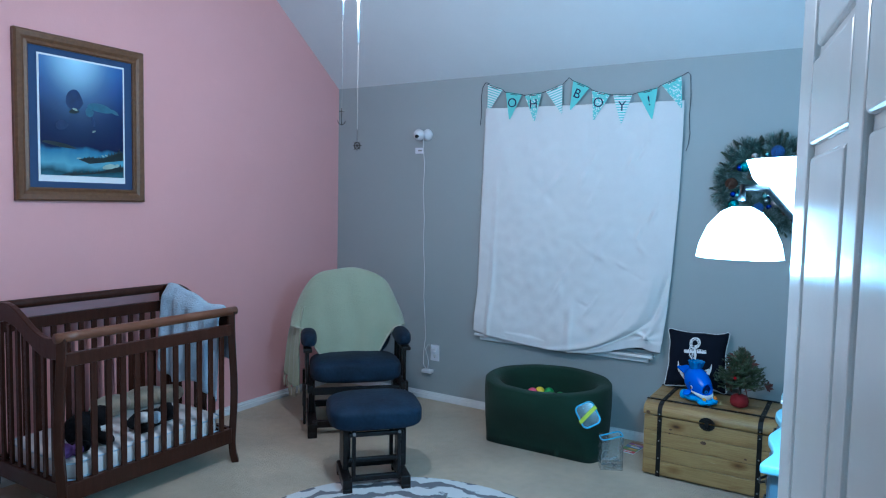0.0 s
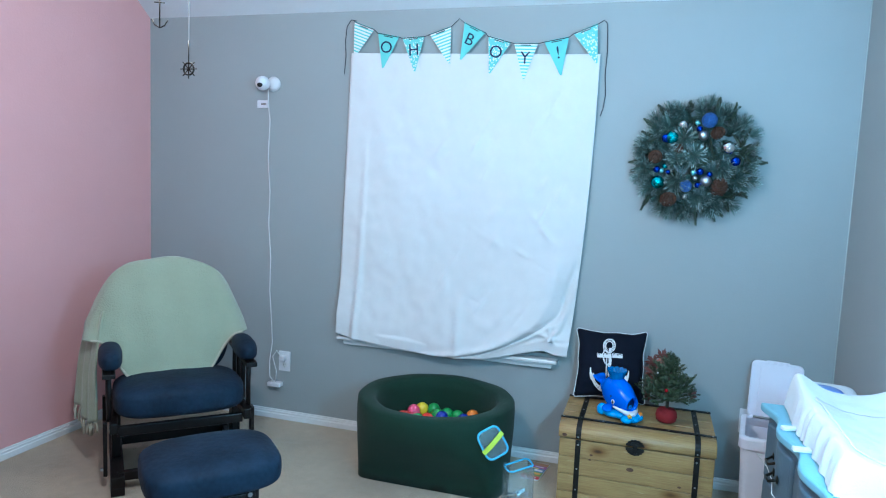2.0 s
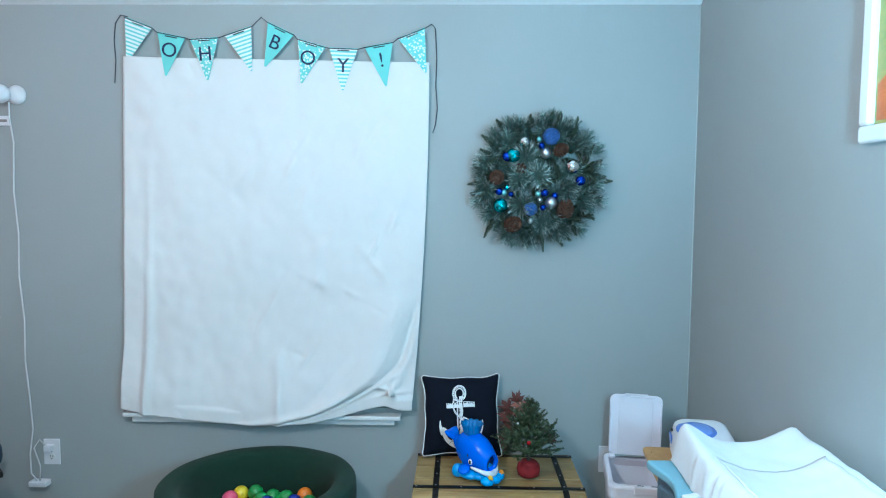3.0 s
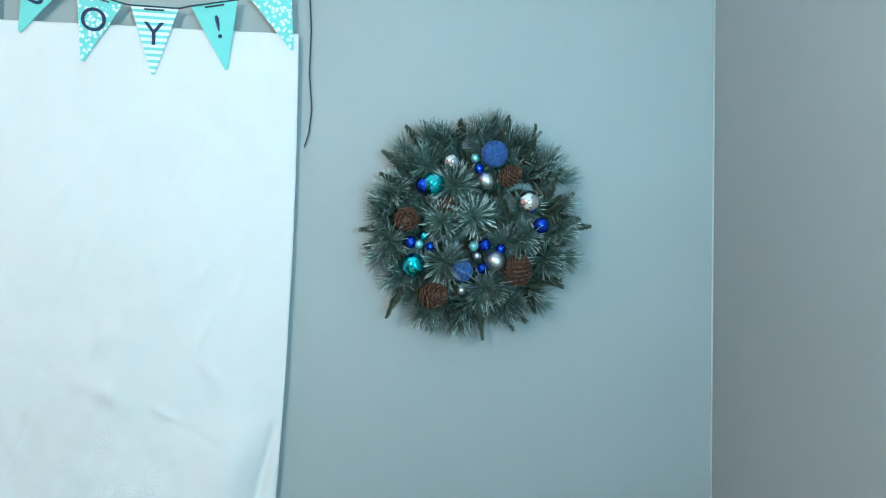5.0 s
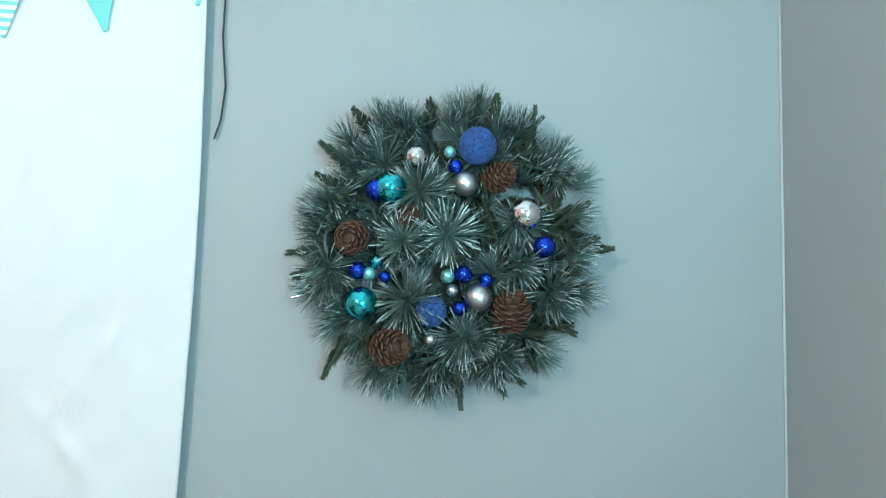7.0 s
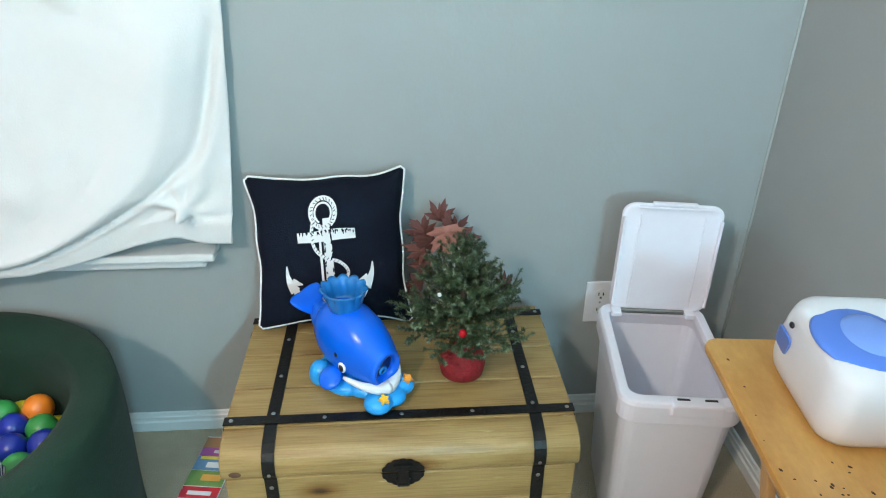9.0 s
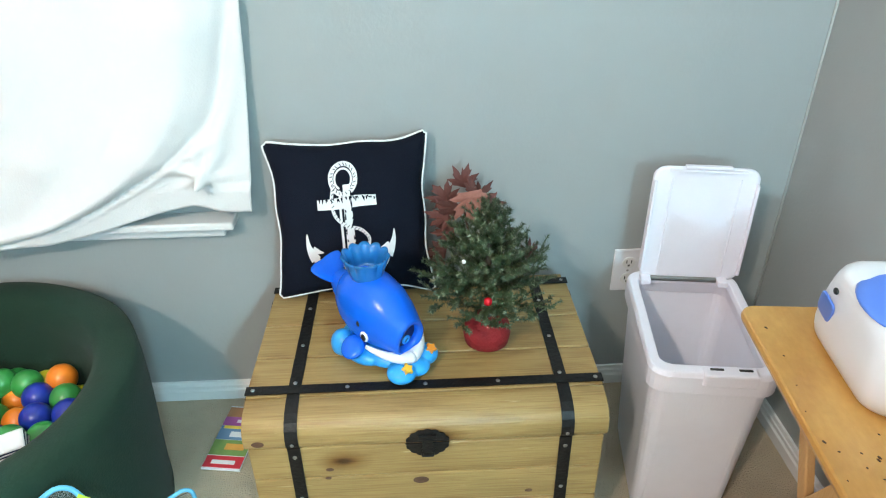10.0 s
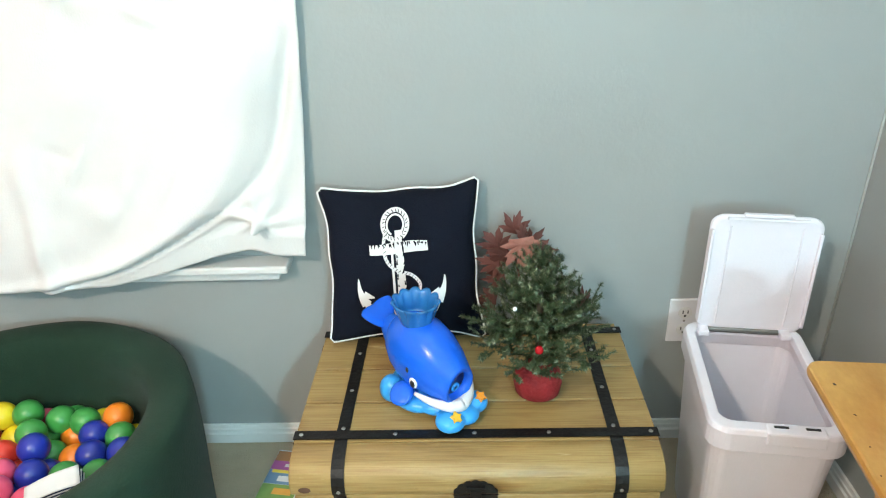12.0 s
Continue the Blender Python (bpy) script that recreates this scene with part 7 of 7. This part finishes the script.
# ---------------------------------------------------------------- ceiling fan and its pull chains
fan = thing("ceiling_fan", pose(FAN[0], FAN[1], 0), "ceiling fan with a lit bowl and two pull chains", "ceiling fan")
part("rod", tube([(0, 0, 2.72), (0, 0, 3.42)], 0.013, 12), M["fan_metal"], fan, smooth=True)
part("canopy", lathe([(0, 3.425), (0.07, 3.425), (0.065, 3.38), (0.02, 3.34), (0, 3.34)], 28), M["fan_metal"], fan, smooth=True)
part("motor", lathe([(0, 2.74), (0.06, 2.735), (0.115, 2.70), (0.12, 2.64), (0.09, 2.60), (0, 2.60)], 32), M["fan_metal"], fan, smooth=True)
for k in range(5):
    bl_ = soft(part("blade", boxes(((0.36, 0, 0), (0.46, 0.12, 0.008), pose(0, 0, 0, 10, 0, 0)), ((0.12, 0, 0.0), (0.10, 0.04, 0.006))), M["fan_blade"], fan), 0.003)
    bl_.matrix_local = pose(0, 0, 2.655, 0, 0, 72 * k + 20)
part("light_bowl", lathe([(0, 2.475), (0.06, 2.48), (0.11, 2.51), (0.135, 2.555), (0.135, 2.60), (0.128, 2.60), (0.126, 2.557), (0.10, 2.517), (0.05, 2.49), (0, 2.486)], 32), M["fan_glass"], fan, "lit frosted bowl", smooth=True)
for x, y, zr, ze in ((-0.004, -0.03, 2.20, 1.805), (-0.003, 0.06, 2.12, 1.735)):
    part("pull_rod", tube([(x, y, zr), (x, y, 2.50)], 0.0045, 8), M["white_plastic"], fan, "thicker white upper length of the pull", smooth=True)
    ch_b = tube([(x, y, ze + 0.06), (x, y, zr)], 0.0012, 6)
    part("pull_chain", ch_b, M["chain"], fan, "thin nickel pull chain")
    anc = tube([(x, y, ze + 0.06), (x, y, ze)], 0.0014, 6)
    if zr > 2.15:
        tube([(x - 0.013, y - 0.008, ze + 0.014), (x - 0.008, y - 0.005, ze + 0.003), (x, y, ze - 0.002), (x + 0.008, y + 0.005, ze + 0.003), (x + 0.013, y + 0.008, ze + 0.014)], 0.0015, 6, bm=anc)
        tube([(x - 0.009, y - 0.005, ze + 0.048), (x + 0.009, y + 0.005, ze + 0.048)], 0.0012, 6, bm=anc)
    else:
        tube([(x + 0.013 * math.cos(g), y, ze + 0.013 * math.sin(g)) for g in (2 * math.pi * i / 20 for i in range(20))], 0.002, 6, bm=anc, closed=True)
        for i in range(4):
            g = math.pi * i / 4
            tube([(x - 0.021 * math.cos(g), y, ze - 0.021 * math.sin(g)), (x + 0.021 * math.cos(g), y, ze + 0.021 * math.sin(g))], 0.0013, 6, bm=anc)
    part("pull_pendant", anc, M["brass"], fan, "small metal anchor pendant" if zr > 2.15 else "small metal ship wheel pendant", smooth=True)
